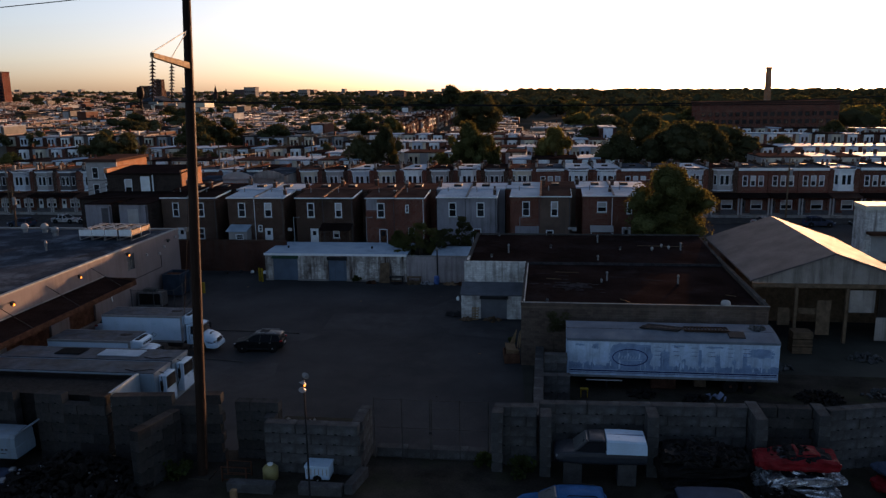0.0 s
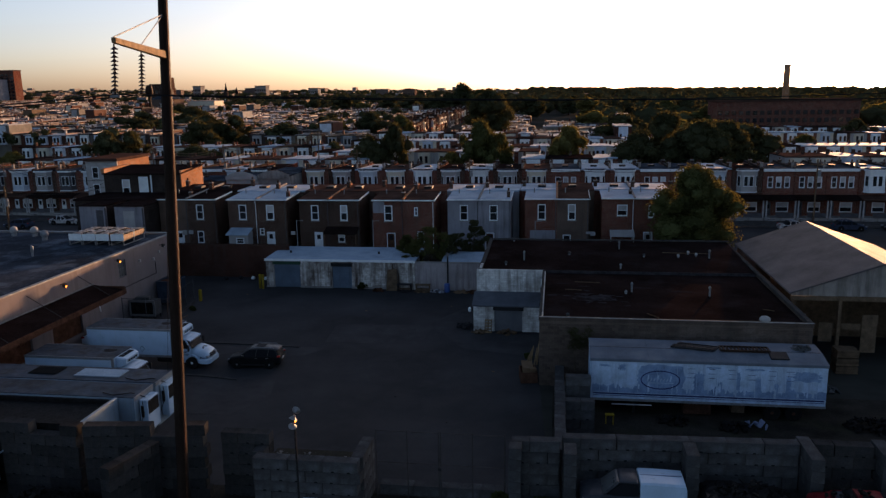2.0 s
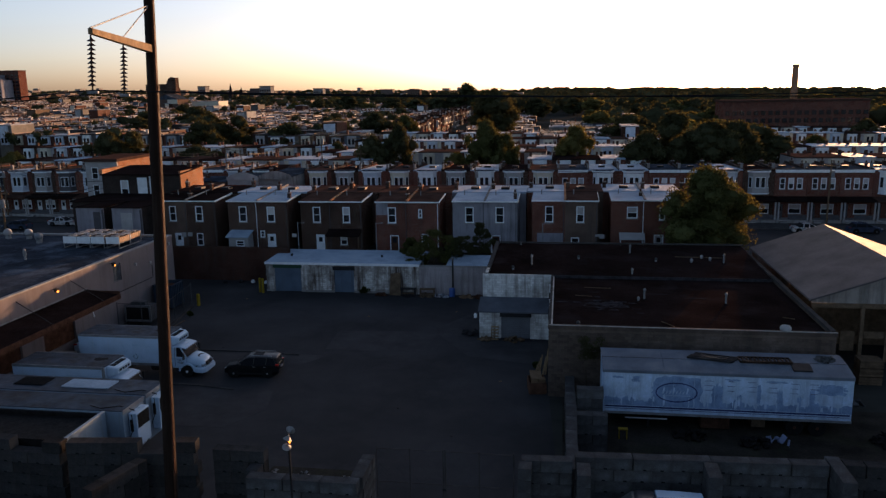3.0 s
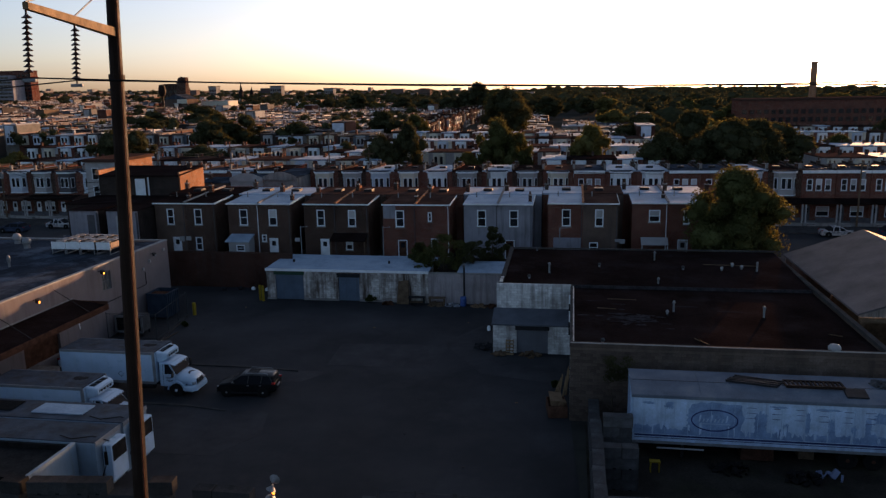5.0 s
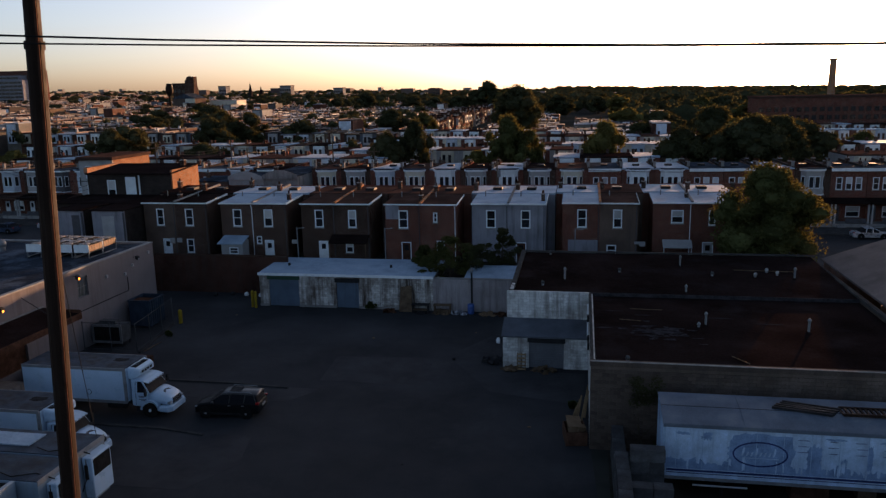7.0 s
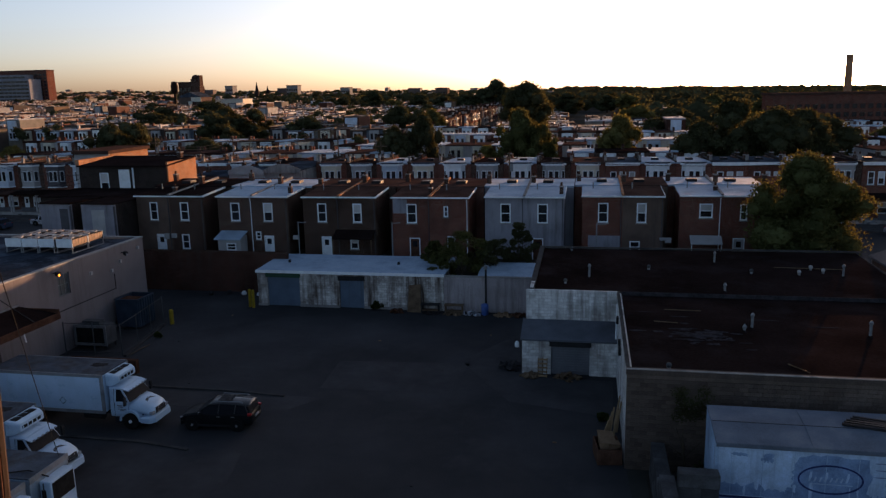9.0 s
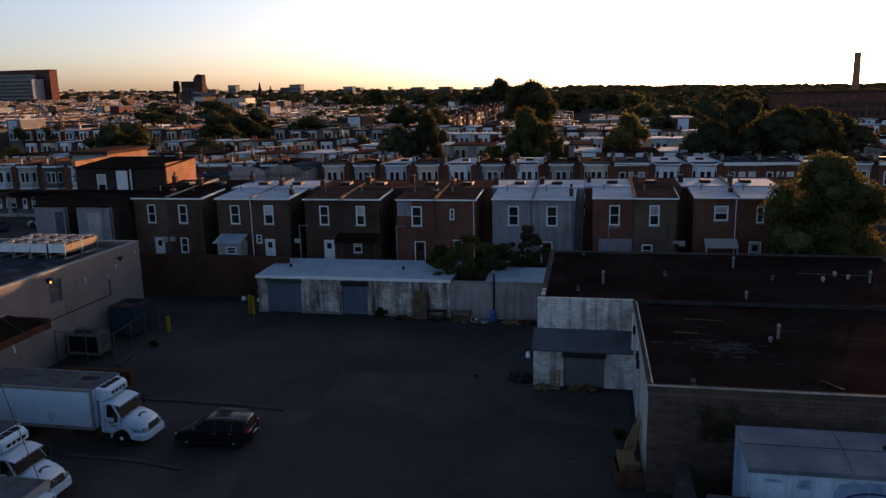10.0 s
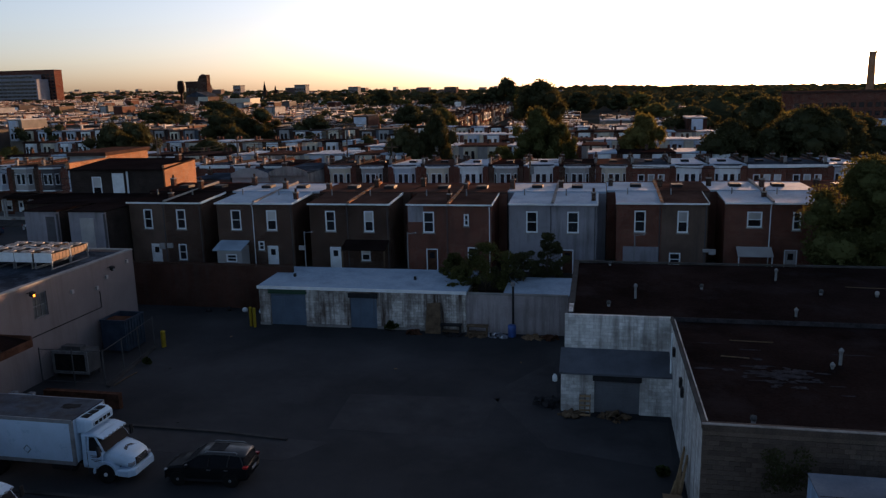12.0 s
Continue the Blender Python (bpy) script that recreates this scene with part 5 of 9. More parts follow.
    part("front_grille", box(B(), 2.2, 2.29, -0.4, 0.4, 0.5, 0.62), M["dark_metal"], t, bevel=0.02)
    t.scale = (0.93, 0.95, 0.96)
    return t


sport_utility(-24.2, 56.53, 184)
car("parked_car", "white car parked beside the warehouse dock", (-39.9, 61.1, 0.026), 90, M["white_metal"], 4.3, 1.72, 1.42, "sedan", group="cars by the warehouse")

# ---- old trailer beside the workshop ----
TX0, TX1, TY0, TY1 = 1.2, 15.68, 49.97, 52.85
TB, TT, TRZ, TBK = 1.08, 3.82, 4.12, 4.2      # underside, front edge, ridge and rear edge of the roof
tr = thing("semi_trailer", "old semi-trailer with peeling white and blue paint", "trailer")
part("side_panel", box(B(), TX0, TX1, TY0, TY0 + 0.06, TB, TT), M["trailer_pale"], tr, "pale side panel streaked with run-off")
part("side_panel", box(B(), TX0, TX1, TY1 - 0.06, TY1, TB, TBK - 0.06), M["trailer_side"], tr)
for x0 in (TX0, TX1 - 0.06):
    part("end_panel", prism(B(), [(TY0 + 0.06, TB), (TY1 - 0.06, TB), (TY1 - 0.06, TBK - 0.1), (51.4, TRZ - 0.02), (TY0 + 0.06, TT)], 'x', x0, x0 + 0.06), M["trailer_base"], tr, "worn blue end panel")
part("deck", box(B(), TX0 + 0.06, TX1 - 0.06, TY0 + 0.06, TY1 - 0.06, TB + 0.05, TB + 0.2), M["wood"], tr)
for x0, x1 in ((TX0 - 0.03, 4.9), (4.9, TX1 + 0.03)):
    for ya, za, yb, zb in ((TY0 - 0.04, TT, 51.4, TRZ), (51.4, TRZ, TY1 + 0.04, TBK)):
        part("roof_sheet", hexa(B(), [(x0, ya, za), (x1, ya, za), (x1, yb, zb), (x0, yb, zb), (x0, ya, za + 0.05), (x1, ya, za + 0.05), (x1, yb, zb + 0.05), (x0, yb, zb + 0.05)]), M["trailer_roof"], tr, "dull aluminium roof sheet")
part("roof_seam", wire([(4.9, TY0, TT + 0.07), (4.9, 51.4, TRZ + 0.07), (4.9, TY1, TBK + 0.07)], 0.02, 6), M["trailer_roof"], tr)
part("ridge_seam", wire([(TX0, 51.4, TRZ + 0.045), (TX1, 51.4, TRZ + 0.045)], 0.02, 5), M["dark_metal"], tr)
part("top_rail", box(B(), TX0 - 0.02, TX1 + 0.02, TY0 - 0.06, TY0 - 0.004, TT - 0.13, TT + 0.03), M["trailer_roof"], tr, "dull grey top rail")
part("bottom_rail", box(B(), TX0 - 0.02, TX1 + 0.02, TY0 - 0.06, TY0 - 0.004, TB - 0.06, TB + 0.08), M["galv"], tr)
part("corner_post", box(B(), TX0 - 0.03, TX0 + 0.1, TY0 - 0.05, TY0 + 0.1, TB, TT), M["trailer_base"], tr)
part("stripe", box(B(), TX0 + 0.2, TX1 - 0.1, TY0 - 0.018, TY0 - 0.002, TB + 0.36, TB + 0.46), M["blue_paint"], tr, "faded navy stripe")
part("stripe", box(B(), TX0 + 0.2, TX1 - 0.1, TY0 - 0.018, TY0 - 0.002, TB + 0.26, TB + 0.29), M["blue_paint"], tr)
# the blue ground coat shows below an uneven edge, behind the oval emblem and in worn fields
rgt = random.Random(33)
edge, xx = [], TX0 + 0.14
while xx < TX1:
    drip = rgt.random()
    edge += [(xx, TB + 0.8 + 0.3 * drip), (xx + rgt.uniform(0.04, 0.1), TB + 0.8 + 0.3 * drip + rgt.uniform(-0.12, 0.12))]
    xx += rgt.uniform(0.1, 0.34)
part("bare_patch", prism(B(), [(TX1, TB + 0.5), (TX1, TB + 0.95)] + edge[::-1] + [(TX0 + 0.14, TB + 0.5)], 'y', TY0 - 0.006, TY0 - 0.002), M["trailer_blue"], tr, "bare blue lower band where pale paint has worn away")
FIELDS = [(5.65, 2.62, 3.1, 1.95, 0.12), (14.45, 3.05, 1.9, 0.8, 0.35), (2.1, 3.4, 0.8, 0.2, 0.5), (3.2, 3.3, 0.6, 0.45, 0.5), (8.0, 2.5, 0.7, 1.4, 0.3), (9.3, 2.1, 0.35, 0.9, 0.4), (10.4, 2.55, 0.3, 1.5, 0.4), (11.6, 2.4, 0.4, 1.2, 0.4), (12.7, 2.2, 0.3, 0.9, 0.4), (13.4, 2.5, 0.35, 1.3, 0.4), (8.9, 3.45, 1.1, 0.14, 0.5), (11.4, 3.42, 1.5, 0.14, 0.5)]
for i, (cx, cz, w_, h_, ro) in enumerate(FIELDS):
    part("bare_patch", ragged(cx, cz, w_, h_, TY0 - 0.007 - 0.0002 * i, TY0 - 0.0021 - 0.0001 * i, 90 + i, 40, ro), M["trailer_blue"], tr, "bare blue patch where the pale paint has peeled")
for i in range(26):
    cx = rgt.uniform(TX0 + 0.3, TX1 - 0.3)
    part("paint_run", ragged(cx, TB + rgt.uniform(0.7, 1.1), rgt.uniform(0.06, 0.2), rgt.uniform(0.4, 0.9), TY0 - 0.0105 - 0.0002 * i, TY0 - 0.0065, 200 + i, 14, 0.5), M["trailer_pale"], tr, "pale run of old paint")
for i, cx in enumerate((7.5, 8.8, 10.0, 11.2, 12.4, 13.5)):
    for k in range(3):
        part("letter_ghost", ragged(cx, 2.75 + k * 0.3, 0.62, 0.06, TY0 - 0.0166 - 0.0002 * k, TY0 - 0.0085, 140 + i * 3 + k, 14, 0.5), M["faded_blue"], tr, "dark ghost of removed lettering")
ov = B()
N_ = 40
oc_, ow, oh = (5.62, 2.52), 1.24, 0.64
vi = [ov.verts.new((oc_[0] + (ow - 0.07) * math.cos(2 * math.pi * i / N_), TY0 - 0.024, oc_[1] + (oh - 0.07) * math.sin(2 * math.pi * i / N_))) for i in range(N_)]
vo = [ov.verts.new((oc_[0] + ow * math.cos(2 * math.pi * i / N_), TY0 - 0.024, oc_[1] + oh * math.sin(2 * math.pi * i / N_))) for i in range(N_)]
for i in range(N_):
    ov.faces.new((vi[i], vi[(i + 1) % N_], vo[(i + 1) % N_], vo[i]))
ext = bmesh.ops.extrude_face_region(ov, geom=list(ov.faces))
for v in [e for e in ext["geom"] if isinstance(e, bmesh.types.BMVert)]:
    v.co.y += 0.014
part("emblem_ring", ov, M["blue_paint"], tr, "dark blue oval ring")
for k in range(8):
    x_ = 4.78 + k * 0.2
    part("emblem_bar", hexa(B(), [(x_, TY0 - 0.016, 2.42), (x_ + 0.07, TY0 - 0.016, 2.42), (x_ + 0.07, TY0 - 0.0115, 2.42), (x_, TY0 - 0.0115, 2.42), (x_ + 0.07, TY0 - 0.016, 2.62 + (0.22 if k in (0, 3, 7) else 0)), (x_ + 0.14, TY0 - 0.016, 2.62 + (0.22 if k in (0, 3, 7) else 0)), (x_ + 0.14, TY0 - 0.0115, 2.62), (x_ + 0.07, TY0 - 0.0115, 2.62)]), M["trailer_pale"], tr, "plain pale bar of a faded emblem")
part("emblem_bar", box(B(), 4.85, 6.45, TY0 - 0.016, TY0 - 0.0115, 2.3, 2.335), M["trailer_pale"], tr)
for x in np.arange(TX0 + 0.6, TX1, 1.21):
    part("side_post", box(B(), x, x + 0.02, TY0 - 0.0155, TY0 - 0.001, TB, TT - 0.13), M["trailer_base"], tr)
for ax in (12.6, 13.9):
    for sy in (TY0 + 0.35, TY1 - 0.35):
        wheel(tr, ax, sy, 0.52, 0.4, "rust")
for sy in (TY0 + 0.5, TY1 - 0.5):
    part("landing_leg", box(B(), 4.0, 4.15, sy - 0.07, sy + 0.07, 0, TB), M["dark_metal"], tr)
part("underride_box", box(B(), 7.2, 8.9, TY0 + 0.4, TY0 + 1.3, 0.12, TB), M["rust"], tr)
part("underride_box", box(B(), 10.2, 11.0, TY0 + 0.5, TY0 + 1.2, 0.3, TB), M["wood"], tr)
# scrap lying on the trailer's roof


def scrap_frame(x0, x1, y0, y1, z, n, label):
    t = thing("roof_ladder", label, "ladder")
    for y in (y0, y1):
        part("rail", box(B(), x0, x1, y - 0.05, y + 0.05, z, z + 0.14), M["steel_rust"], t)
    for i in range(n):
        xx = x0 + (x1 - x0) * i / (n - 1)
        part("rung", box(B(), xx - 0.05, xx + 0.05, y0, y1, z + 0.03, z + 0.11), M["steel_rust"], t)
    return t


bb = thing("rusty_beams", "bundle of rusty beams on the trailer roof", "scrap metal")
for k in range(6):
    y_ = 51.0 + k * 0.13
    part("beam", hexa(B(), [(6.4 + 0.12 * k, y_ + 0.55, 4.19), (9.0 + 0.1 * k, y_, 4.15), (9.0 + 0.1 * k, y_ + 0.1, 4.15), (6.4 + 0.12 * k, y_ + 0.65, 4.19), (6.4 + 0.12 * k, y_ + 0.55, 4.3 + 0.03 * (k % 3)), (9.0 + 0.1 * k, y_, 4.26 + 0.04 * (k % 2)), (9.0 + 0.1 * k, y_ + 0.1, 4.26 + 0.04 * (k % 2)), (6.4 + 0.12 * k, y_ + 0.65, 4.3 + 0.03 * (k % 3))]), M["dark_metal"], bb)
scrap_frame(9.5, 12.5, 51.15, 51.95, 4.16, 14, "rusty ladder frame lying on the trailer roof")
solo("rusty_plate", hexa(B(), [(12.4, 50.4, 3.95), (13.5, 50.4, 3.95), (13.5, 51.2, 4.13), (12.4, 51.2, 4.13), (12.4, 50.4, 4.05), (13.5, 50.4, 4.05), (13.5, 51.2, 4.23), (12.4, 51.2, 4.23)]), M["dark_metal"], "rusty plate lying on the trailer roof", "scrap metal", bevel=0.02)

solo("wire_coil", clump(14.6, 51.9, 4.2, 0.5, 30, 2, (0.05, 0.3)), M["unit_grey"], "tangle of pale scrap on the trailer roof", "scrap metal", kind="stuff")

# ---- open shed with a gabled roof ----
sd = thing("gabled_shed", "open timber shed with grey gabled roof", "shed")
SX0, SXM, SX1, SY0, SY1, SE, SR = 16.75, 23.05, 29.4, 62.0, 80.5, 5.35, 7.6
part("roof_slope", hexa(B(), [(SX0 - 0.2, SY0 - 0.3, SE - 0.08), (SXM, SY0 - 0.3, SR), (SXM, SY1, SR), (SX0 - 0.2, SY1, SE - 0.08), (SX0 - 0.2, SY0 - 0.3, SE + 0.06), (SXM, SY0 - 0.3, SR + 0.14), (SXM, SY1, SR + 0.14), (SX0 - 0.2, SY1, SE + 0.06)]), M["roof_shed"], sd)
part("roof_slope", hexa(B(), [(SXM, SY0 - 0.3, SR), (SX1 + 0.2, SY0 - 0.3, SE - 0.08), (SX1 + 0.2, SY1, SE - 0.08), (SXM, SY1, SR), (SXM, SY0 - 0.3, SR + 0.14), (SX1 + 0.2, SY0 - 0.3, SE + 0.06), (SX1 + 0.2, SY1, SE + 0.06), (SXM, SY1, SR + 0.14)]), M["roof_shed"], sd)
part("gable", prism(B(), [(SX0, SE - 0.25), (SX1, SE - 0.25), (SX1, SE), (SXM, SR), (SX0, SE)], 'y', SY0, SY0 + 0.08), M["corrugated"], sd, "pale corrugated gable")
for i in range(42):
    x = SX0 + 0.2 + i * 0.3
    zt = SE + (SR - SE) * (1 - abs(x - SXM) / (SXM - SX0))
    if zt - 0.05 > SE - 0.2:
        part("rib", box(B(), x, x + 0.07, SY0 - 0.03, SY0 - 0.002, SE - 0.25, zt - 0.05), M["corrugated"], sd)
part("rear_wall", box(B(), SX0, SX1, SY1 - 0.3, SY1 - 0.1, 0, SE), M["corrugated"], sd)
part("side_wall", box(B(), SX1 - 0.1, SX1, SY0 + 0.1, SY1 - 0.3, 0, SE), M["corrugated"], sd)
part("beam", box(B(), SX0, SX1, SY0 - 0.02, SY0 + 0.22, SE - 0.62, SE - 0.26), M["wood"], sd)
for x in (SX0 + 0.1, 20.2, 24.2, 28.6):
    part("post", box(B(), x, x + 0.25, SY0, SY0 + 0.25, 0, SE - 0.62), M["wood"], sd)
for x0, x1, z0, z1 in ((17.1, 18.0, 0.2, 3.6), (19.0, 20.0, 1.4, 2.9), (22.1, 23.2, 0.6, 3.6), (24.6, 26.6, 2.6, 4.5), (20.6, 22.0, 2.4, 2.9), (26.8, 28.4, 0.2, 2.2)):
    part("panel", box(B(), x0, x1, SY0 + 0.3, SY0 + 0.34, z0, z1), M["corrugated" if x0 > 24 or x0 < 18 else "wood"], sd, "loose sheet leaning in the shed")
part("inner_wall", box(B(), SX0 + 0.1, SX1 - 0.15, 68, 68.2, 0, SE - 0.4), M["wood"], sd, "dark boarded inner wall")
eb = thing("concrete_building", "pale block building with a dark band", "building")
part("wall", box(B(), 37.7, 55, 94, 97.5, 0, 6.3), M["white_wall"], eb)
part("fascia", box(B(), 37.6, 55.1, 93.9, 97.6, 6.3, 6.8), M["cream"], eb)
part("door", box(B(), 38.6, 41.6, 93.94, 93.998, 0.1, 3.2), M["pale_grey"], eb)
part("canopy", box(B(), 37.9, 44.0, 92.6, 93.93, 3.4, 3.7), M["rust"], eb)

# ---- steel power pole with its arm and lines ----
PB, PT = Vector((-19.62, 35.2, 0)), Vector((-18.05, 35.2, 31.0))
pp = thing("power_pole", "tall brown weathering-steel power pole with a side arm", "power pole")


def on_pole(z):
    return PB.lerp(PT, z / 31.0)


part("shaft", cyl(B(), on_pole(0), on_pole(21.2), 0.3, 0.25, 12), M["steel_rust"], pp)
part("shaft", cyl(B(), on_pole(20.8), on_pole(31), 0.235, 0.19, 12), M["steel_rust"], pp)
part("collar", cyl(B(), on_pole(21.0), on_pole(21.24), 0.29, 0.285, 12), M["steel_rust"], pp)
part("ladder_rail", wire([on_pole(0.5) + Vector((0.30, -0.2, 0)), on_pole(30) + Vector((0.19, -0.14, 0))], 0.045, 6), M["rust"], pp, "slim conduit running up the pole")
part("base_plate", box(B(), PB.x - 0.6, PB.x + 0.6, PB.y - 0.6, PB.y + 0.6, 0, 0.1), M["dirt"], pp)


def pole_arm(z, tip):
    p0 = on_pole(z)
    tip = Vector(tip)
    d = (tip - p0).normalized()
    side = d.cross(Vector((0, 0, 1))).normalized()
    a = hexa(B(), [p0 - side * 0.13 - Vector((0, 0, 0.16)), p0 + side * 0.13 - Vector((0, 0, 0.16)), tip + side * 0.08 - Vector((0, 0, 0.1)), tip - side * 0.08 - Vector((0, 0, 0.1)),
                   p0 - side * 0.13 + Vector((0, 0, 0.16)), p0 + side * 0.13 + Vector((0, 0, 0.16)), tip + side * 0.08 + Vector((0, 0, 0.1)), tip - side * 0.08 + Vector((0, 0, 0.1))])
    arm = part("arm", a, M["plank"], pp, "pale timber-coloured steel arm", bevel=0.02)
    for k in (1.0, 0.52):
        q = p0.lerp(tip, k)
        part("stay_rod", wire([q + Vector((0, 0, 0.1)), on_pole(z + 1.75)], 0.025, 6), M["galv"], arm)
        top = q - Vector((0, 0, 0.12))
        s = part("insulator_string", cyl(B(), top, top + Vector((-0.14, 0, -1.84)), 0.03, n=6), M["dark_metal"], arm)
        for i in range(11):
            c_ = top + Vector((-0.014 * i, 0, -0.2 - i * 0.145))
            part("insulator_disc", lathe(B(), tuple(c_), [(0.035, 0.09), (0.06, 0.06), (0.135, 0.01), (0.13, -0.01), (0.05, 0.0)], 12), M["insulator"], s)
        part("clamp", box(B(), top.x - 0.34, top.x + 0.06, top.y - 0.05, top.y + 0.05, top.z - 1.92, top.z - 1.82), M["galv"], s, bevel=0.02)
    return arm


pole_arm(22.7, (-17.0, 28.7, 22.95))
pole_arm(27.7, (-17.0, 28.7, 27.95))
for tx, ty, run, rise, drop in ((-17.0, 28.7, 34.3, 12.4, 4.72), (-17.75, 31.95, 12.8, 3.5, 2.05)):
    for zt in (21.03 if ty < 30 else 21.0, 25.98):
        for x1, z1, dr in ((110, zt + rise, drop), (-140, zt - 0.5, 2.2)):
            solo("power_line", wire(sag((tx - 0.14, ty, zt), (x1, ty + (run if x1 > 0 else -6), z1), dr, 24), 0.022, 5), M["cable"], "thin black overhead power line", "power line", group="power lines")
solo("guy_wire", wire(sag((-18.7, 34.9, 18.0), (-27.0, 47.6, 0.1), 0.3, 8), 0.014, 4), M["cable"], "thin slanting guy wire", "guy wire")

# ---- lamp post in the scrapyard ----
lp = thing("lamp_post", "dark lamp post with two tilted floodlights, one glinting", "lamp post", (-12.3, 32.0, 0.012))
part("shaft", cyl(B(), (0, 0, 0), (0, 0, 7.3), 0.06, 0.045, 10), M["dark_metal"], lp)
for z, s, rot in ((7.5, 0.3, 100), (7.13, 0.02, -15), (6.78, -0.08, 20)):
    hd = part("floodlight", lathe(B(), (0, 0, 0), [(0.04, 0.16), (0.06, 0.09), (0.16, 0.0), (0.19, -0.03), (0.17, -0.035), (0.02, 0.03)], 16), M["galv"], lp, "round galvanised floodlight", at=(s * 0.5, -0.12, z))
    hd.rotation_euler = (radians(rot), radians(20), 0)
    part("bracket", wire([(0, 0, z - 0.25), (s * 0.5, -0.1, z)], 0.02), M["dark_metal"], lp)
# emissive bead added for the glint on the middle floodlight
part("bulb", lathe(B(), (0.12, -0.2, 7.05), [(0.02, -0.07), (0.055, 0), (0.02, 0.07)], 8), M["lamp_warm"], lp, "small glowing bead standing in for a glint")

# ---- cast concrete block walls ----
BL, BH, BD = 1.8, 0.6, 0.62
_blk = {}


def block_mesh(length, dark=False):
    k = round(length, 2)
    if (k, dark) not in _blk:
        bm = box(B(), 0, k - 0.014, -BD / 2, BD / 2, 0, BH - 0.008)
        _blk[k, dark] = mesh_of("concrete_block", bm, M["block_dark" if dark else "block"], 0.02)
    return _blk[k, dark]


def block_wall(p, q, rows, label, gaps=(), seed=0, z0=0.0):
    """A wall of large cast blocks from p to q, in running bond, each block a part."""
    rg = random.Random(seed)
    p, q = Vector((*p, 0)), Vector((*q, 0))
    L = (q - p).length
    ang = math.atan2(q.y - p.y, q.x - p.x)
    t = thing("block_wall", label, "wall", (p.x, p.y, z0), math.degrees(ang), group="cast block walls")
    for r in range(rows):
        x = 0.0
        first = True
        while x < L - 0.25:
            ln = BL / 2 if (first and r % 2) else BL
            ln = min(ln, L - x)
            first = False
            if (r, int(x // BL)) not in gaps:
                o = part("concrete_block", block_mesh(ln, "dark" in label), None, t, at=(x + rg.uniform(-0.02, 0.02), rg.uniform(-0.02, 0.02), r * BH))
                o.rotation_euler = (0, 0, rg.uniform(-0.006, 0.006))
                if BL - 0.1 < ln:
                    for sx in (0.45, 1.25):
                        part("lifting_slot", slot_mesh, None, o, at=(sx, -BD / 2 - 0.004, 0.0))
            x += ln
    return t


slot_mesh = mesh_of("lifting_slot", box(B(), 0, 0.16, 0, 0.02, 0.0, 0.07), M["rubber"])
# gate enclosure on one side
block_wall((-16.1, 36.3), (-10.55, 36.3), 5, "pale stacked cast concrete block wall beside the gate", seed=1)
block_wall((-10.85, 36.65), (-10.85, 39.0), 5, "end wall of stacked concrete blocks by the gate", seed=2)
block_wall((-16.1, 36.65), (-16.1, 37.4), 5, "short return wall of stacked concrete blocks", seed=3)
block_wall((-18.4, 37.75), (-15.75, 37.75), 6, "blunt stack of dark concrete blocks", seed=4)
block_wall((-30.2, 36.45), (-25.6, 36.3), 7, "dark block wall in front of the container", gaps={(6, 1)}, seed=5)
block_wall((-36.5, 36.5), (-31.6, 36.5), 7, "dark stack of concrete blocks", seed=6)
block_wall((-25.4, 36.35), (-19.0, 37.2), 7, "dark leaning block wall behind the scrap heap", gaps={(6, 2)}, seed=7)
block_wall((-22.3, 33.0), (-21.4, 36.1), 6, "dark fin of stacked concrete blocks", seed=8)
solo("kerb_block", box(B(), -17.5, -14.9, 33.5, 34.1, 0, 0.55), M["block"], "low concrete barrier block", "concrete barrier", bevel=0.04, group="low barriers")
solo("kerb_block", box(B(), -13.5, -11.1, 33.6, 34.2, 0, 0.55), M["block"], "low concrete barrier block", "concrete barrier", bevel=0.04, group="low barriers")
solo("kerb_block", prism(B(), [(-11.05, 33.9), (-10.55, 33.9), (-10.15, 36.0), (-10.65, 36.0)], 'z', 0, 0.6), M["block"], "low concrete barrier block", "concrete barrier", bevel=0.04, group="low barriers")
# right of the gate
block_wall((-3.2, 38.35), (-0.8, 38.5), 6, "stacked concrete block wall by the gate post", seed=11)
block_wall((-3.0, 37.2), (-3.0, 38.0), 6, "square gate pier of stacked concrete blocks", seed=12)
block_wall((-0.65, 39.0), (10.9, 39.5), 6, "long wall of stacked concrete blocks behind the wrecks", seed=13)
block_wall((-0.3, 36.9), (-0.3, 38.2), 6, "fin of stacked concrete blocks", seed=14)
block_wall((5.55, 37.4), (5.55, 38.9), 6, "fin of stacked concrete blocks", seed=15)
block_wall((11.3, 37.6), (11.3, 40.2), 6, "fin of stacked concrete blocks", seed=16)
block_wall((11.65, 39.6), (14.5, 39.6), 6, "dark stacked concrete block wall", seed=17)
block_wall((14.8, 38.4), (14.8, 40.2), 6, "fin of stacked concrete blocks", seed=18)
block_wall((15.2, 39.4), (24.0, 41.9), 6, "long angled wall of stacked concrete blocks", seed=19)
block_wall((-0.75, 39.8), (-0.75, 54.0), 4, "low block wall between asphalt and trailer", gaps={(3, 5), (3, 6), (3, 7)}, seed=20)
block_wall((-0.4, 49.0), (1.2, 49.0), 5, "short return of stacked concrete blocks", seed=21)
block_wall((-0.4, 46.6), (1.35, 46.6), 4, "low cross wall of a concrete block bay", seed=23)
block_wall((-10.2, 38.75), (-3.6, 38.75), 1, "row of low concrete blocks under the gate", seed=22)

# ---- chain-link gate ----
gt = thing("chain_link_gate", "tall double chain-link gate with grey pipe frame", "gate")
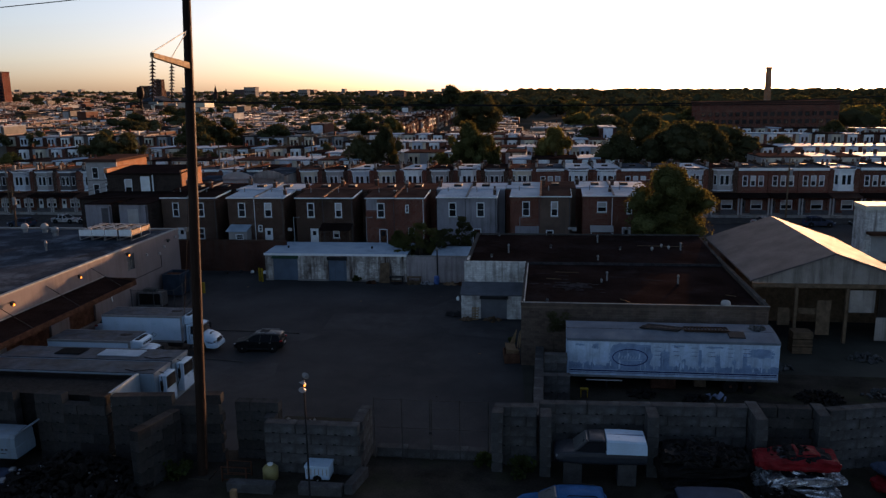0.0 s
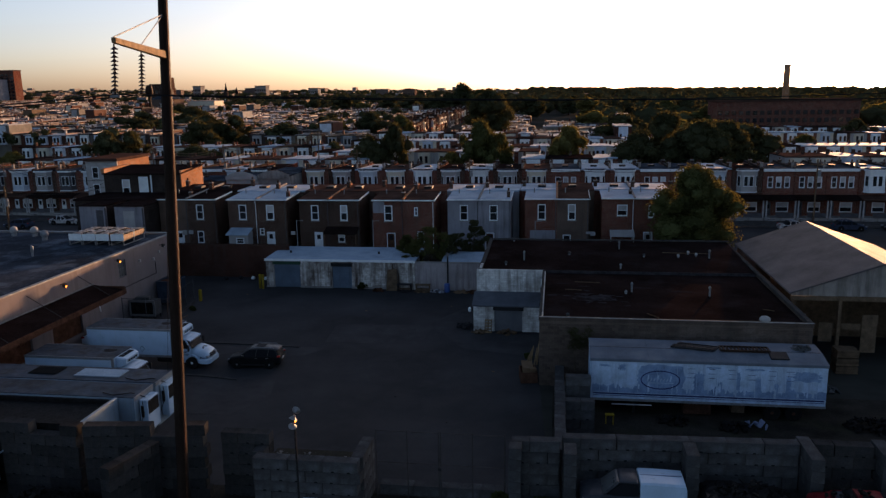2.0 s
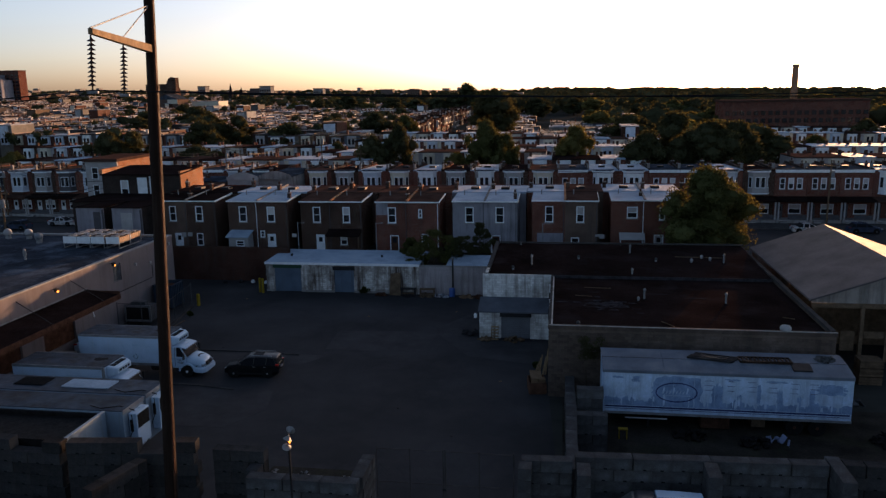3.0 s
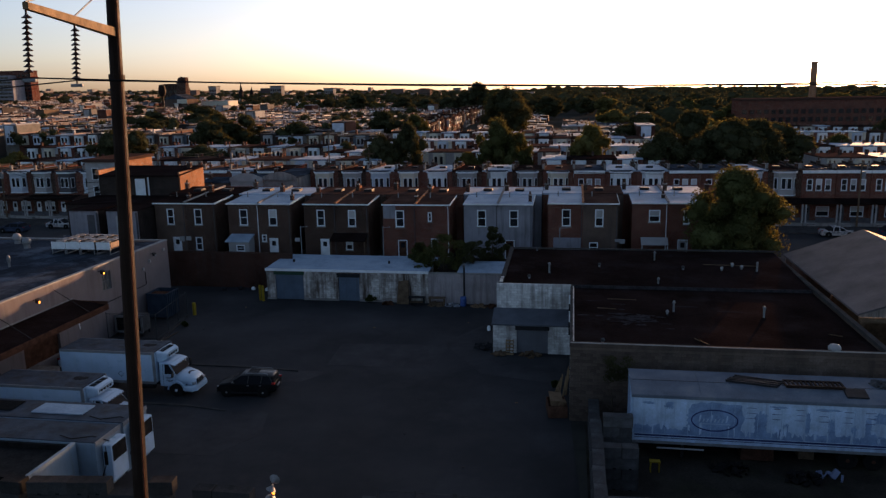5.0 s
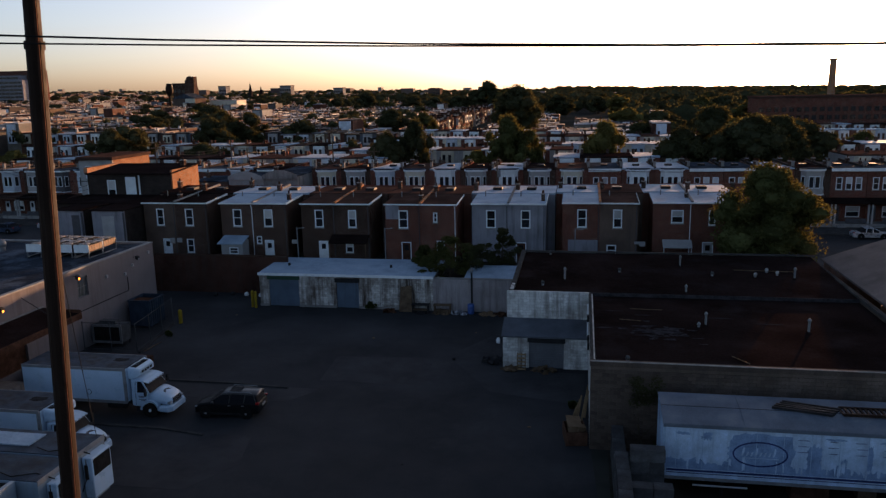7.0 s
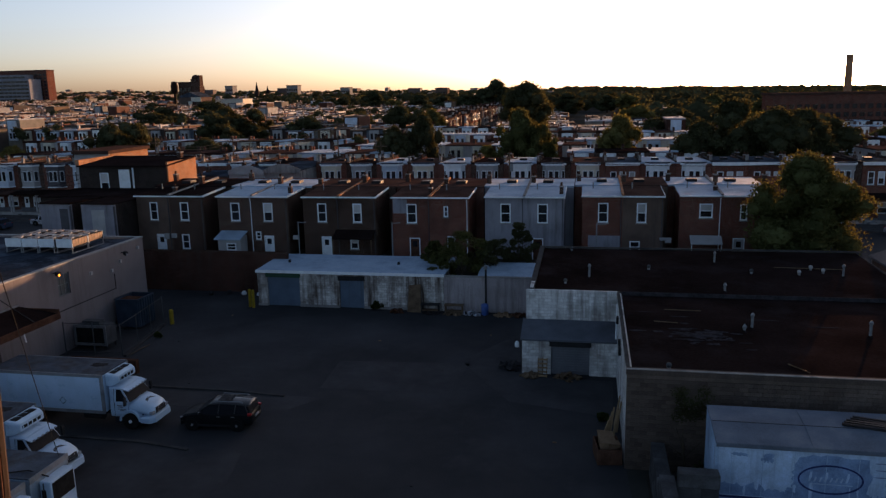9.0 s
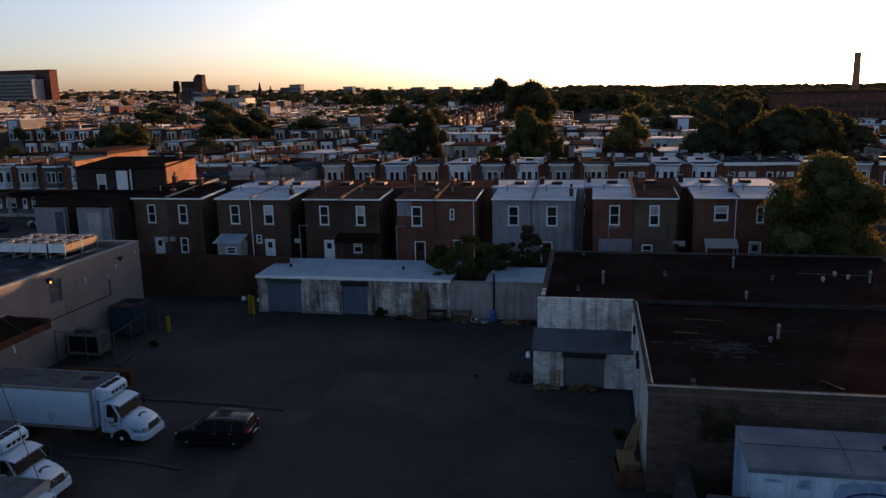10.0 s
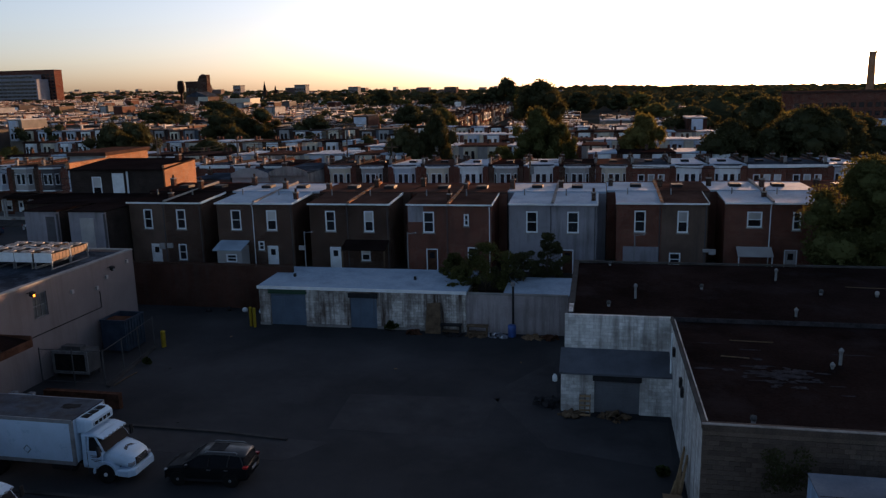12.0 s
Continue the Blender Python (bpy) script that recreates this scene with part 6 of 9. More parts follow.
for x in (-10.25, -8.6, -6.95, -6.85, -5.2, -3.55):
    part("upright", cyl(B(), (x, 38.2, 0.05), (x, 38.2, 3.85), 0.035, n=8), M["kerb"], gt)
for z in (0.15, 2.0, 3.75):
    part("rail", wire([(-10.25, 38.2, z), (-6.95, 38.2, z)], 0.025, 6), M["kerb"], gt)
    part("rail", wire([(-6.85, 38.2, z), (-3.55, 38.2, z)], 0.025, 6), M["kerb"], gt)
mesh = B()
for s in (1, -1):
    for i in range(-16, 30):
        x = -10.25 + i * 0.23
        a0, a1 = (x, 0.15), (x + 3.6, 3.75)
        if s < 0:
            a0, a1 = (x + 3.6, 0.15), (x, 3.75)
        pts = []
        for k in (0.0, 1.0):
            pts.append((a0[0] + (a1[0] - a0[0]) * k, a0[1] + (a1[1] - a0[1]) * k))
        (xa, za), (xb, zb) = pts
        lo_, hi_ = -10.25, -3.55
        def cut(xq):
            k = (xq - xa) / (xb - xa)
            return za + (zb - za) * k
        xl, xr = sorted((xa, xb))
        l, r_ = max(xl, lo_), min(xr, hi_)
        if r_ - l > 0.05:
            cyl(mesh, (l, 38.2, cut(l)), (r_, 38.2, cut(r_)), 0.0035, n=3, caps=False)
part("chain_link", mesh, M["dark_metal"], gt, "grey wire mesh")
part("latch", box(B(), -7.0, -6.8, 38.1, 38.2, 1.7, 1.85), M["dark_metal"], gt, bevel=0.02)

# ---- row houses, seen from their backs ----
HY, HB = 90.5, 2.15      # rear wall plane, garden level


def window(parent, xc, z0, z1, w, y, frame="white_trim", blind=0.0, label=""):
    """A sash window set in an opening whose outer face is at y; it looks towards -y."""
    x0, x1 = xc - w / 2, xc + w / 2
    f = pierced(B(), x0 - 0.02, x1 + 0.02, z0 - 0.02, z1 + 0.02, y - 0.04, y + 0.1, [(x0 + 0.09, x1 - 0.09, z0 + 0.09, (z0 + z1) / 2 - 0.03), (x0 + 0.09, x1 - 0.09, (z0 + z1) / 2 + 0.03, z1 - 0.09)])
    wn_ = part("window", f, M[frame], parent, label)
    part("pane", box(B(), x0 + 0.07, x1 - 0.07, y + 0.05, y + 0.07, z0 + 0.07, (z0 + z1) / 2), M["glass"], wn_)
    part("pane", box(B(), x0 + 0.07, x1 - 0.07, y + 0.03, y + 0.05, (z0 + z1) / 2, z1 - 0.07), M["blind" if blind else "glass"], wn_)
    part("sill", box(B(), x0 - 0.1, x1 + 0.1, y - 0.12, y - 0.042, z0 - 0.12, z0 - 0.02), M["concrete"], wn_)
    return wn_


def back_door(parent, xc, z0, y, material="white_trim", label="white back door"):
    d = part("door", box(B(), xc - 0.43, xc + 0.43, y + 0.02, y + 0.08, z0, z0 + 1.98), M[material], parent, label)
    part("door_frame", pierced(B(), xc - 0.52, xc + 0.52, z0, z0 + 2.07, y - 0.03, y + 0.1, [(xc - 0.43, xc + 0.43, z0, z0 + 1.98)]), M["white_trim"], d)
    part("door_light", box(B(), xc - 0.22, xc + 0.22, y + 0.005, y + 0.019, z0 + 1.2, z0 + 1.75), M["glass"], d)
    return d


def chimney(parent, x, y, z, h=1.1, w=0.5, material="brick_brown"):
    c = part("chimney", box(B(), x - w / 2, x + w / 2, y - w * 0.6, y + w * 0.6, z - 0.4, z + h), M[material], parent, bevel=0.02)
    part("chimney_cap", box(B(), x - w * 0.6, x + w * 0.6, y - w * 0.7, y + w * 0.7, z + h, z + h + 0.1), M["concrete"], c)
    part("flue", cyl(B(), (x, y, z + h + 0.1), (x, y, z + h + 0.42), 0.11, n=8), M["rust"], c)
    return c


def rear_house(x0, x1, mx0, mx1, wall, roof, up, low=(), doors=(), label="two-storey brown brick row house seen from its back", trim="white_trim", top=8.1, seed=0):
    rng = random.Random(seed)
    t = thing("row_house", label, "house", group="row houses behind the yard")
    holes = [(xc - w / 2, xc + w / 2, z0, z1) for xc, w, z0, z1, *_ in (*up, *low)] + [(xc - 0.43, xc + 0.43, HB, HB + 1.98) for xc, _ in doors]
    part("rear_wall", pierced(B(), x0, x1, HB - 0.1, top, HY, HY + 0.25, holes), M[wall], t)
    part("ell_wall", box(B(), x0, x0 + 0.22, HY + 0.25, 95.5, HB - 0.1, top + 0.02), M[wall], t)
    part("ell_wall", box(B(), x1 - 0.22, x1, HY + 0.25, 95.5, HB - 0.1, top + 0.02), M[wall], t)
    part("main_wall", pierced(B(), mx0, mx1, HB - 0.1, top + 0.3, 95.5, 95.75, []), M[wall], t)
    part("main_wall", box(B(), mx0, mx0 + 0.2, 95.75, 101.0, 0, top + 0.31), M["brick_brown"], t)
    part("main_wall", box(B(), mx1 - 0.2, mx1, 95.75, 101.0, 0, top + 0.31), M["brick_brown"], t)
    part("front_wall", box(B(), mx0, mx1, 101.42, 101.65, 0, top + 0.6), M["brick_red"], t)
    # rooms behind the windows
    part("floor_slab", box(B(), x0 + 0.22, x1 - 0.22, HY + 0.25, 95.5, 4.9, 5.1), M["wood"], t)
    part("inner_wall", box(B(), x0 + 0.22, x1 - 0.22, HY + 2.2, HY + 2.3, HB, top - 0.1), M["plaster_brown"], t)
    part("ell_roof", hexa(B(), [(x0 - 0.05, HY - 0.2, top), (x1 + 0.05, HY - 0.2, top), (x1 + 0.05, 95.6, top + 0.3), (x0 - 0.05, 95.6, top + 0.3), (x0 - 0.05, HY - 0.2, top + 0.12), (x1 + 0.05, HY - 0.2, top + 0.12), (x1 + 0.05, 95.6, top + 0.42), (x0 - 0.05, 95.6, top + 0.42)]), M[roof], t)
    part("main_roof", hexa(B(), [(mx0, 95.45, top + 0.32), (mx1, 95.45, top + 0.32), (mx1, 101.4, top + 0.36), (mx0, 101.4, top + 0.36), (mx0, 95.45, top + 0.5), (mx1, 95.45, top + 0.5), (mx1, 101.4, top + 0.54), (mx0, 101.4, top + 0.54)]), M[roof], t)
    part("gutter", box(B(), x0 - 0.08, x1 + 0.08, HY - 0.32, HY - 0.204, top - 0.02, top + 0.11), M[trim], t)
    part("downpipe", wire([(x1 - 0.15, HY - 0.25, top - 0.1), (x1 - 0.15, HY - 0.08, top - 0.5), (x1 - 0.15, HY - 0.08, HB)], 0.04, 6), M["white_trim" if seed % 5 == 2 else "dark_siding"], t)
    cop = hexa(B(), [(mx0 - 0.12, HY - 0.1, top + 0.1), (mx0 + 0.12, HY - 0.1, top + 0.1), (mx0 + 0.12, 101.3, top + 0.4), (mx0 - 0.12, 101.3, top + 0.4), (mx0 - 0.12, HY - 0.1, top + 0.26), (mx0 + 0.12, HY - 0.1, top + 0.26), (mx0 + 0.12, 101.3, top + 0.82), (mx0 - 0.12, 101.3, top + 0.82)]) if mx0 == x0 else None
    if cop:
        part("edge_trim", hexa(B(), [(x1 + 0.052, HY - 0.2, top - 0.05), (x1 + 0.1, HY - 0.2, top - 0.05), (x1 + 0.1, 95.4, top + 0.25), (x1 + 0.052, 95.4, top + 0.25), (x1 + 0.052, HY - 0.2, top + 0.15), (x1 + 0.1, HY - 0.2, top + 0.15), (x1 + 0.1, 95.4, top + 0.45), (x1 + 0.052, 95.4, top + 0.45)]), M[trim], t)
        # between brown roofs the wall gets the sun's orange as its colour
        part("party_wall", cop, M["sun_brick" if roof == "roof_brown" else "concrete"], t)
    for xc, w, z0, z1, *o in (*up, *low):
        window(t, xc, z0, z1, w, HY + 0.02, blind=1.0 if o else 0.0)
    for xc, m_ in doors:
        back_door(t, xc, HB, HY + 0.02, m_, "white panelled back door" if m_ == "white_trim" else "dark back door")
    chimney(t, mx0 + 0.35, 96.4 + rng.random() * 3.6, top + 0.45, 0.5 + rng.random() * 0.4, 0.42)
    if seed % 3 == 0:
        chimney(t, x1 - 0.3, HY + 1.0 + rng.random() * 2, top + 0.15, 0.45 + rng.random() * 0.3, 0.36)
    part("skylight", box(B(), (x0 + x1) / 2 - 0.5, (x0 + x1) / 2 + 0.5, 97.5, 98.8, top + 0.45, top + 0.78), M["dark_metal"], t, bevel=0.03)
    part("vent_pipe", cyl(B(), (x0 + 1.0, 94.0, top + 0.2), (x0 + 1.0, 94.0, top + 0.9), 0.06, n=8), M["galv"], t)
    return t


UZ = (5.67, 7.5)
PAIRS = [
    (-49.9, ("plaster_brown", "roof_dark", [(-48.0, 0.85, *UZ)], [], [(-47.4, "white_trim")]), ("brick_brown", "roof_dark", [(-44.6, 0.9, *UZ)], [(-44.7, 0.8, 2.7, 4.2)], [])),
    (-40.9, ("brick_brown", "roof_silver", [(-39.05, 0.95, *UZ)], [], []), ("brick_brown", "roof_silver", [(-35.55, 0.95, *UZ, 1)], [(-36.7, 0.55, 3.8, 4.6)], [(-35.6, "white_trim")])),
    (-31.85, ("brick_brown", "roof_brown", [(-29.9, 0.9, *UZ)], [], [(-29.55, "white_trim")]), ("brick_brown", "roof_brown", [(-26.3, 0.85, *UZ, 1)], [(-26.7, 0.8, 3.0, 4.2, 1)], [])),
    (-22.75, ("brick_red", "roof_brown", [(-20.85, 0.95, *UZ)], [], [(-20.6, "rust")]), ("brick_red", "roof_brown", [(-17.5, 0.4, 6.3, 7.3)], [(-17.0, 0.8, 2.9, 4.4)], [])),
    (-13.9, ("plaster_grey", "roof_silver", [(-11.95, 0.95, *UZ)], [], []), ("plaster_grey", "roof_silver", [(-8.45, 0.95, *UZ)], [], [(-8.9, "rust")])),
    (-4.9, ("brick_red", "roof_silver", [(-2.95, 0.9, *UZ)], [], [(-2.7, "pale_blue")]), ("plaster_brown", "roof_brown", [(0.55, 0.85, *UZ, 1)], [(0.0, 0.9, 2.8, 3.9)], [])),
    (3.95, ("brick_red", "roof_silver", [(6.3, 1.15, 6.1, 7.4, 1)], [], []), ("brick_red", "roof_silver", [(9.6, 0.6, 5.9, 7.4)], [], [(9.3, "pale_grey")])),
    (12.95, ("brick_brown", "roof_brown", [(14.9, 0.95, *UZ)], [], []), None),
]
SET_BACK = (0, 0, 0, 0, 0.7, 1.6, 2.2, 2.4)      # the row steps back from the yard pair by pair
HOUSE_LABELS = {"plaster_brown": "two-storey row house with brown rendered back wall", "brick_brown": "two-storey dark brown brick row house seen from its back",
                "brick_red": "two-storey red brick row house seen from its back", "plaster_grey": "two-storey row house with lavender grey rendered back"}
for k, (X, a, b) in enumerate(PAIRS):
    for s, h in enumerate((a, b)):
        if h is None:
            continue
        x0 = X + 3.72 * s
        mx0, mx1 = (x0 - 0.78, x0 + 3.72) if s == 0 else (x0, x0 + 4.5)
        rear_house(x0, x0 + 3.72, mx0, mx1, h[0], h[1], h[2], h[3], h[4], HOUSE_LABELS[h[0]], seed=k * 2 + s, top=8.1).location = (SET_BACK[k] * 0.1, SET_BACK[k], 0)

# lean-tos, awnings and odds and ends at the backs
lt = thing("lean_to", "small grey lean-to with a pale blue roof behind a house", "shed", (-39.1, HY, HB))
part("wall", pierced(B(), -1.1, 1.3, 0, 2.0, -1.9, -1.75, [(-0.2, 0.8, 0.9, 1.6)]), M["pale_grey"], lt)
part("wall", box(B(), 1.15, 1.3, -1.75, -0.36, 0, 2.2), M["pale_grey"], lt)
part("wall", box(B(), -1.1, -0.95, -1.75, -0.36, 0, 2.2), M["pale_grey"], lt)
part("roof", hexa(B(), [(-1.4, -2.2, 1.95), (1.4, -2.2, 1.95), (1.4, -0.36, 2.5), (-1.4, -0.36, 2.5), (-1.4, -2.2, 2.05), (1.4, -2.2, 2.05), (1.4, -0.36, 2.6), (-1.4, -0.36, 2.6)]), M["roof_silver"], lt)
window(lt, 0.3, 0.9, 1.6, 1.0, -1.88)
aw = thing("porch_awning", "dark sloping porch roof on a rear wall", "awning", (-26.3, HY, HB))
part("roof", hexa(B(), [(-2.1, -1.9, 2.15), (1.9, -1.9, 2.15), (1.9, -0.35, 2.75), (-2.1, -0.35, 2.75), (-2.1, -1.9, 2.25), (1.9, -1.9, 2.25), (1.9, -0.35, 2.85), (-2.1, -0.35, 2.85)]), M["roof_dark"], aw)
for x in (-2.0, 1.8):
    part("post", box(B(), x - 0.05, x + 0.05, -1.85, -1.75, 0, 2.15), M["wood"], aw)
aw = thing("window_awning", "pale striped metal awning on a rear wall", "awning", (6.5, HY + 2.2, HB))
part("canopy", hexa(B(), [(-1.4, -1.5, 1.7), (1.4, -1.5, 1.7), (1.4, -0.36, 2.3), (-1.4, -0.36, 2.3), (-1.4, -1.5, 1.76), (1.4, -1.5, 1.76), (1.4, -0.36, 2.36), (-1.4, -0.36, 2.36)]), M["pale_grey"], aw)
for x in (-1.3, 1.3):
    part("post", box(B(), x - 0.04, x + 0.04, -1.45, -1.37, 0, 1.7), M["white_trim"], aw)
rng = random.Random(5)
for x in (-47.0, -46.2, -33.0, 2.4, 2.9):
    yb = HY + (1.6 if x > 0 else 0.0)
    solo("meter_box", box(B(), x, x + 0.55, yb - 0.2, yb - 0.003, 3.1 + rng.random(), 4.3), M["pale_grey"], "pale utility cabinet on a rear wall", "utility box", bevel=0.02, group="rear wall boxes")
solo("plaster_patch", box(B(), -22.7, -21.3, HY - 0.012, HY - 0.001, 6.6, 8.0), M["plaster_grey"], "bare grey plaster patch on a brick wall", "plaster patch")
solo("render_patch", box(B(), -4.15, -1.15, HY + 1.588, HY + 1.599, 2.2, 4.4), M["plaster_grey"], "bare grey render patch on a brick wall", "plaster patch")
for x, y in ((-30.9, 86.6), (-21.9, 86.9), (-3.4, 87.5)):
    up_ = thing("utility_pole", "slim grey metal pole in the back gardens", "pole", (x, y, HB))
    part("shaft", cyl(B(), (0, 0, 0), (0, 0, 4.2), 0.06, 0.05, 8), M["galv"], up_)
    part("arm", wire([(0, 0, 4.1), (0.7, 0, 4.15)], 0.03), M["galv"], up_)
    part("insulator", lathe(B(), (0.7, 0, 4.1), [(0.05, 0), (0.08, 0.06), (0.03, 0.14)], 8), M["lens"], up_)

# ---- tall end house and its neighbours on the side street ----
eh = thing("corner_house", "three-storey dark brick corner house with orange side wall", "house")
EX0, EX1, EY0, EY1, EZ = -62.2, -51.1, 98.9, 105.6, 10.3
part("rear_wall", pierced(B(), EX0, EX1, 2.0, EZ, EY0, EY0 + 0.25, [(-59.6, -58.5, 7.4, 9.6), (-57.2, -55.8, 7.5, 10.0)]), M["dark_brick"], eh)
side = pierced(B(), EY0 + 0.25, EY1, 0, EZ + 0.5, 0, 0.25, [])
for v in side.verts:
    v.co = (EX1 - v.co.y, v.co.x, v.co.z)
# evening sun on this side is painted in as orange
part("side_wall", side, M["sun_brick"], eh, "brick side wall with the low sun's orange in its colour")
part("side_wall", box(B(), EX0, EX0 + 0.25, EY0 + 0.25, EY1, 0, EZ), M["dark_brick"], eh)
part("front_wall", box(B(), EX0 + 0.25, EX1 - 0.25, EY1 - 0.25, EY1, 0, EZ + 0.4), M["brick_red"], eh)
part("roof", hexa(B(), [(EX0 - 0.1, EY0 - 0.3, EZ), (EX1 + 0.1, EY0 - 0.3, EZ), (EX1 + 0.1, EY1, EZ + 0.55), (EX0 - 0.1, EY1, EZ + 0.55), (EX0 - 0.1, EY0 - 0.3, EZ + 0.18), (EX1 + 0.1, EY0 - 0.3, EZ + 0.18), (EX1 + 0.1, EY1, EZ + 0.73), (EX0 - 0.1, EY1, EZ + 0.73)]), M["roof_dark"], eh)
window(eh, -59.05, 7.4, 9.6, 1.1, EY0 + 0.02, blind=1)
part("window", box(B(), -57.2, -55.8, EY0 + 0.02, EY0 + 0.1, 7.5, 10.0), M["white_trim"], eh, "boarded white upper window")
part("downpipe", wire([(-55.3, EY0 - 0.1, 10.2), (-55.3, EY0 - 0.1, 6.0)], 0.1, 8), M["white_trim"], eh)
part("parapet", box(B(), EX0 - 0.2, EX0 + 0.3, EY0 - 0.3, EY1, EZ + 0.2, EZ + 0.8), M["sun_brick"], eh, "sunlit brick parapet")
chimney(eh, -52.2, 104, EZ + 0.4, 0.8)
lowb = thing("rear_wing", "dark lower wing of the corner house", "house")
part("wall", box(B(), -62.2, -50.2, 92.0, 98.6, 2.0, 7.7), M["dark_brick"], lowb)
part("roof", box(B(), -62.4, -50.1, 91.8, 98.8, 7.7, 7.9), M["roof_dark"], lowb)
for x0, x1 in ((-58.4, -55.0), (-53.8, -50.15)):
    sh = thing("rear_shed", "white boarded two-storey rear extension", "house extension", group="white rear extensions")
    part("front", box(B(), x0, x1, 87.0, 87.3, 2.1, 7.75), M["plaster_grey"], sh, "white boarded front")
    part("wall", box(B(), x0 + 0.05, x1 - 0.03, 87.3, 91.7, 2.1, 7.75), M["dark_brick"], sh, "dark side wall")
    part("roof", hexa(B(), [(x0 - 0.1, 86.85, 7.76), (x1 + 0.1, 86.85, 7.76), (x1 + 0.15, 91.79, 7.77), (x0 - 0.15, 91.79, 7.77), (x0 - 0.1, 86.85, 7.85), (x1 + 0.1, 86.85, 7.85), (x1 + 0.15, 91.79, 7.88), (x0 - 0.15, 91.79, 7.88)]), M["roof_dark"], sh)
    if x0 < -55:
        part("doorway", box(B(), x0 + 2.2, x0 + 3.1, 86.96, 86.997, 4.9, 7.3), M["dark_siding"], sh, "dark upper doorway")
    else:
        part("shutter", box(B(), (x0 + x1) / 2 - 0.7, (x0 + x1) / 2 + 0.7, 86.96, 86.997, 4.2, 7.2), M["pale_grey"], sh)
    part("corner_trim", box(B(), x1 - 0.12, x1 + 0.02, 86.98, 87.1, 2.1, 7.58), M["dark_siding"], sh)

# ---- row houses across the street, seen from the front ----
FY = 128.0
FW = 4.64


def front_house(bay, wall, label, bay_kind=True, porch="white_trim", roof="roof_grey"):
    """A house at the origin, its front in the plane y = 0, its width along +x."""
    t = thing("terrace_house", label, "house", (0, -500, 0), group="terraced houses across the street")
    lo = [(0.5, 1.4, 0.5, 2.6), (2.2, 4.0, 1.1, 2.6)]
    hi = [] if bay_kind else [(0.7, 1.5, 4.9, 6.6), (1.95, 2.75, 4.9, 6.6), (3.2, 4.0, 4.9, 6.6)]
    part("front_wall", pierced(B(), 0, FW - 0.02, 0, 7.7, 0, 0.3, lo + hi), M[wall], t)
    part("side_wall", box(B(), 0, 0.2, 0.3, 13, 0, 7.7), M["brick_red"], t)
    part("side_wall", box(B(), FW - 0.22, FW - 0.02, 0.3, 13, 0, 7.7), M["brick_red"], t)
    part("back_wall", box(B(), 0.2, FW - 0.22, 12.75, 13, 0, 7.3), M["brick_brown"], t)
    part("roof", hexa(B(), [(0, 0, 7.7), (FW - 0.02, 0, 7.7), (FW - 0.02, 13.1, 7.3), (0, 13.1, 7.3), (0, 0, 7.9), (FW - 0.02, 0, 7.9), (FW - 0.02, 13.1, 7.5), (0, 13.1, 7.5)]), M[roof], t)
    # wall and coping coloured dark in place of shade from the low sun
    part("party_wall", box(B(), -0.1, 0.1, 0.2, 12.8, 7.3, 7.98), M["dark_brick"], t)
    part("wall_coping", box(B(), -0.13, 0.13, 0.15, 12.9, 7.98, 8.05), M["kerb"], t)
    if bay_kind:
        out = [(0.75, 0.0), (1.25, -0.85), (3.35, -0.85), (3.85, 0.0)]
        b = part("bay", prism(B(), out, 'z', 4.3, 7.55), M[bay], t, "projecting bay with three windows")
        part("cornice", prism(B(), [(0.55, 0.0), (1.1, -1.1), (3.5, -1.1), (4.05, 0.0)], 'z', 7.55, 7.8), M["white_trim"], b)
        part("bay_roof", prism(B(), [(0.6, 0.0), (1.15, -1.05), (3.45, -1.05), (4.0, 0.0)], 'z', 7.8, 7.95), M["roof_grey"], b)
        part("apron", prism(B(), [(0.65, 0.0), (1.2, -0.95), (3.4, -0.95), (3.95, 0.0)], 'z', 4.2, 4.35), M["white_trim"], b)
        for xc in (1.95, 2.75):
            w_ = part("window", box(B(), xc - 0.33, xc + 0.33, -0.9, -0.852, 5.15, 6.85), M["white_trim"], b)
            part("pane", box(B(), xc - 0.26, xc + 0.26, -0.915, -0.9, 5.25, 6.75), M["glass"], w_)
        for s in (-1, 1):
            a0, a1 = ((0.75, 0.0), (1.25, -0.85)) if s < 0 else ((3.85, 0.0), (3.35, -0.85))
            def lerp(k, off):
                nx, ny = (-0.86, -0.5) if s < 0 else (0.86, -0.5)
                return (a0[0] + (a1[0] - a0[0]) * k + nx * off, a0[1] + (a1[1] - a0[1]) * k + ny * off)
            q = [lerp(0.2, 0.004), lerp(0.85, 0.004), lerp(0.85, 0.05), lerp(0.2, 0.05)]
            w_ = part("window", prism(B(), q, 'z', 5.15, 6.85), M["white_trim"], b)
            q = [lerp(0.27, 0.052), lerp(0.78, 0.052), lerp(0.78, 0.065), lerp(0.27, 0.065)]
            part("pane", prism(B(), q, 'z', 5.25, 6.75), M["glass"], w_)
    else:
        for xc in (1.1, 2.35, 3.6):
            window(t, xc, 4.9, 6.6, 0.8, 0.02, blind=xc > 2)
        part("cornice", box(B(), 0, FW - 0.02, -0.35, -0.003, 7.45, 7.85), M["white_trim"], t)
    window(t, 3.1, 1.1, 2.6, 1.8, 0.02, blind=1)
    d = part("door", box(B(), 0.5, 1.4, 0.05, 0.12, 0.5, 2.6), M["white_trim" if bay != "white_trim" else "dark_siding"], t)
    part("door_light", box(B(), 0.75, 1.15, 0.02, 0.049, 1.6, 2.3), M["glass"], d)
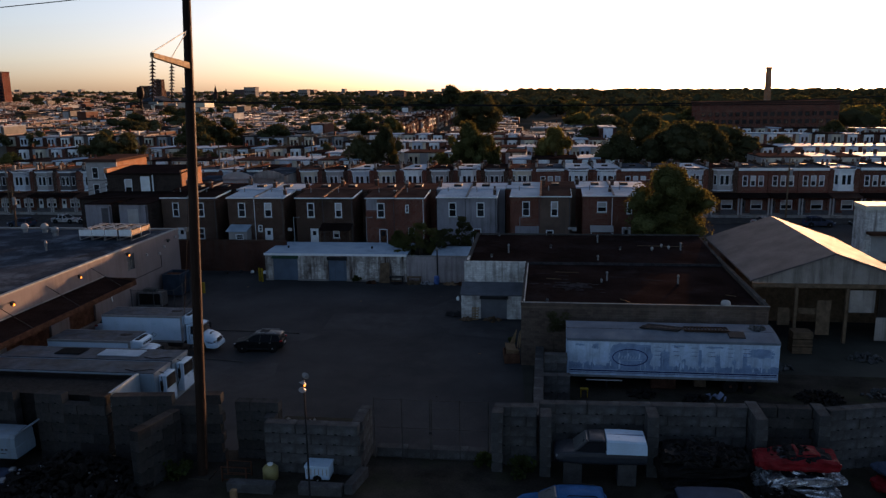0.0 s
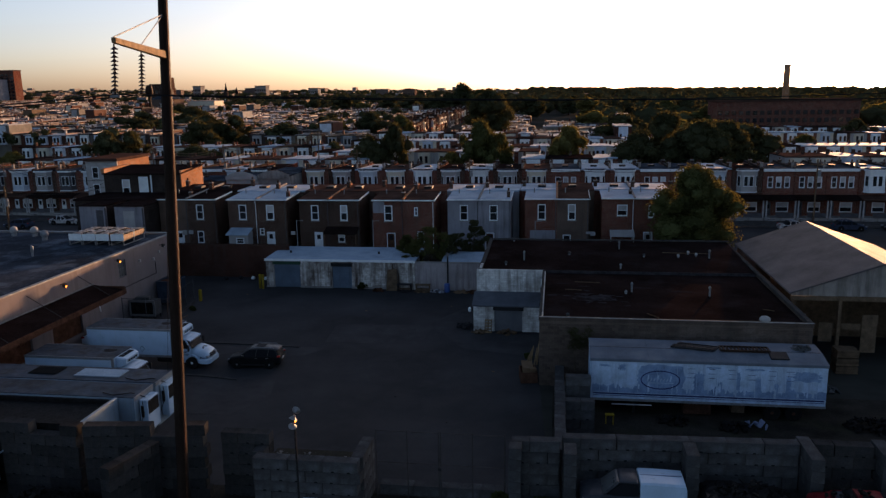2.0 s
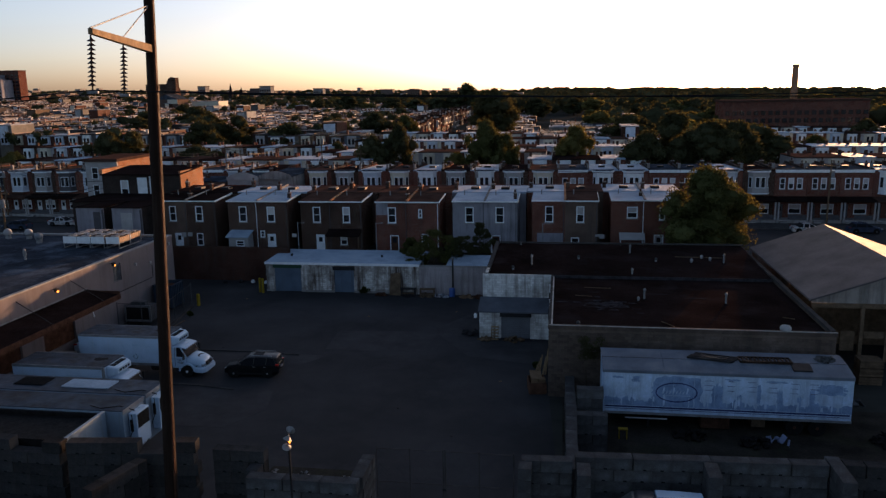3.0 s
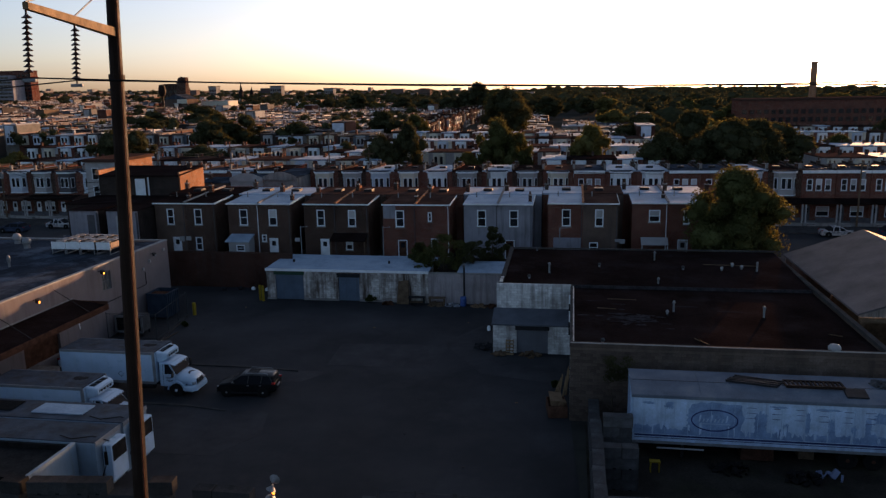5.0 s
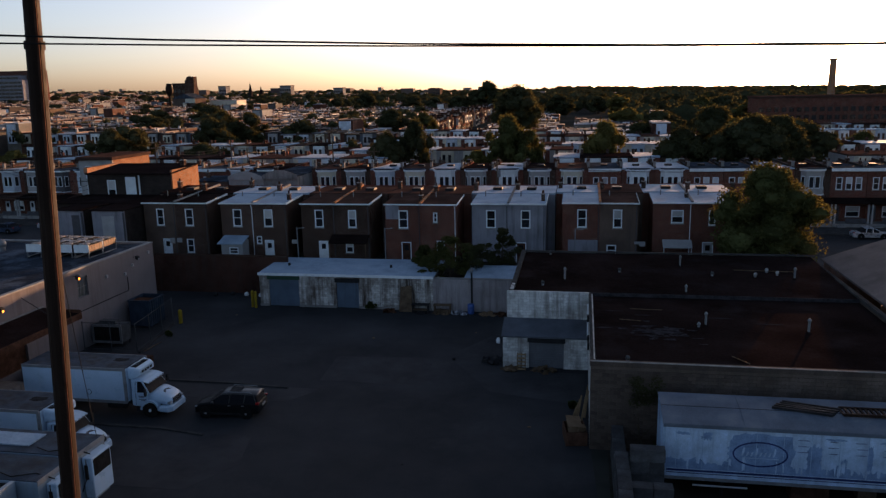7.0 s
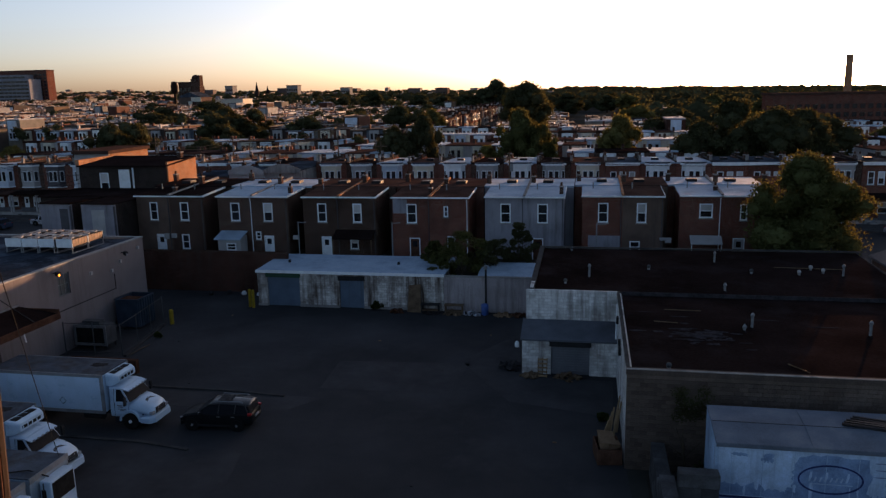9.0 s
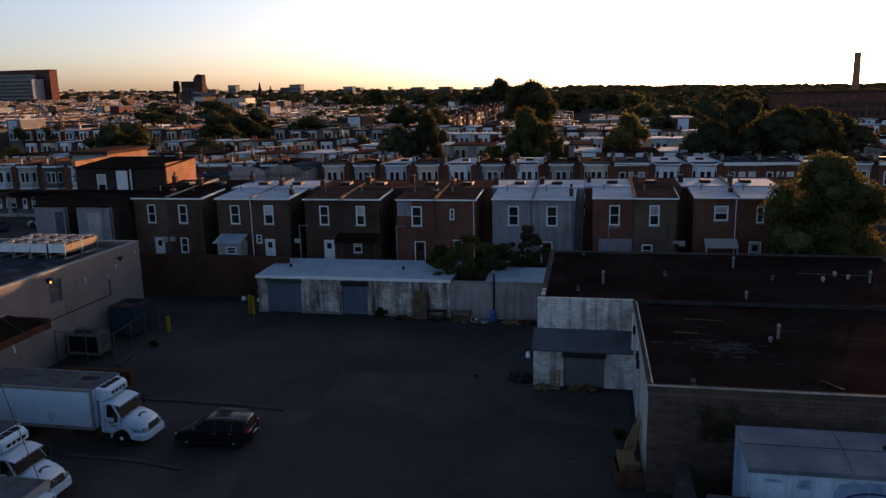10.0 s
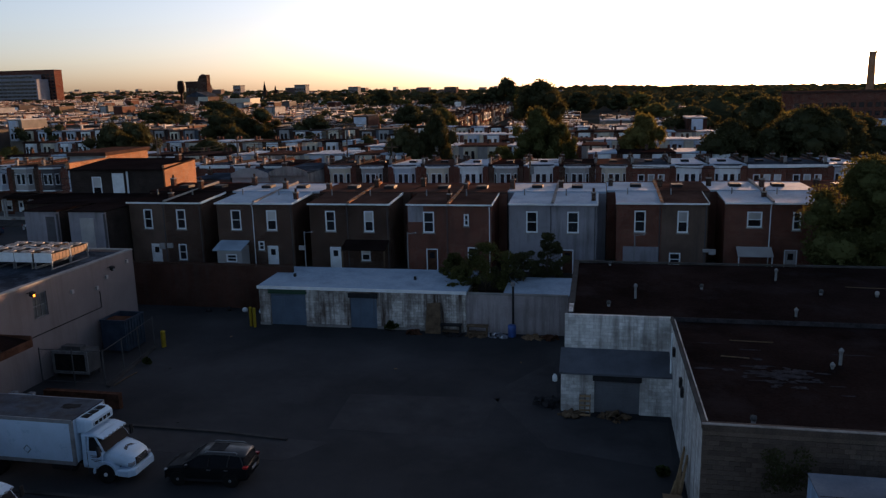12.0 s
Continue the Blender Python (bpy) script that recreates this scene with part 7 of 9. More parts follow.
    p = part("porch", box(B(), 0, FW - 0.06, -2.2, -0.004, 0, 0.5), M["concrete"], t, bevel=0.02)
    part("porch_roof", hexa(B(), [(0, -2.4, 3.2), (FW - 0.06, -2.4, 3.2), (FW - 0.06, -0.004, 3.5), (0, -0.004, 3.5), (0, -2.4, 3.45), (FW - 0.06, -2.4, 3.45), (FW - 0.06, -0.004, 3.8), (0, -0.004, 3.8)]), M[porch], p)
    for x in (0.12, FW - 0.3):
        part("porch_post", box(B(), x, x + 0.2, -2.3, -2.1, 0.5, 3.2), M["pale_grey"], p)
    part("porch_rail", box(B(), 1.6, FW - 0.4, -2.22, -2.16, 0.6, 1.25), M["dark_siding"], p)
    part("steps", box(B(), 0.4, 1.5, -3.0, -2.21, 0, 0.28), M["concrete"], p)
    chimney(t, 0.0, 9.0, 7.5, 0.9)
    chimney(t, 0.0, 1.5, 7.9, 0.75, 0.34, "concrete")
    chimney(t, 0.02, 3.6, 7.9, 0.6, 0.34, "brick_brown")
    part("roof_hatch", box(B(), 1.8, 2.8, 5, 6, 7.6, 8.0), M["dark_metal"], t)
    return t


PROTO = {
    "white": front_house("white_trim", "brick_red", "terraced house with white second-floor bay window", porch="roof_brown", roof="roof_silver"),
    "cream": front_house("cream", "brick_red", "terraced house with cream second-floor bay window", roof="roof_brown"),
    "blue": front_house("pale_blue", "brick_red", "terraced house with pale blue bay window", porch="roof_brown", roof="roof_silver"),
    "grey": front_house("pale_grey", "brick_brown", "terraced house with grey bay window", porch="roof_dark", roof="roof_dark"),
    "dark": front_house("dark_siding", "brick_red", "terraced house with charcoal bay window", porch="roof_dark"),
    "flat": front_house("white_trim", "brick_red", "flat-fronted red brick terraced house", False, "roof_dark", "roof_grey"),
}
ORDER = "cream grey blue cream white grey white grey cream flat white white flat flat blue grey flat flat flat white flat white flat flat white".split()
used = set()


def place_front(kind, x, y, rz=0.0):
    proto = PROTO[kind]
    z = ground_z(x, y)
    if kind not in used:
        used.add(kind)
        proto.matrix_world = pose(x, y, z, 0, 0, rz)
        return proto
    return copy_thing(proto, pose(x, y, z, 0, 0, rz))


for i, kind in enumerate(ORDER):
    place_front(kind, -44.0 + i * FW + max(0, i - 4) * 0.055, FY)
for i, kind in enumerate("blue grey dark blue grey dark blue grey".split()):
    place_front(kind, -113.0 + i * FW, FY)
for i, kind in enumerate("white flat blue grey".split()):
    place_front(kind, -68.0 + i * FW, FY + 1.0)
# orange-sided corner house beyond the side street
ch = thing("corner_house", "pale corner house with a sunlit sun-orange brick side", "house")
part("front_wall", pierced(B(), -82.5, -76.6, 0, 9.6, 126.0, 126.3, [(-81.4, -80.2, 6.6, 8.6), (-79, -77.8, 6.6, 8.6), (-81.4, -80.2, 3.6, 5.6), (-79, -77.8, 3.6, 5.6)]), M["pale_grey"], ch)
# the side towards the sun is coloured orange for its light
part("side_wall", box(B(), -76.9, -76.6, 126.3, 136.8, 0, 9.6), M["sun_brick"], ch)
part("side_wall", box(B(), -82.5, -82.2, 126.3, 136.8, 0, 9.6), M["brick_red"], ch)
part("back_wall", box(B(), -82.2, -76.9, 136.5, 136.8, 0, 9.6), M["brick_red"], ch)
part("roof", box(B(), -82.7, -76.3, 125.6, 137.0, 9.6, 10.1), M["roof_brown"], ch)
for xc, z0 in ((-80.8, 6.6), (-78.4, 6.6), (-80.8, 3.6), (-78.4, 3.6)):
    window(ch, xc, z0, z0 + 2, 1.2, 126.02)
# plastered flank houses beside the bays
for x0, x1, z1, m_ in ((-49.5, -44.1, 7.4, "concrete"), (-55.0, -49.6, 7.2, "pale_grey"), (-60.8, -55.2, 6.6, "plaster_brown")):
    fl = thing("rendered_house", "plain grey rendered house with low roof", "house", group="rendered houses")
    part("wall", pierced(B(), x0, x1, 0, z1, 122.0, 122.3, [(x0 + 1, x0 + 2, 4.6, 6.0), (x1 - 2.2, x1 - 1.2, 4.6, 6.0)] if z1 < 7 else []), M[m_], fl)
    part("wall", box(B(), x0, x0 + 0.3, 122.3, 135, 0, z1), M[m_], fl)
    part("wall", box(B(), x1 - 0.3, x1, 122.3, 135, 0, z1), M[m_], fl)
    part("roof", box(B(), x0 - 0.1, x1 + 0.04, 121.8, 135.2, z1, z1 + 0.2), M["roof_grey"], fl)
    if z1 > 7:
        arc = [(x0, z1 - 0.3)] + [(x0 + (x1 - x0) * k / 12, z1 + 0.25 + 0.75 * math.sin(math.pi * k / 12)) for k in range(13)] + [(x1, z1 - 0.3)]
        part("parapet", prism(B(), arc, 'y', 121.7, 121.79), M[m_], fl, "curved rendered parapet")
    if z1 < 7:
        window(fl, x0 + 1.5, 4.6, 6.0, 1.0, 122.02)
        window(fl, x1 - 1.7, 4.6, 6.0, 1.0, 122.02)
    chimney(fl, x0 + 0.5, 126, z1 + 0.1, 0.9)

# ---- trees ----


def lumps(clumps, seed, k):
    """Uneven inner masses of twigs and leaves, one to a clump, that close a crown to the light."""
    bm = B()
    bmesh.ops.create_icosphere(bm, subdivisions=1 if len(clumps) > 950 else 2, radius=1.0)
    bm.verts.ensure_lookup_table()
    base = np.array([v.co[:] for v in bm.verts])
    faces = np.array([[v.index for v in f.verts] for f in bm.faces])
    bm.free()
    rg = np.random.RandomState(seed + 500)
    out_v, out_f = [], []
    for c, r in clumps:
        wob = 0.84 + 0.3 * rg.rand(len(base), 1)
        out_f.append(faces + len(out_v) * len(base))
        out_v.append(np.array(c) + base * wob * r * k * np.array([1, 1, 0.74]))
    return np.concatenate(out_v), np.concatenate(out_f)


def leaves_mesh(name, clumps, per, size, seed, material, flat=0.6, core=0.0):
    """Many small leaf blades scattered through the shells of clumps (centre, radius)."""
    rg = np.random.RandomState(seed)
    cs = np.repeat(np.array([c for c, r in clumps], float), per, axis=0)
    rs = np.repeat(np.array([r for c, r in clumps], float), per)
    n = len(cs)
    d = rg.normal(size=(n, 3))
    d /= np.linalg.norm(d, axis=1)[:, None]
    rad = rs * (0.45 + 0.62 * rg.rand(n) ** 0.6)
    p = cs + d * rad[:, None] * np.array([1, 1, 0.8])
    u = rg.normal(size=(n, 3)) + d * 0.3
    u /= np.linalg.norm(u, axis=1)[:, None]
    w = np.cross(u, rg.normal(size=(n, 3)))
    w /= np.linalg.norm(w, axis=1)[:, None]
    s = size * (0.6 + 0.8 * rg.rand(n))[:, None]
    v = np.empty((n, 4, 3))
    v[:, 0] = p - u * s
    v[:, 1] = p + w * s * flat
    v[:, 2] = p + u * s
    v[:, 3] = p - w * s * flat
    me = bpy.data.meshes.new(name)
    verts, faces = v.reshape(-1, 3), np.arange(n * 4).reshape(-1, 4).tolist()
    if core:
        cv, cf = lumps(clumps, seed, core)
        faces += (cf + len(verts)).tolist()
        verts = np.concatenate([verts, cv])
    me.from_pydata(verts.tolist(), [], faces)
    me.materials.append(material)
    return me


def crown_clumps(seed, r, h, z0, n):
    """Clump centres filling an uneven crown of radius r between z0 and z0 + h."""
    rg = random.Random(seed)
    out = []
    for i in range(n):
        k = rg.random()
        ring = math.sqrt(max(0.05, 1 - (2 * k - 0.85) ** 2)) * r
        a = rg.uniform(0, 2 * math.pi)
        d = ring * math.sqrt(rg.random()) * rg.uniform(0.8, 1.0)
        out.append(((d * math.cos(a), d * math.sin(a), z0 + k * h), r * rg.uniform(0.2, 0.36)))
    return out


def trunk_mesh(seed, h, r, limbs):
    rg = random.Random(seed)
    bm = B()
    mid = Vector((rg.uniform(-0.3, 0.3), rg.uniform(-0.3, 0.3), h * 0.45))
    cyl(bm, (0, 0, -0.2), mid, r, r * 0.7, 9, False)
    cyl(bm, mid, (mid.x * 1.4, mid.y * 1.4, h * 0.8), r * 0.7, r * 0.25, 8, False)
    for i in range(limbs):
        a = 2 * math.pi * i / limbs + rg.uniform(-0.4, 0.4)
        b0 = mid * rg.uniform(0.75, 1.2)
        b1 = b0 + Vector((math.cos(a) * h * 0.28, math.sin(a) * h * 0.28, h * rg.uniform(0.15, 0.32)))
        cyl(bm, b0, b1, r * 0.38, r * 0.12, 6, False)
    return mesh_of("trunk", bm, M["bark"])


TREE = []
for i, (lm, n, hh) in enumerate((("leaf", 42, 7.2), ("leaf_dark", 46, 7.6), ("leaf_gold", 40, 6.8), ("leaf_dark", 50, 8.0))):
    TREE.append((trunk_mesh(40 + i, 7.5, 0.32, 6), leaves_mesh("crown", crown_clumps(i + 1, 4.6, hh - 1.0, 2.6, n + 26), 190, 0.17, i + 1, M[lm], core=0.7)))
FAR = []
for i, lm in enumerate(("leaf", "leaf_dark", "leaf_gold")):
    FAR.append((TREE[i][0], leaves_mesh("crown", crown_clumps(i + 11, 4.8, 6.6, 2.0, 58), 90, 0.24, i + 11, M[lm], core=0.78)))


def tree(x, y, h, r, k, label="", near=True, z=None, rz=0.0, group="trees among the houses"):
    tm, cm = (TREE if near else FAR)[k]
    z = ground_z(x, y) if z is None else z
    t = thing("tree", label or "round leafy green tree", "tree", (x, y, z), rz, group=group)
    s = (r / 5.4, r / 5.4, h / 10.2)
    for nm, me in (("trunk", tm), ("crown", cm)):
        o = part(nm, me, None, t)
        o.scale = s
    return t


bt_ = thing("tree", "large round yellow-green tree beside the row houses", "tree", (13.8, 87.6, 2.15))
part("trunk", trunk_mesh(77, 6.5, 0.42, 7), None, bt_)
part("crown", leaves_mesh("crown", crown_clumps(78, 4.75, 8.6, 0.8, 130), 300, 0.13, 78, M["leaf"], core=0.62), None, bt_, "dense yellow-green crown")
for x, y, h, r, s in ((-14.8, 83.2, 4.4, 2.9, 1), (-12.2, 83.8, 3.4, 2.4, 2), (-17.6, 85.4, 2.4, 1.7, 3), (-10.2, 86.2, 3.9, 1.9, 4), (-16.6, 82.6, 2.6, 1.8, 5)):
    b_ = thing("shrub_tree", "dark overgrown shrub behind the garages", "shrub", (x, y, 2.15 if y > 84.6 else 0.02), group="overgrown shrubs")
    z_ = 0.0 if y > 84.6 else 2.0
    part("stem", trunk_mesh(60 + s, h + z_, 0.1, 6), None, b_)
    cl_ = [(c, q * 0.62) for c, q in crown_clumps(60 + s, r, h, 0.3 + z_ * 0.75, 40)]
    part("foliage", leaves_mesh("foliage", cl_, 210, 0.075, 60 + s, M["leaf" if s % 2 else "leaf_dark"]), None, b_, "loose straggling foliage")
for x, y, z, r, s in ((-21.6, 79.8, 0.02, 0.6, 1), (2.0, 53.9, 0.02, 1.0, 3), (-1.6, 36.8, 0.02, 0.8, 5), (-3.7, 37.6, 0.02, 0.6, 6), (-36.3, 70.4, 0.02, 0.3, 7), (-20.8, 34.6, 0.02, 0.9, 8), (-3.1, 60.0, 0.02, 0.35, 9)):
    cl = [((random.Random(s * 9 + i).uniform(-r, r) * 0.7, random.Random(s * 5 + i).uniform(-r, r) * 0.4, random.Random(s * 3 + i).uniform(0.15, r * 1.3)), r * 0.4) for i in range(9)]
    solo("weed_bush", leaves_mesh("weed_bush", cl, 60, 0.1, s, M["grass"]), None, "scruffy green weeds growing at a wall", "weeds", at=(x, y, z), group="weeds")

vs = thing("wall_shrub", "dark bush growing up against the block wall", "shrub", (0.6, 53.55, 0.012))
part("stem", trunk_mesh(91, 3.6, 0.07, 4), None, vs)
part("foliage", leaves_mesh("foliage", [((random.Random(i).uniform(-0.75, 0.75), random.Random(i + 50).uniform(-0.3, 0.35), 3.2 + random.Random(i + 90).uniform(0, 1.35)), 0.3) for i in range(22)], 80, 0.055, 92, M["leaf_dark"]), None, vs)
for x, y, h, r, k in ((-16.9, 162, 15.3, 5.6, 0), (-12.6, 164, 12.3, 3.6, 0), (-39.8, 158, 12.2, 4.4, 1), (-34.6, 161, 14.4, 4.0, 1), (1.3, 166, 14.4, 4.8, 2), (-26, 292, 20.5, 11, 1),
                      (15, 158, 12.5, 6.0, 1), (20.5, 163, 15.5, 7.4, 3), (27, 160, 14.5, 7.6, 1), (33, 168, 13.5, 7.0, 3), (-106.5, 171, 12.6, 5.4, 1), (-100.5, 172.5, 12.0, 5.0, 3), (-84.5, 171, 9.2, 6.0, 1), (-79, 170, 8.2, 4, 1), (-130, 170, 8.5, 4.0, 2), (-108, 230, 13.6, 7.0, 1), (-100, 232, 12.6, 6.0, 3), (-24, 170, 8, 3.2, 2), (-56, 188, 8.5, 4.0, 1),
                      (58, 200, 9.5, 5.0, 0), (49, 236, 9, 5, 2), (92, 262, 11, 6, 1), (-100, 215, 9, 5, 1), (-64, 262, 13, 7, 1), (-55, 268, 12, 6, 0), (-76, 258, 11, 6, 1)):
    tree(x, y, h, r, k, ("tall broad green tree above the roofs" if h > 12 else "small dark green street tree"), rz=(x * 37) % 360)
for x, h, r, k in ((-176, 12.0, 8, 0), (-161, 14.0, 8.5, 1), (-140, 18.2, 10, 1), (-130, 12.0, 8, 2), (-111, 15.3, 10, 1), (-95, 14.5, 10, 1), (-81, 15.6, 9, 1), (-71, 19.0, 10, 1), (-62, 24.8, 11, 1), (-50, 20.3, 11, 0)):
    tree(x, 500 + (x * 7) % 9, h, r, k, "large round dark tree behind the sunlit street", near=False, rz=(x * 53) % 360, group="distant trees")
rg = random.Random(21)
placed = 0
for i in range(900):
    y = 180 + 900 * rg.random() ** 1.3
    az = rg.uniform(-42, 26)
    x = y * math.tan(radians(az))
    right = az > -1.5 - 0.004 * (y - 300)
    if -70 < x < 12 and y < 480:
        continue
    if right:
        if (y < 205 and az < 8) or (x > 42 and y < 335):
            continue
        if rg.random() > 0.75:
            continue
    elif rg.random() > 0.11:
        continue
    h = rg.uniform(9, 14) if not right else rg.uniform(9, 16)
    tree(x, y, h, h * rg.uniform(0.55, 0.8), (0, 1, 1, 1, 2)[rg.randrange(5)], "distant dark green tree", near=False, rz=rg.uniform(0, 360), group="distant trees")
    placed += 1
    if placed >= 135:
        break
# woods that close the distance
wc = []
for i in range(1900):
    az = rg.uniform(-4, 30) if rg.random() < 0.72 else rg.uniform(-38, -4)
    y = rg.uniform(330, 1500) if az > -4 else rg.uniform(700, 1900)
    x = y * math.tan(radians(az))
    s = rg.uniform(4.0, 8.5)
    if x < 22 and y < 580:
        continue
    z = ground_z(x, y) + rg.uniform(3, 9) + (max(0, y - 500) * 0.006 if az > -4 else 0)
    wc.append(((x, y, z), s))
solo("far_woods", leaves_mesh("far_woods", wc, 90, 0.5, 31, M["leaf_dark"], core=0.92), None, "dark tree cover of a distant park", "woods", kind="stuff")
wc = []
for i in range(900):
    az = rg.uniform(-40, 32)
    y = rg.uniform(1700, 2600)
    x = y * math.tan(radians(az))
    park = -2 < az < 24
    wc.append(((x, y, ground_z(x, y) + (rg.uniform(3, 9) if park else rg.uniform(1, 7))), rg.uniform(8, 16) if park else rg.uniform(5, 11)))
solo("horizon_woods", leaves_mesh("horizon_woods", wc, 60, 0.9, 32, M["leaf_dark"], core=0.97), None, "low wooded skyline on the horizon", "woods", kind="stuff")

wc = []
for i in range(520):
    y = 222 + 800 * rg.random() ** 1.2
    az = rg.uniform(-44, -2)
    if i > 240:
        y, az = rg.uniform(520, 1050), rg.uniform(-24, -2)
    x = y * math.tan(radians(az))
    if -72 < x < -8 and y < 520:
        continue
    r_ = rg.uniform(1.3, 2.6) if i < 240 else rg.uniform(2.2, 4.2)
    for k in range(4):
        wc.append(((x + rg.uniform(-1, 1) * r_, y + rg.uniform(-1, 1) * r_, ground_z(x, y) + rg.uniform(4.5, 5.5 + r_ * 1.4)), r_))
solo("city_trees", leaves_mesh("city_trees", wc, 46, 0.34, 33, M["leaf_dark"], core=0.85), None, "dark street and garden trees among distant houses", "trees", kind="stuff")

# ---- the city beyond ----


def far_house(wall, roof, label):
    t = thing("distant_house", label, "house", (0, -600, 0), group="distant row houses")
    part("wall", box(B(), 0, 4.6, 0, 11, 0, 7.0), M[wall], t)
    part("roof", hexa(B(), [(-0.05, -0.2, 7.0), (4.65, -0.2, 7.0), (4.65, 11.1, 6.8), (-0.05, 11.1, 6.8), (-0.05, -0.2, 7.25), (4.65, -0.2, 7.25), (4.65, 11.1, 7.0), (-0.05, 11.1, 7.0)]), M[roof], t)
    part("bay", prism(B(), [(0.9, 0), (1.3, -0.8), (3.3, -0.8), (3.7, 0)], 'z', 3.9, 6.9), M[{"cream": "pale_blue", "pale_grey": "cream"}.get(wall, "white_trim")], t)
    for xc in (1.7, 2.9):
        part("window", box(B(), xc - 0.3, xc + 0.3, -0.83, -0.802, 4.6, 6.2), M["glass"], t)
    part("porch_roof", hexa(B(), [(0.1, -2.0, 2.9), (4.5, -2.0, 2.9), (4.5, -0.003, 3.2), (0.1, -0.003, 3.2), (0.1, -2.0, 3.1), (4.5, -2.0, 3.1), (4.5, -0.003, 3.5), (0.1, -0.003, 3.5)]), M[roof], t)
    part("chimney", box(B(), 0.1, 0.6, 6, 6.7, 6.9, 8.0), M["brick_brown"], t)
    part("chimney", box(B(), 4.1, 4.5, 9.5, 10, 6.7, 7.7), M["brick_red"], t)
    return t


FP = [far_house("brick_red", "roof_silver", "distant red brick row house with pale bay"), far_house("brick_brown", "roof_dark", "distant brown row house with white bay"),
      far_house("cream", "roof_silver", "distant cream row house with silver roof"), far_house("pale_grey", "roof_brown", "distant grey row house with brown roof")]
fresh = set()


def place_far(k, x, y, rz=0.0):
    m = pose(x, y, ground_z(x, y), 0, 0, rz)
    if k not in fresh:
        fresh.add(k)
        FP[k].matrix_world = m
        return FP[k]
    return copy_thing(FP[k], m)


rg = random.Random(8)
for y, xa, xb in ((155.0, -118, -40), (155.0, -8, 12), (157.0, 42, 84), (172.0, -56, -8), (205.0, -56, -28), (236.0, -50, -10), (186.0, -140, -58), (186.0, -26, 96), (214, -26, 52), (246, 52, 110), (282, 58, 118)):
    x = xa
    while x < xb:
        place_far(rg.randrange(4), x, y + rg.uniform(-0.1, 0.1))
        x += 4.66
# a street of houses that catches the low sun
def sunny_house(wall, bay, h, label):
    """A tall narrow row house, its front in the plane y = 0."""
    t = thing("avenue_house", label, "house", (0, -650, 0), group="sunlit row houses along an avenue")
    part("wall", box(B(), 0, 4.72, 0, 10, 0, h), M[wall], t)
    part("roof", box(B(), -0.05, 4.76, -0.1, 10.1, h, h + 0.25), M["roof_dark"], t)
    part("cornice", box(B(), 0.05, 4.66, -0.35, -0.11, h - 0.35, h + 0.3), M["brick_brown"], t)
    b = part("bay", prism(B(), [(1.0, 0), (1.45, -0.9), (3.25, -0.9), (3.7, 0)], 'z', 3.6, h - 0.7), M[bay], t)
    for x in (1.62, 2.42):
        part("pane", box(B(), x, x + 0.6, -0.94, -0.902, 4.5, 6.0), M["glass"], b)
    for x in (0.5, 2.3, 3.3):
        part("window", box(B(), x, x + 0.8, -0.04, -0.002, 0.9, 2.6), M["glass"], t)
    part("chimney", box(B(), 0.0, 0.6, 4.0, 4.9, h + 0.2, h + 1.5), M["brick_brown"], t)
    part("chimney", box(B(), 4.2, 4.7, 1.0, 1.7, h + 0.2, h + 1.1), M["concrete"], t)
    return t


AVENUE = [sunny_house("brick_red", "pale_grey", 7.2, "narrow red brick row house with grey bay in low sun"), sunny_house("plaster_brown", "cream", 7.6, "narrow brown row house with cream bay in low sun"),
          sunny_house("concrete", "brick_red", 6.8, "narrow pale row house with brick bay in low sun"), sunny_house("brick_brown", "plaster_brown", 8.2, "tall brown brick row house in low sun")]
rg = random.Random(15)
for i in range(50):
    x_, y_ = -54.4 - i * 0.06 + rg.uniform(-0.5, 0.5), 264 + i * 4.85
    if i in (13, 14, 27, 40):
        continue
    k = i if i < 4 else rg.randrange(4)
    m_ = pose(x_, y_, ground_z(x_, y_), 0, 0, 90)
    if i < 4:
        AVENUE[i].matrix_world = m_
    else:
        copy_thing(AVENUE[k], m_)


class Bulk:
    """Many plain boxes gathered into one mesh."""
    def __init__(self):
        self.v, self.f = [], []

    def box(self, x0, x1, y0, y1, z0, z1):
        n = len(self.v)
        self.v += [(x0, y0, z0), (x1, y0, z0), (x1, y1, z0), (x0, y1, z0), (x0, y0, z1), (x1, y0, z1), (x1, y1, z1), (x0, y1, z1)]
        self.f += [tuple(n + i for i in q) for q in ((3, 2, 1, 0), (4, 5, 6, 7), (0, 1, 5, 4), (1, 2, 6, 5), (2, 3, 7, 6), (3, 0, 4, 7))]

    def make(self, name, material, label, category):
        me = bpy.data.meshes.new(name)
        me.from_pydata(self.v, [], self.f)
        me.materials.append(material)
        return tagged(new(name, me), label, category, kind="stuff")


walls_c = [(0.17, 0.065, 0.045), (0.11, 0.065, 0.05), (0.22, 0.20, 0.19), (0.13, 0.06, 0.045), (0.34, 0.32, 0.29), (0.20, 0.085, 0.06), (0.48, 0.50, 0.52), (0.26, 0.17, 0.11), (0.10, 0.08, 0.075), (0.18, 0.22, 0.27)]
roofs_c = [(0.26, 0.28, 0.31), (0.04, 0.035, 0.035), (0.40, 0.43, 0.47), (0.09, 0.06, 0.05), (0.14, 0.145, 0.16), (0.05, 0.05, 0.053), (0.07, 0.05, 0.042)]
m_cw = ramp_mat("distant walls", [tuple(v * 0.45 for v in c) for c in walls_c])
m_cr = ramp_mat("distant roofs", [tuple(v * 0.68 for v in c) for c in roofs_c], 0.75)
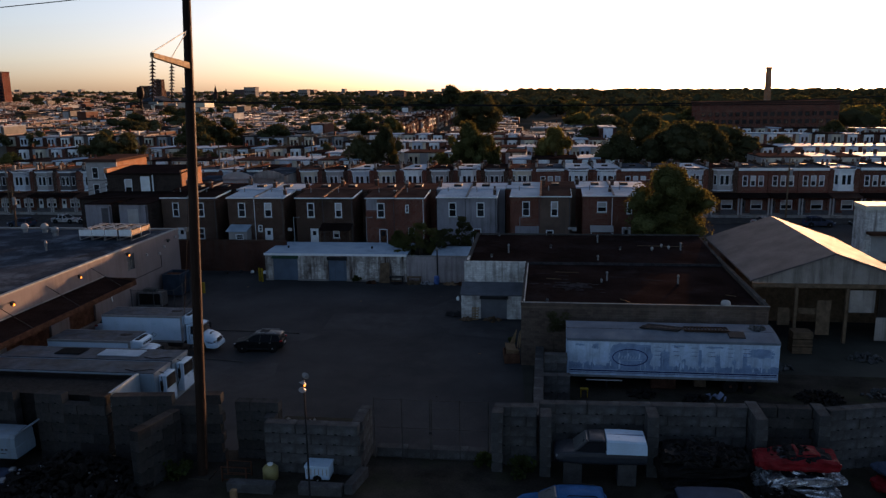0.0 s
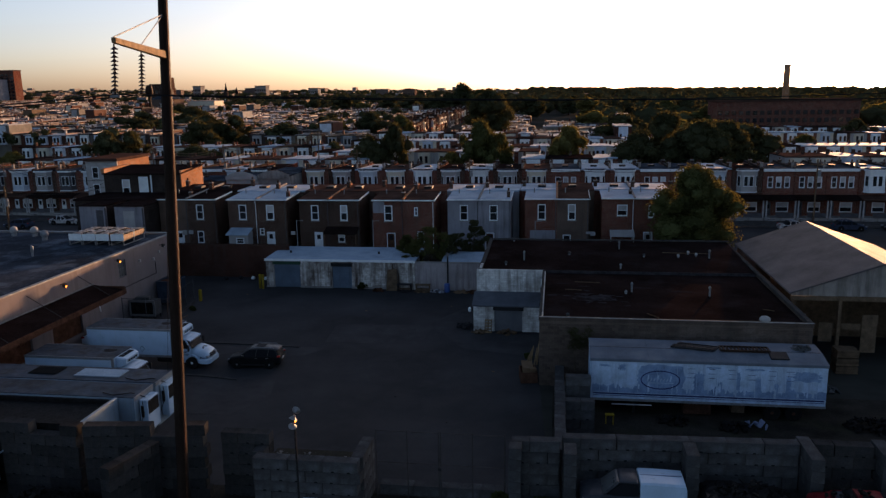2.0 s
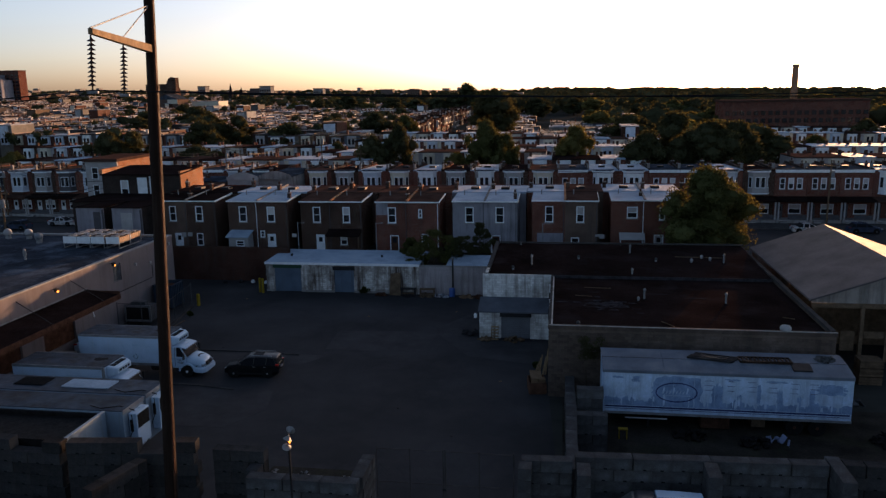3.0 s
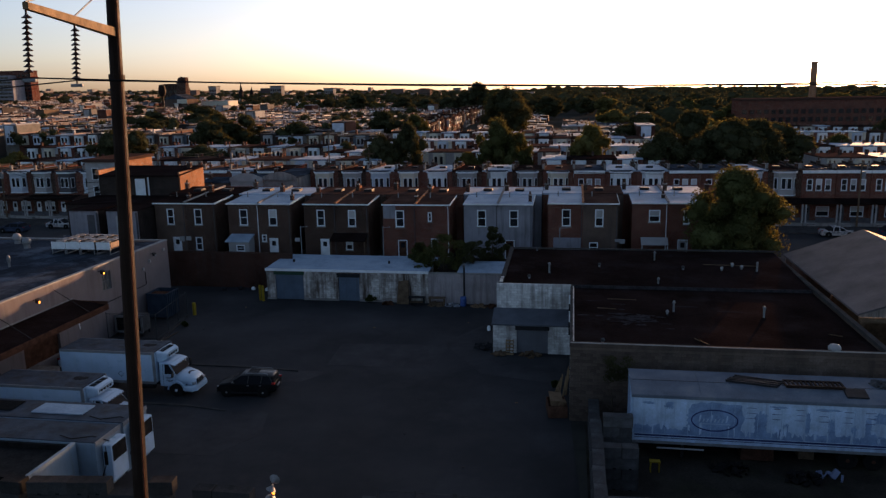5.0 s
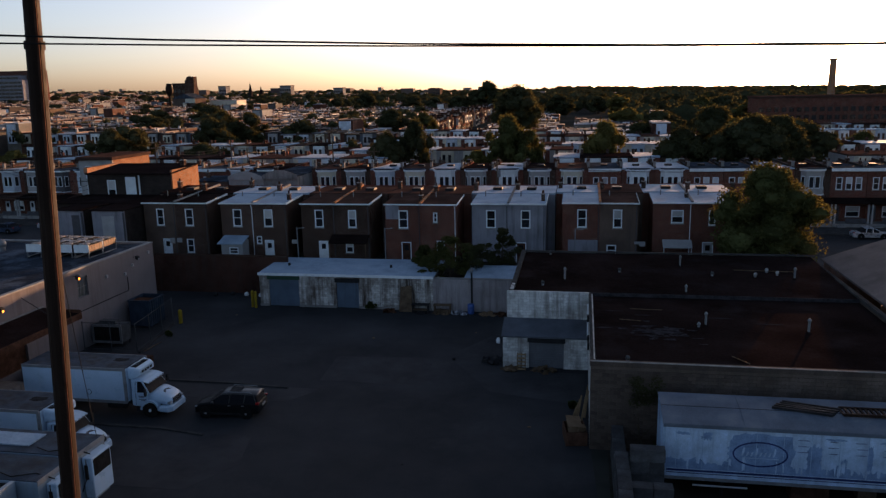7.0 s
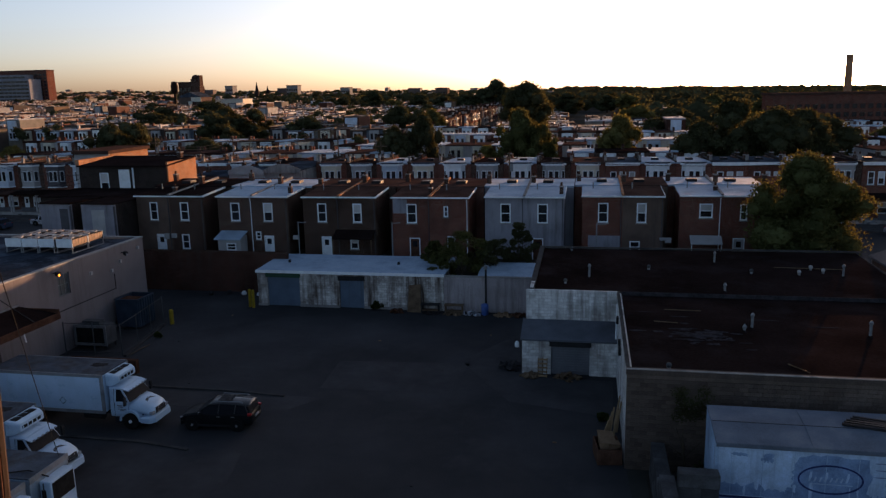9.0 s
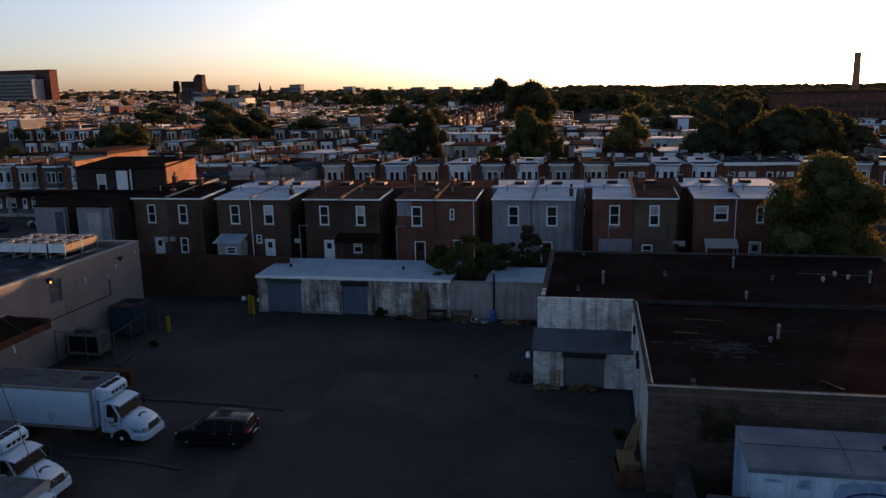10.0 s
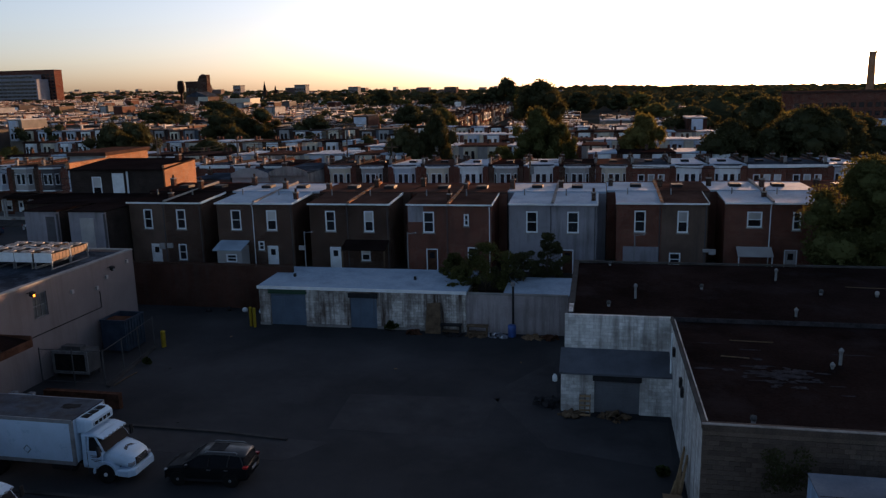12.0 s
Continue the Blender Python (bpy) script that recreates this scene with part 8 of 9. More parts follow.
cw, cr_, cg, cc, cbz = Bulk(), Bulk(), Bulk(), Bulk(), Bulk()
y = 226.0
row = 0
while y < 1150:
    az0, az1 = -46, (-2.5 if y > 330 else 4.5)
    x = y * math.tan(radians(az0))
    x1 = y * math.tan(radians(az1))
    face = row % 2
    block = 0
    step = 4.7 if y < 600 else 5.4
    while x < x1:
        block += 1
        street = (-72 < x < -44 and 255 < y < 515) or (-57 < x < -12 and y < 250)
        low = -44 <= x < -8 and 250 <= y < 620
        if block % 30 > 26 or street or rg.random() < 0.05 or (y > 520 and x > -0.38 * y and rg.random() < 0.55):
            x += step
            continue
        z = ground_z(x, y)
        h = 6.8 + (rg.random() < 0.015) * 3.0 + rg.uniform(-0.3, 0.3)
        if low:
            h = rg.uniform(2.6, 3.6)
        dpt = rg.uniform(10, 12)
        cw.box(x, x + step - 0.03, y, y + dpt, z - 1, z + h)
        cr_.box(x - 0.05, x + step - 0.02, y - 0.25, y + dpt + 0.1, z + h, z + h + 0.3)
        if low:
            pass
        elif face == 0 and y < 700:
            cbz.box(x + 1.0, x + 3.6, y - 0.8, y - 0.01, z + 3.9, z + h - 0.1)
            for k in (1.35, 2.5):
                cg.box(x + k, x + k + 0.7, y - 0.84, y - 0.805, z + 4.5, z + 6.1)
        elif y < 700:
            if rg.random() < 0.5:
                cbz.box(x + 0.4, x + 4.1, y - 0.3, y - 0.06, z + 3.2, z + h - rg.uniform(0, 1.5))
            cg.box(x + 0.8, x + 1.7, y - 0.05, y - 0.005, z + 4.4, z + 6.0)
            cg.box(x + 2.9, x + 3.8, y - 0.05, y - 0.005, z + 4.4, z + 6.0)
        if rg.random() < 0.8:
            a = x + rg.uniform(0.1, 0.6)
            b = y + rg.uniform(1, 9)
            cc.box(a, a + 0.55, b, b + 0.7, z + h + 0.2, z + h + rg.uniform(0.8, 1.6))
        if rg.random() < 0.6:
            cc.box(x - 0.1, x + 0.12, y + 0.5, y + dpt - 0.5, z + h + 0.3, z + h + 0.3 + rg.uniform(0.15, 0.5))
        if rg.random() < 0.5:
            a = x + rg.uniform(1, 3)
            b = y + rg.uniform(2, 9)
            cc.box(a, a + 0.9, b, b + 0.9, z + h + 0.28, z + h + 0.6)
        x += step
    y += 15.5 if face == 0 else 21.0
    row += 1
cw.make("distant_house_walls", m_cw, "brick and painted walls of many distant row houses", "houses")
cr_.make("distant_house_roofs", m_cr, "flat silver and dark roofs of many distant houses", "roofs")
cg.make("distant_windows", M["glass"], "small dark windows of distant row houses", "windows")
cbz.make("distant_bays", ramp_mat("distant bays", [(0.7, 0.7, 0.68), (0.5, 0.55, 0.62), (0.55, 0.5, 0.4), (0.3, 0.3, 0.3)]), "pale bay windows of distant row houses", "bay windows")
cc.make("distant_chimneys", ramp_mat("distant chimney faces", [(0.12, 0.05, 0.035), (0.42, 0.4, 0.38), (0.09, 0.07, 0.06), (0.25, 0.2, 0.17)]), "brick chimneys of distant row houses", "chimneys")
sk = Bulk()
for i in range(620):
    y = rg.uniform(1000, 2500)
    az = rg.uniform(-38, 4)
    x = y * math.tan(radians(az))
    w_, h = rg.uniform(6, 22), rg.uniform(5, 11)
    if rg.random() < 0.06:
        h *= 1.8
    sk.box(x, x + w_, y, y + rg.uniform(10, 30), ground_z(x, y) - 2, ground_z(x, y) + h)
sk.make("skyline_blocks", ramp_mat("hazy blocks", [(0.12, 0.09, 0.08), (0.18, 0.16, 0.15), (0.09, 0.065, 0.06), (0.22, 0.2, 0.18)]), "low hazy blocks on the city skyline", "buildings")


def tower(name, label, x0, x1, y0, y1, h, wall, floors, bays, category="building", glassy=False):
    t = thing(name, label, category)
    z = ground_z((x0 + x1) / 2, y0)
    part("body", box(B(), x0, x1, y0, y1, z - 2, h), M[wall], t)
    part("roof", box(B(), x0 - 0.4, x1 + 0.4, y0 - 0.4, y1 + 0.4, h, h + 0.8), M["roof_brown"], t)
    for f in range(floors):
        zz = z + 4 + f * (h - z - 6) / floors
        for b in range(bays):
            xx = x0 + (x1 - x0) * (b + 0.2) / bays
            part("window", box(B(), xx, xx + (x1 - x0) / bays * 0.6, y0 - 0.3, y0 - 0.01, zz, zz + (h - z - 6) / floors * 0.55), M["glass"], t)
    return t


tower("office_slab", "long red brick and glass office slab", -705, -571, 762, 774, 46.6, "brick_red", 9, 26)
for x0, x1, h in ((-660, -577.5, 37.5), (-660, -585.5, 42.3)):
    ob_ = thing("office_block", "pale stepped office block with long window bands", "building", group="stepped office blocks")
    zb = ground_z(-620, 745)
    y0 = 742 if h < 40 else 748
    part("body", box(B(), x0, x1, y0, 760, zb - 2, h), M["plaster_grey"], ob_)
    for f in range(6 if h < 40 else 2):
        zz = h - 3.6 - f * 3.7
        for b in range(16):
            xx = x0 + 1 + (x1 - x0 - 1.5) * b / 16
            part("window", box(B(), xx, xx + (x1 - x0) / 16 * 0.86, y0 - 0.25, y0 - 0.01, zz, zz + 2.0), M["glass"], ob_)
tower("mill_building", "dark brown mill block beside a domed tower", -300.4, -290.2, 548, 560, 26.7, "brick_brown", 4, 3)
dm = thing("mill_tower", "dark domed tower rising above a mill", "tower")
part("shaft", box(B(), -290, -282.7, 546, 553, 0, 24.5), M["brick_brown"], dm)
part("shaft", box(B(), -290, -284.2, 547, 552, 24.5, 29.5), M["brick_brown"], dm)
part("dome", lathe(B(), (-287, 549.5, 29.5), [(3.0, 0), (3.0, 0.8), (2.4, 2.0), (0.8, 2.9)], 16), M["roof_brown"], dm, smooth=True)
part("stair_head", box(B(), -284.1, -282.9, 547, 552, 24.5, 32), M["brick_brown"], dm)
hl = thing("white_hall", "low hall with a pale gable below the mill tower", "hall")
part("body", box(B(), -285.4, -268.6, 520, 536, 4, 16.5), M["plaster_brown"], hl)
part("roof", prism(B(), [(-286, 16.5), (-268, 16.5), (-277, 20.0)], 'y', 519.5, 536.5), M["roof_grey"], hl)
part("gable_wall", box(B(), -276, -268.7, 519.6, 519.99, 13.5, 16.8), M["cream"], hl, "pale sunlit wall")
hl = thing("long_white_hall", "long pale hall with a flat roof", "hall")
part("body", box(B(), -268.1, -247.3, 540, 556, 2, 14.4), M["cream"], hl)
part("roof", box(B(), -268.4, -247.0, 539.7, 556.3, 14.4, 14.8), M["pale_grey"], hl)
wt = thing("water_tower", "dark round water tower on a single stem", "water tower", (-224.4, 408, ground_z(-224, 408)))
part("stem", cyl(B(), (0, 0, 0), (0, 0, 17), 0.75, 0.6, 10), M["steel_rust"], wt)
part("tank", lathe(B(), (0, 0, 15.6), [(0.6, 0), (1.5, 0.8), (2.0, 2.4), (2.0, 4.0), (1.6, 5.6), (1.5, 6.4), (0.2, 6.6)], 18), M["steel_rust"], wt, smooth=True)
for x, y, h in ((-367, 834, 30.8), (-361.4, 850, 26.5)):
    zb = ground_z(x, y)
    st = thing("steeple", "slender dark church steeple on the skyline", "steeple", (x, y, zb))
    h -= zb
    part("tower", box(B(), -2, 2, -2, 2, 0, h * 0.62), M["dark_brick"], st)
    part("spire", cyl(B(), (0, 0, h * 0.62), (0, 0, h), 2.0, 0.1, 8), M["roof_dark"], st)
ck = thing("factory_chimney", "tall pale sun-orange brick factory chimney", "chimney", (91.3, 340, ground_z(91.3, 340)))
part("shaft", cyl(B(), (0, 0, 0), (0, 0, 28.6), 1.7, 1.15, 16), M["sun_brick"], ck)
part("rim", cyl(B(), (0, 0, 28.6), (0, 0, 29.4), 1.35, 1.35, 16), M["sun_brick"], ck)
tower("factory", "long dark brick factory block below the chimney", 61, 114, 322, 340, 13.6, "brick_red", 3, 20)
for x, y, w_, h in ((-535.4, 1100, 15.8, 33.9), (-439.5, 1100, 22.7, 32.7), (-358.2, 1100, 19, 28), (-179, 900, 18.5, 24)):
    tower("apartment_block", "pale hazy apartment block on the skyline", x, x + w_ * 0.75, y, y + 14, h - 4.5, "concrete" if x < -300 else "plaster_brown", 3, 5)

# ---- street furniture, wires and parked cars beyond the yard ----


def street_pole(x, y, h=9.5, base=0.05):
    t = thing("telegraph_pole", "weathered timber telegraph pole", "telegraph pole", (x, y, base), group="telegraph poles")
    part("shaft", cyl(B(), (0, 0, 0), (0, 0, h), 0.15, 0.1, 8), M["wood"], t)
    part("crossarm", box(B(), -1.1, 1.1, -0.06, 0.06, h - 0.9, h - 0.76), M["wood"], t)
    for x_ in (-1.0, -0.4, 0.4, 1.0):
        part("insulator", lathe(B(), (x_, 0, h - 0.76), [(0.04, 0), (0.07, 0.08), (0.02, 0.16)], 8), M["insulator"], t)
    part("transformer", cyl(B(), (0.3, -0.2, h - 2.6), (0.3, -0.2, h - 1.6), 0.24, n=10), M["galv"], t)
    return t


for x, h in ((-83.0, 10.4), (-67.7, 10.6), (-47.8, 13.2)):
    street_pole(x, 150.0, h)
# pale timber colour imitates the low sun gleaming on these cables
for x0, z0, x1, z1, dr in ((-83.0, 10.2, -67.7, 10.3, 1.4), (-67.7, 10.3, -47.8, 12.9, 1.5), (-47.8, 12.9, -38.0, 12.3, 0.3)):
    for dz in (0.0, 0.5):
        solo("street_cable", wire(sag((x0, 150, z0 - dz), (x1, 150, z1 - dz), dr, 12), 0.045, 5), M["plank"], "thick sagging cable over the roofs, sunlit gold put into its colour", "cable", group="street cables")
SP = [(-64.5, 107.0), (-64.5, 150), (-66, 200), (-15, 125.5), (38, 125.5), (46, 107), (-98, 125.5), (-72.0, 92), (19.5, 104), (-40, 150)]
for x, y in SP:
    street_pole(x, y)
for a, b in ((0, 1), (1, 2), (0, 6), (0, 7), (3, 4), (1, 9)):
    for dx in (-1.0, 1.0):
        solo("overhead_wire", wire(sag((SP[a][0] + dx, SP[a][1], 8.8), (SP[b][0] + dx, SP[b][1], 8.8), 1.2, 10), 0.03, 4), M["cable"], "sagging overhead street wire", "wire", group="street wires")
paints = ["car_silver", "car_grey", "black_paint", "car_silver", "car_blue", "car_grey"]
rg = random.Random(4)
spots = [(40.5, 117.8, 0), (47.2, 117.8, 0), (33, 117.8, 0), (-87, 113.3, 0), (-81.8, 117.3, 0), (-77, 117, 180), (-70.5, 104, 90), (-74, 100, 80)]
spots += [(-88 + i * 2.9, 92.0, 92) for i in range(7)] + [(-86 + i * 3.0, 84.5, 88) for i in range(6)]
spots += [(19.3, 88.2, 20), (22.8, 86.6, 30), (-30, 108.4, 0), (2, 108.3, 0), (12, 117.8, 0)]
for i, (x, y, a) in enumerate(spots):
    pn = paints[rg.randrange(6)]
    car("parked_car", {"car_silver": "silver", "car_grey": "slate grey", "black_paint": "black", "white_metal": "white", "car_blue": "blue", "red_paint": "red"}[pn] + " car parked at the street", (x, y, 0.05 if y > 100 else 0.03), a + 180 * (i % 2), M[pn], 4.4, 1.78, 1.5, "sedan" if i % 3 else "suv", group="parked cars")

SHELLS = {
    # body: x, half width, underside, top; glass: x, half width below, above, top; roof: x, half width, top
    "pickup": ([(-2.47, 0.86, 0.5, 1.04), (-2.4, 0.92, 0.42, 1.08), (-0.2, 0.925, 0.36, 1.08), (1.2, 0.925, 0.36, 1.06), (1.5, 0.92, 0.38, 1.04), (2.0, 0.9, 0.4, 0.99), (2.32, 0.82, 0.44, 0.9), (2.46, 0.66, 0.52, 0.76)],
               [(-0.24, 0.85, 0.72, 1.66), (0.55, 0.85, 0.7, 1.68), (0.95, 0.84, 0.76, 1.4), (1.32, 0.8, 0.76, 1.08)],
               [(-0.26, 0.72, 1.66), (-0.1, 0.74, 1.7), (0.5, 0.73, 1.7), (0.66, 0.68, 1.65)]),
    "wagon": ([(-2.3, 0.76, 0.44, 0.9), (-2.22, 0.86, 0.34, 0.98), (-1.5, 0.9, 0.26, 1.0), (0.0, 0.91, 0.25, 0.97), (1.0, 0.9, 0.26, 0.95), (1.35, 0.88, 0.26, 0.93), (1.95, 0.83, 0.28, 0.85), (2.2, 0.74, 0.34, 0.74), (2.3, 0.58, 0.44, 0.6)],
              [(-2.2, 0.76, 0.7, 1.04), (-1.95, 0.8, 0.64, 1.4), (-1.0, 0.83, 0.65, 1.48), (0.15, 0.83, 0.65, 1.45), (0.6, 0.83, 0.7, 1.22), (1.08, 0.8, 0.75, 0.96)],
              [(-2.06, 0.62, 1.41), (-1.9, 0.67, 1.44), (-1.0, 0.69, 1.5), (0.1, 0.68, 1.47), (0.3, 0.64, 1.42)]),
    "van": ([(-2.4, 0.86, 0.42, 1.0), (-2.34, 0.93, 0.32, 1.06), (0.0, 0.95, 0.28, 1.06), (1.4, 0.94, 0.28, 1.04), (1.9, 0.9, 0.3, 0.92), (2.2, 0.8, 0.36, 0.8), (2.32, 0.62, 0.46, 0.64)],
            [(-2.34, 0.88, 0.8, 1.7), (-1.9, 0.9, 0.78, 1.74), (0.6, 0.9, 0.77, 1.72), (1.1, 0.88, 0.78, 1.4), (1.6, 0.84, 0.8, 1.06)],
            [(-2.36, 0.76, 1.68), (-2.2, 0.82, 1.75), (-1.2, 0.84, 1.79), (0.2, 0.83, 1.78), (0.65, 0.79, 1.73), (0.8, 0.7, 1.68)]),
    "coupe": ([(-2.1, 0.7, 0.36, 0.7), (-2.0, 0.82, 0.28, 0.82), (-1.2, 0.87, 0.22, 0.86), (0.0, 0.88, 0.2, 0.8), (0.8, 0.87, 0.2, 0.8), (1.5, 0.84, 0.22, 0.74), (1.9, 0.76, 0.26, 0.62), (2.05, 0.56, 0.34, 0.5)],
              [(-1.65, 0.66, 0.6, 0.86), (-1.05, 0.76, 0.58, 1.02), (0.0, 0.76, 0.58, 1.04), (0.75, 0.74, 0.66, 0.82)],
              [(-1.1, 0.58, 1.0), (-0.95, 0.62, 1.05), (-0.1, 0.62, 1.07), (0.05, 0.58, 1.03)]),
}


def wreck(name, label, at, rz, paint, kind, crumple=0.0, seed=0, group="", category="wrecked car"):
    """A wheelless car shell: skinned body, glasshouse, roof, pillars and lamps; crumple dents the sheet metal."""
    body, glass, roof = SHELLS[kind]
    t = thing(name, label, category, at, rz, group=group)

    def dent(bm, cuts):
        if crumple:
            bmesh.ops.subdivide_edges(bm, edges=list(bm.edges), cuts=cuts, use_grid_fill=True)
            for v in bm.verts:
                n = noise.noise_vector(v.co * 2.0 + Vector((seed * 7.1, seed * 3.3, 0)))
                f = noise.noise_vector(v.co * 6.0 + Vector((seed * 2.7, 4.0, seed * 1.9)))
                v.co += Vector((n.x * 0.12 + f.x * 0.05, n.y * 0.12 + f.y * 0.06, n.z * 0.12 + f.z * 0.08)) * crumple
        return bm

    b = part("body", dent(loft(B(), [(x, [(0, zb), (w * 0.9, zb), (w, zb + 0.14), (w, zt - 0.26), (w * 0.97, zt - 0.07), (w * 0.86, zt), (0, zt + 0.03)]) for x, w, zb, zt in body]), 2), paint, t, bevel=0.0 if crumple else 0.02, smooth=not crumple)
    belt = body[3][3] - 0.05
    g = part("glasshouse", dent(loft(B(), [(x, [(0, belt), (wb, belt), (wt, zt - 0.06), (wt * 0.88, zt), (0, zt + 0.012)]) for x, wb, wt, zt in glass]), 1), M["car_glass"], t, "dark side windows")
    r = part("roof", dent(loft(B(), [(x, [(0, zt - 0.05), (w * 0.97, zt - 0.07), (w, zt - 0.03), (w * 0.88, zt + 0.02), (0, zt + 0.05)]) for x, w, zt in roof]), 1), paint, t, smooth=not crumple)
    (xa, wa, _, za), (xb, _, wb, zb) = glass[-1], glass[-3]
    # pale pane colour imitates sky reflected in the windscreen
    part("windscreen", dent(hexa(B(), [(xa - 0.02, -wa + 0.08, za), (xa + 0.1, -wa + 0.08, za), (xa + 0.1, wa - 0.08, za), (xa - 0.02, wa - 0.08, za), (xb + 0.1, -wb + 0.1, zb - 0.02), (xb + 0.22, -wb + 0.1, zb), (xb + 0.22, wb - 0.1, zb), (xb + 0.1, wb - 0.1, zb - 0.02)]), 1), M["smashed_glass" if crumple else "wired_glass"], g, "windscreen paled for the sky's reflection")
    for sy in (-1, 1):
        part("pillar", wire([(xa + 0.02, sy * (wa - 0.02), za), (xb + 0.12, sy * (wb - 0.02), zb - 0.03)], 0.04, 6), paint, g)
        for k in (0.3, 0.7) if kind in ("wagon", "van") else ():
            x_ = glass[0][0] + (xb - glass[0][0]) * k
            part("pillar", wire([(x_, sy * (wa + 0.04), belt), (x_ - 0.05, sy * (wb + 0.01), zb - 0.05)], 0.04, 6), paint, g)
        fx, fw, _, fz = body[-2]
        part("headlight", box(B(), fx - 0.16, fx + 0.06, min(sy * fw * 0.55, sy * fw * 0.98), max(sy * fw * 0.55, sy * fw * 0.98), fz - 0.2, fz - 0.06), M["lens"], b, "clear headlight", bevel=0.03)
        part("tail_light", box(B(), body[0][0] - 0.01, body[0][0] + 0.1, min(sy * 0.66, sy * 0.8), max(sy * 0.66, sy * 0.8), belt - 0.2, belt - 0.05), M["red_lamp"], b, "red tail light", bevel=0.02)
        if kind == "wagon":
            part("roof_rail", wire([(-1.7, sy * 0.6, 1.48), (-1.6, sy * 0.6, 1.54), (-0.3, sy * 0.61, 1.56), (-0.2, sy * 0.61, 1.5)], 0.025, 6), M["black_paint"], r, "dark roof rail")
    return t


# ---- scrapyard in the foreground ----
for x in (0.7, 3.6):
    solo("support_block", box(B(), x, x + 1.0, 36.3, 37.5, 0.012, 1.3), M["block"], "rough concrete block holding up a pickup", "concrete block", bevel=0.04, group="support blocks")
pk = wreck("pickup_truck", "dark wheelless pickup with white bed cover, set on blocks", (2.65, 36.9, 0.98), 181, M["navy_paint"], "pickup", category="pickup truck")
cap = part("bed_cap", loft(B(), [(x, [(0, 1.0), (0.915, 1.0), (w, z - 0.08), (w - 0.1, z), (0, z + 0.03)]) for x, w, z in ((-2.44, 0.86, 1.5), (-2.38, 0.82, 1.68), (-1.3, 0.83, 1.72), (-0.34, 0.83, 1.73), (-0.3, 0.83, 1.69))]), M["white_metal"], pk, "white hard cover over the bed")
part("cap_seam", box(B(), -2.3, -0.36, -0.025, 0.025, 1.735, 1.765), M["faded_blue"], cap)
WRECKS = [("black", "scrap_dark", 8.1, 37.0, 0.0, 4), ("dark grey", "scrap_dark", 8.0, 37.0, 0.75, 6), ("black", "black_paint", 8.2, 36.9, 1.5, -5),
          ("silver", "scrap", 12.9, 36.6, 0.1, -3), ("silver", "scrap", 13.1, 36.5, 0.75, 5), 
          ("dark red", "red_paint", 19.4, 37.2, 0.0, 14), ("dark grey", "car_grey", 19.6, 37.6, 0.7, 190), ("red", "red_paint", 14.8, 32.4, 0.2, 4)]
for i, (nm, m_, x, y, z, a) in enumerate(WRECKS):
    car("crushed_car", nm + " crushed car wreck in a scrapyard stack", (x, y, z - 0.1), a, M[m_], 4.1 if 12 < x < 14 else 4.5, 1.75, 1.35, "sedan", crush=0.95, wheels=False, seed=i + 1, category="wrecked car", group="stacked wrecks")
wreck("crushed_car", "red crushed coupe with broken windows on the stack", (12.7, 36.55, 1.42), 178, M["red_paint"], "coupe", 0.8, 6, "stacked wrecks")
wreck("wrecked_car", "blue wheelless estate car sitting on the dirt", (0.55, 33.1, -0.15), 183, M["car_blue"], "wagon")
wreck("wrecked_van", "slate wrecked van sitting on the dirt", (8.5, 32.8, -0.1), 2, M["car_grey"], "van")
car("wrecked_car", "pale dented sedan half buried in scrap", (-32.0, 32.5, 0.0), 12, M["car_grey"], 4.4, 1.75, 1.4, "sedan", crush=0.4, wheels=False, category="wrecked car", seed=5)
vn = thing("scrap_van", "white wrecked utility van with raised rear hatch", "van", (-33.2, 35.05, 0.65))
for x in (-35.0, -32.4):
    solo("support_block", box(B(), x, x + 0.8, 34.4, 35.7, 0.012, 0.953), M["block"], "rough concrete block under a wrecked van", "concrete block", bevel=0.04, group="support blocks")
part("lower_body", box(B(), -2.9, 2.9, -0.85, 0.85, 0.3, 1.0), M["reefer_white"], vn, bevel=0.06)
part("upper_body", loft(B(), [(-2.9, [(0, 1.0), (0.85, 1.0), (0.8, 1.55), (0.68, 1.72), (0, 1.78)]), (2.85, [(0, 1.0), (0.85, 1.0), (0.8, 1.55), (0.68, 1.72), (0, 1.78)])]), M["reefer_white"], vn)
part("hatch", hexa(B(), [(2.75, -0.75, 1.7), (2.85, -0.75, 1.66), (2.85, 0.75, 1.66), (2.75, 0.75, 1.7), (3.35, -0.75, 2.12), (3.42, -0.75, 2.08), (3.42, 0.75, 2.08), (3.35, 0.75, 2.12)]), M["reefer_white"], vn, "raised white hatch")
part("hatch_window", hexa(B(), [(2.95, -0.55, 1.865), (3.25, -0.55, 2.075), (3.25, 0.55, 2.075), (2.95, 0.55, 1.865), (2.95, -0.55, 1.875), (3.25, -0.55, 2.085), (3.25, 0.55, 2.085), (2.95, 0.55, 1.875)]), M["car_glass"], vn)
for k in range(7):
    part("lettering", box(B(), 0.7 + k * 0.25, 0.86 + k * 0.25, -0.856, -0.851, 0.8, 0.92), M["dark_siding"], vn, "plain dark bar of lettering")
for k in range(3):
    part("lettering", box(B(), 0.9 + k * 0.5, 1.25 + k * 0.5, -0.856, -0.851, 0.6, 0.65), M["dark_siding"], vn)
part("wheel_arch", cyl(B(), (1.2, -0.86, 0.3), (1.2, -0.6, 0.3), 0.4, n=16), M["rubber"], vn)
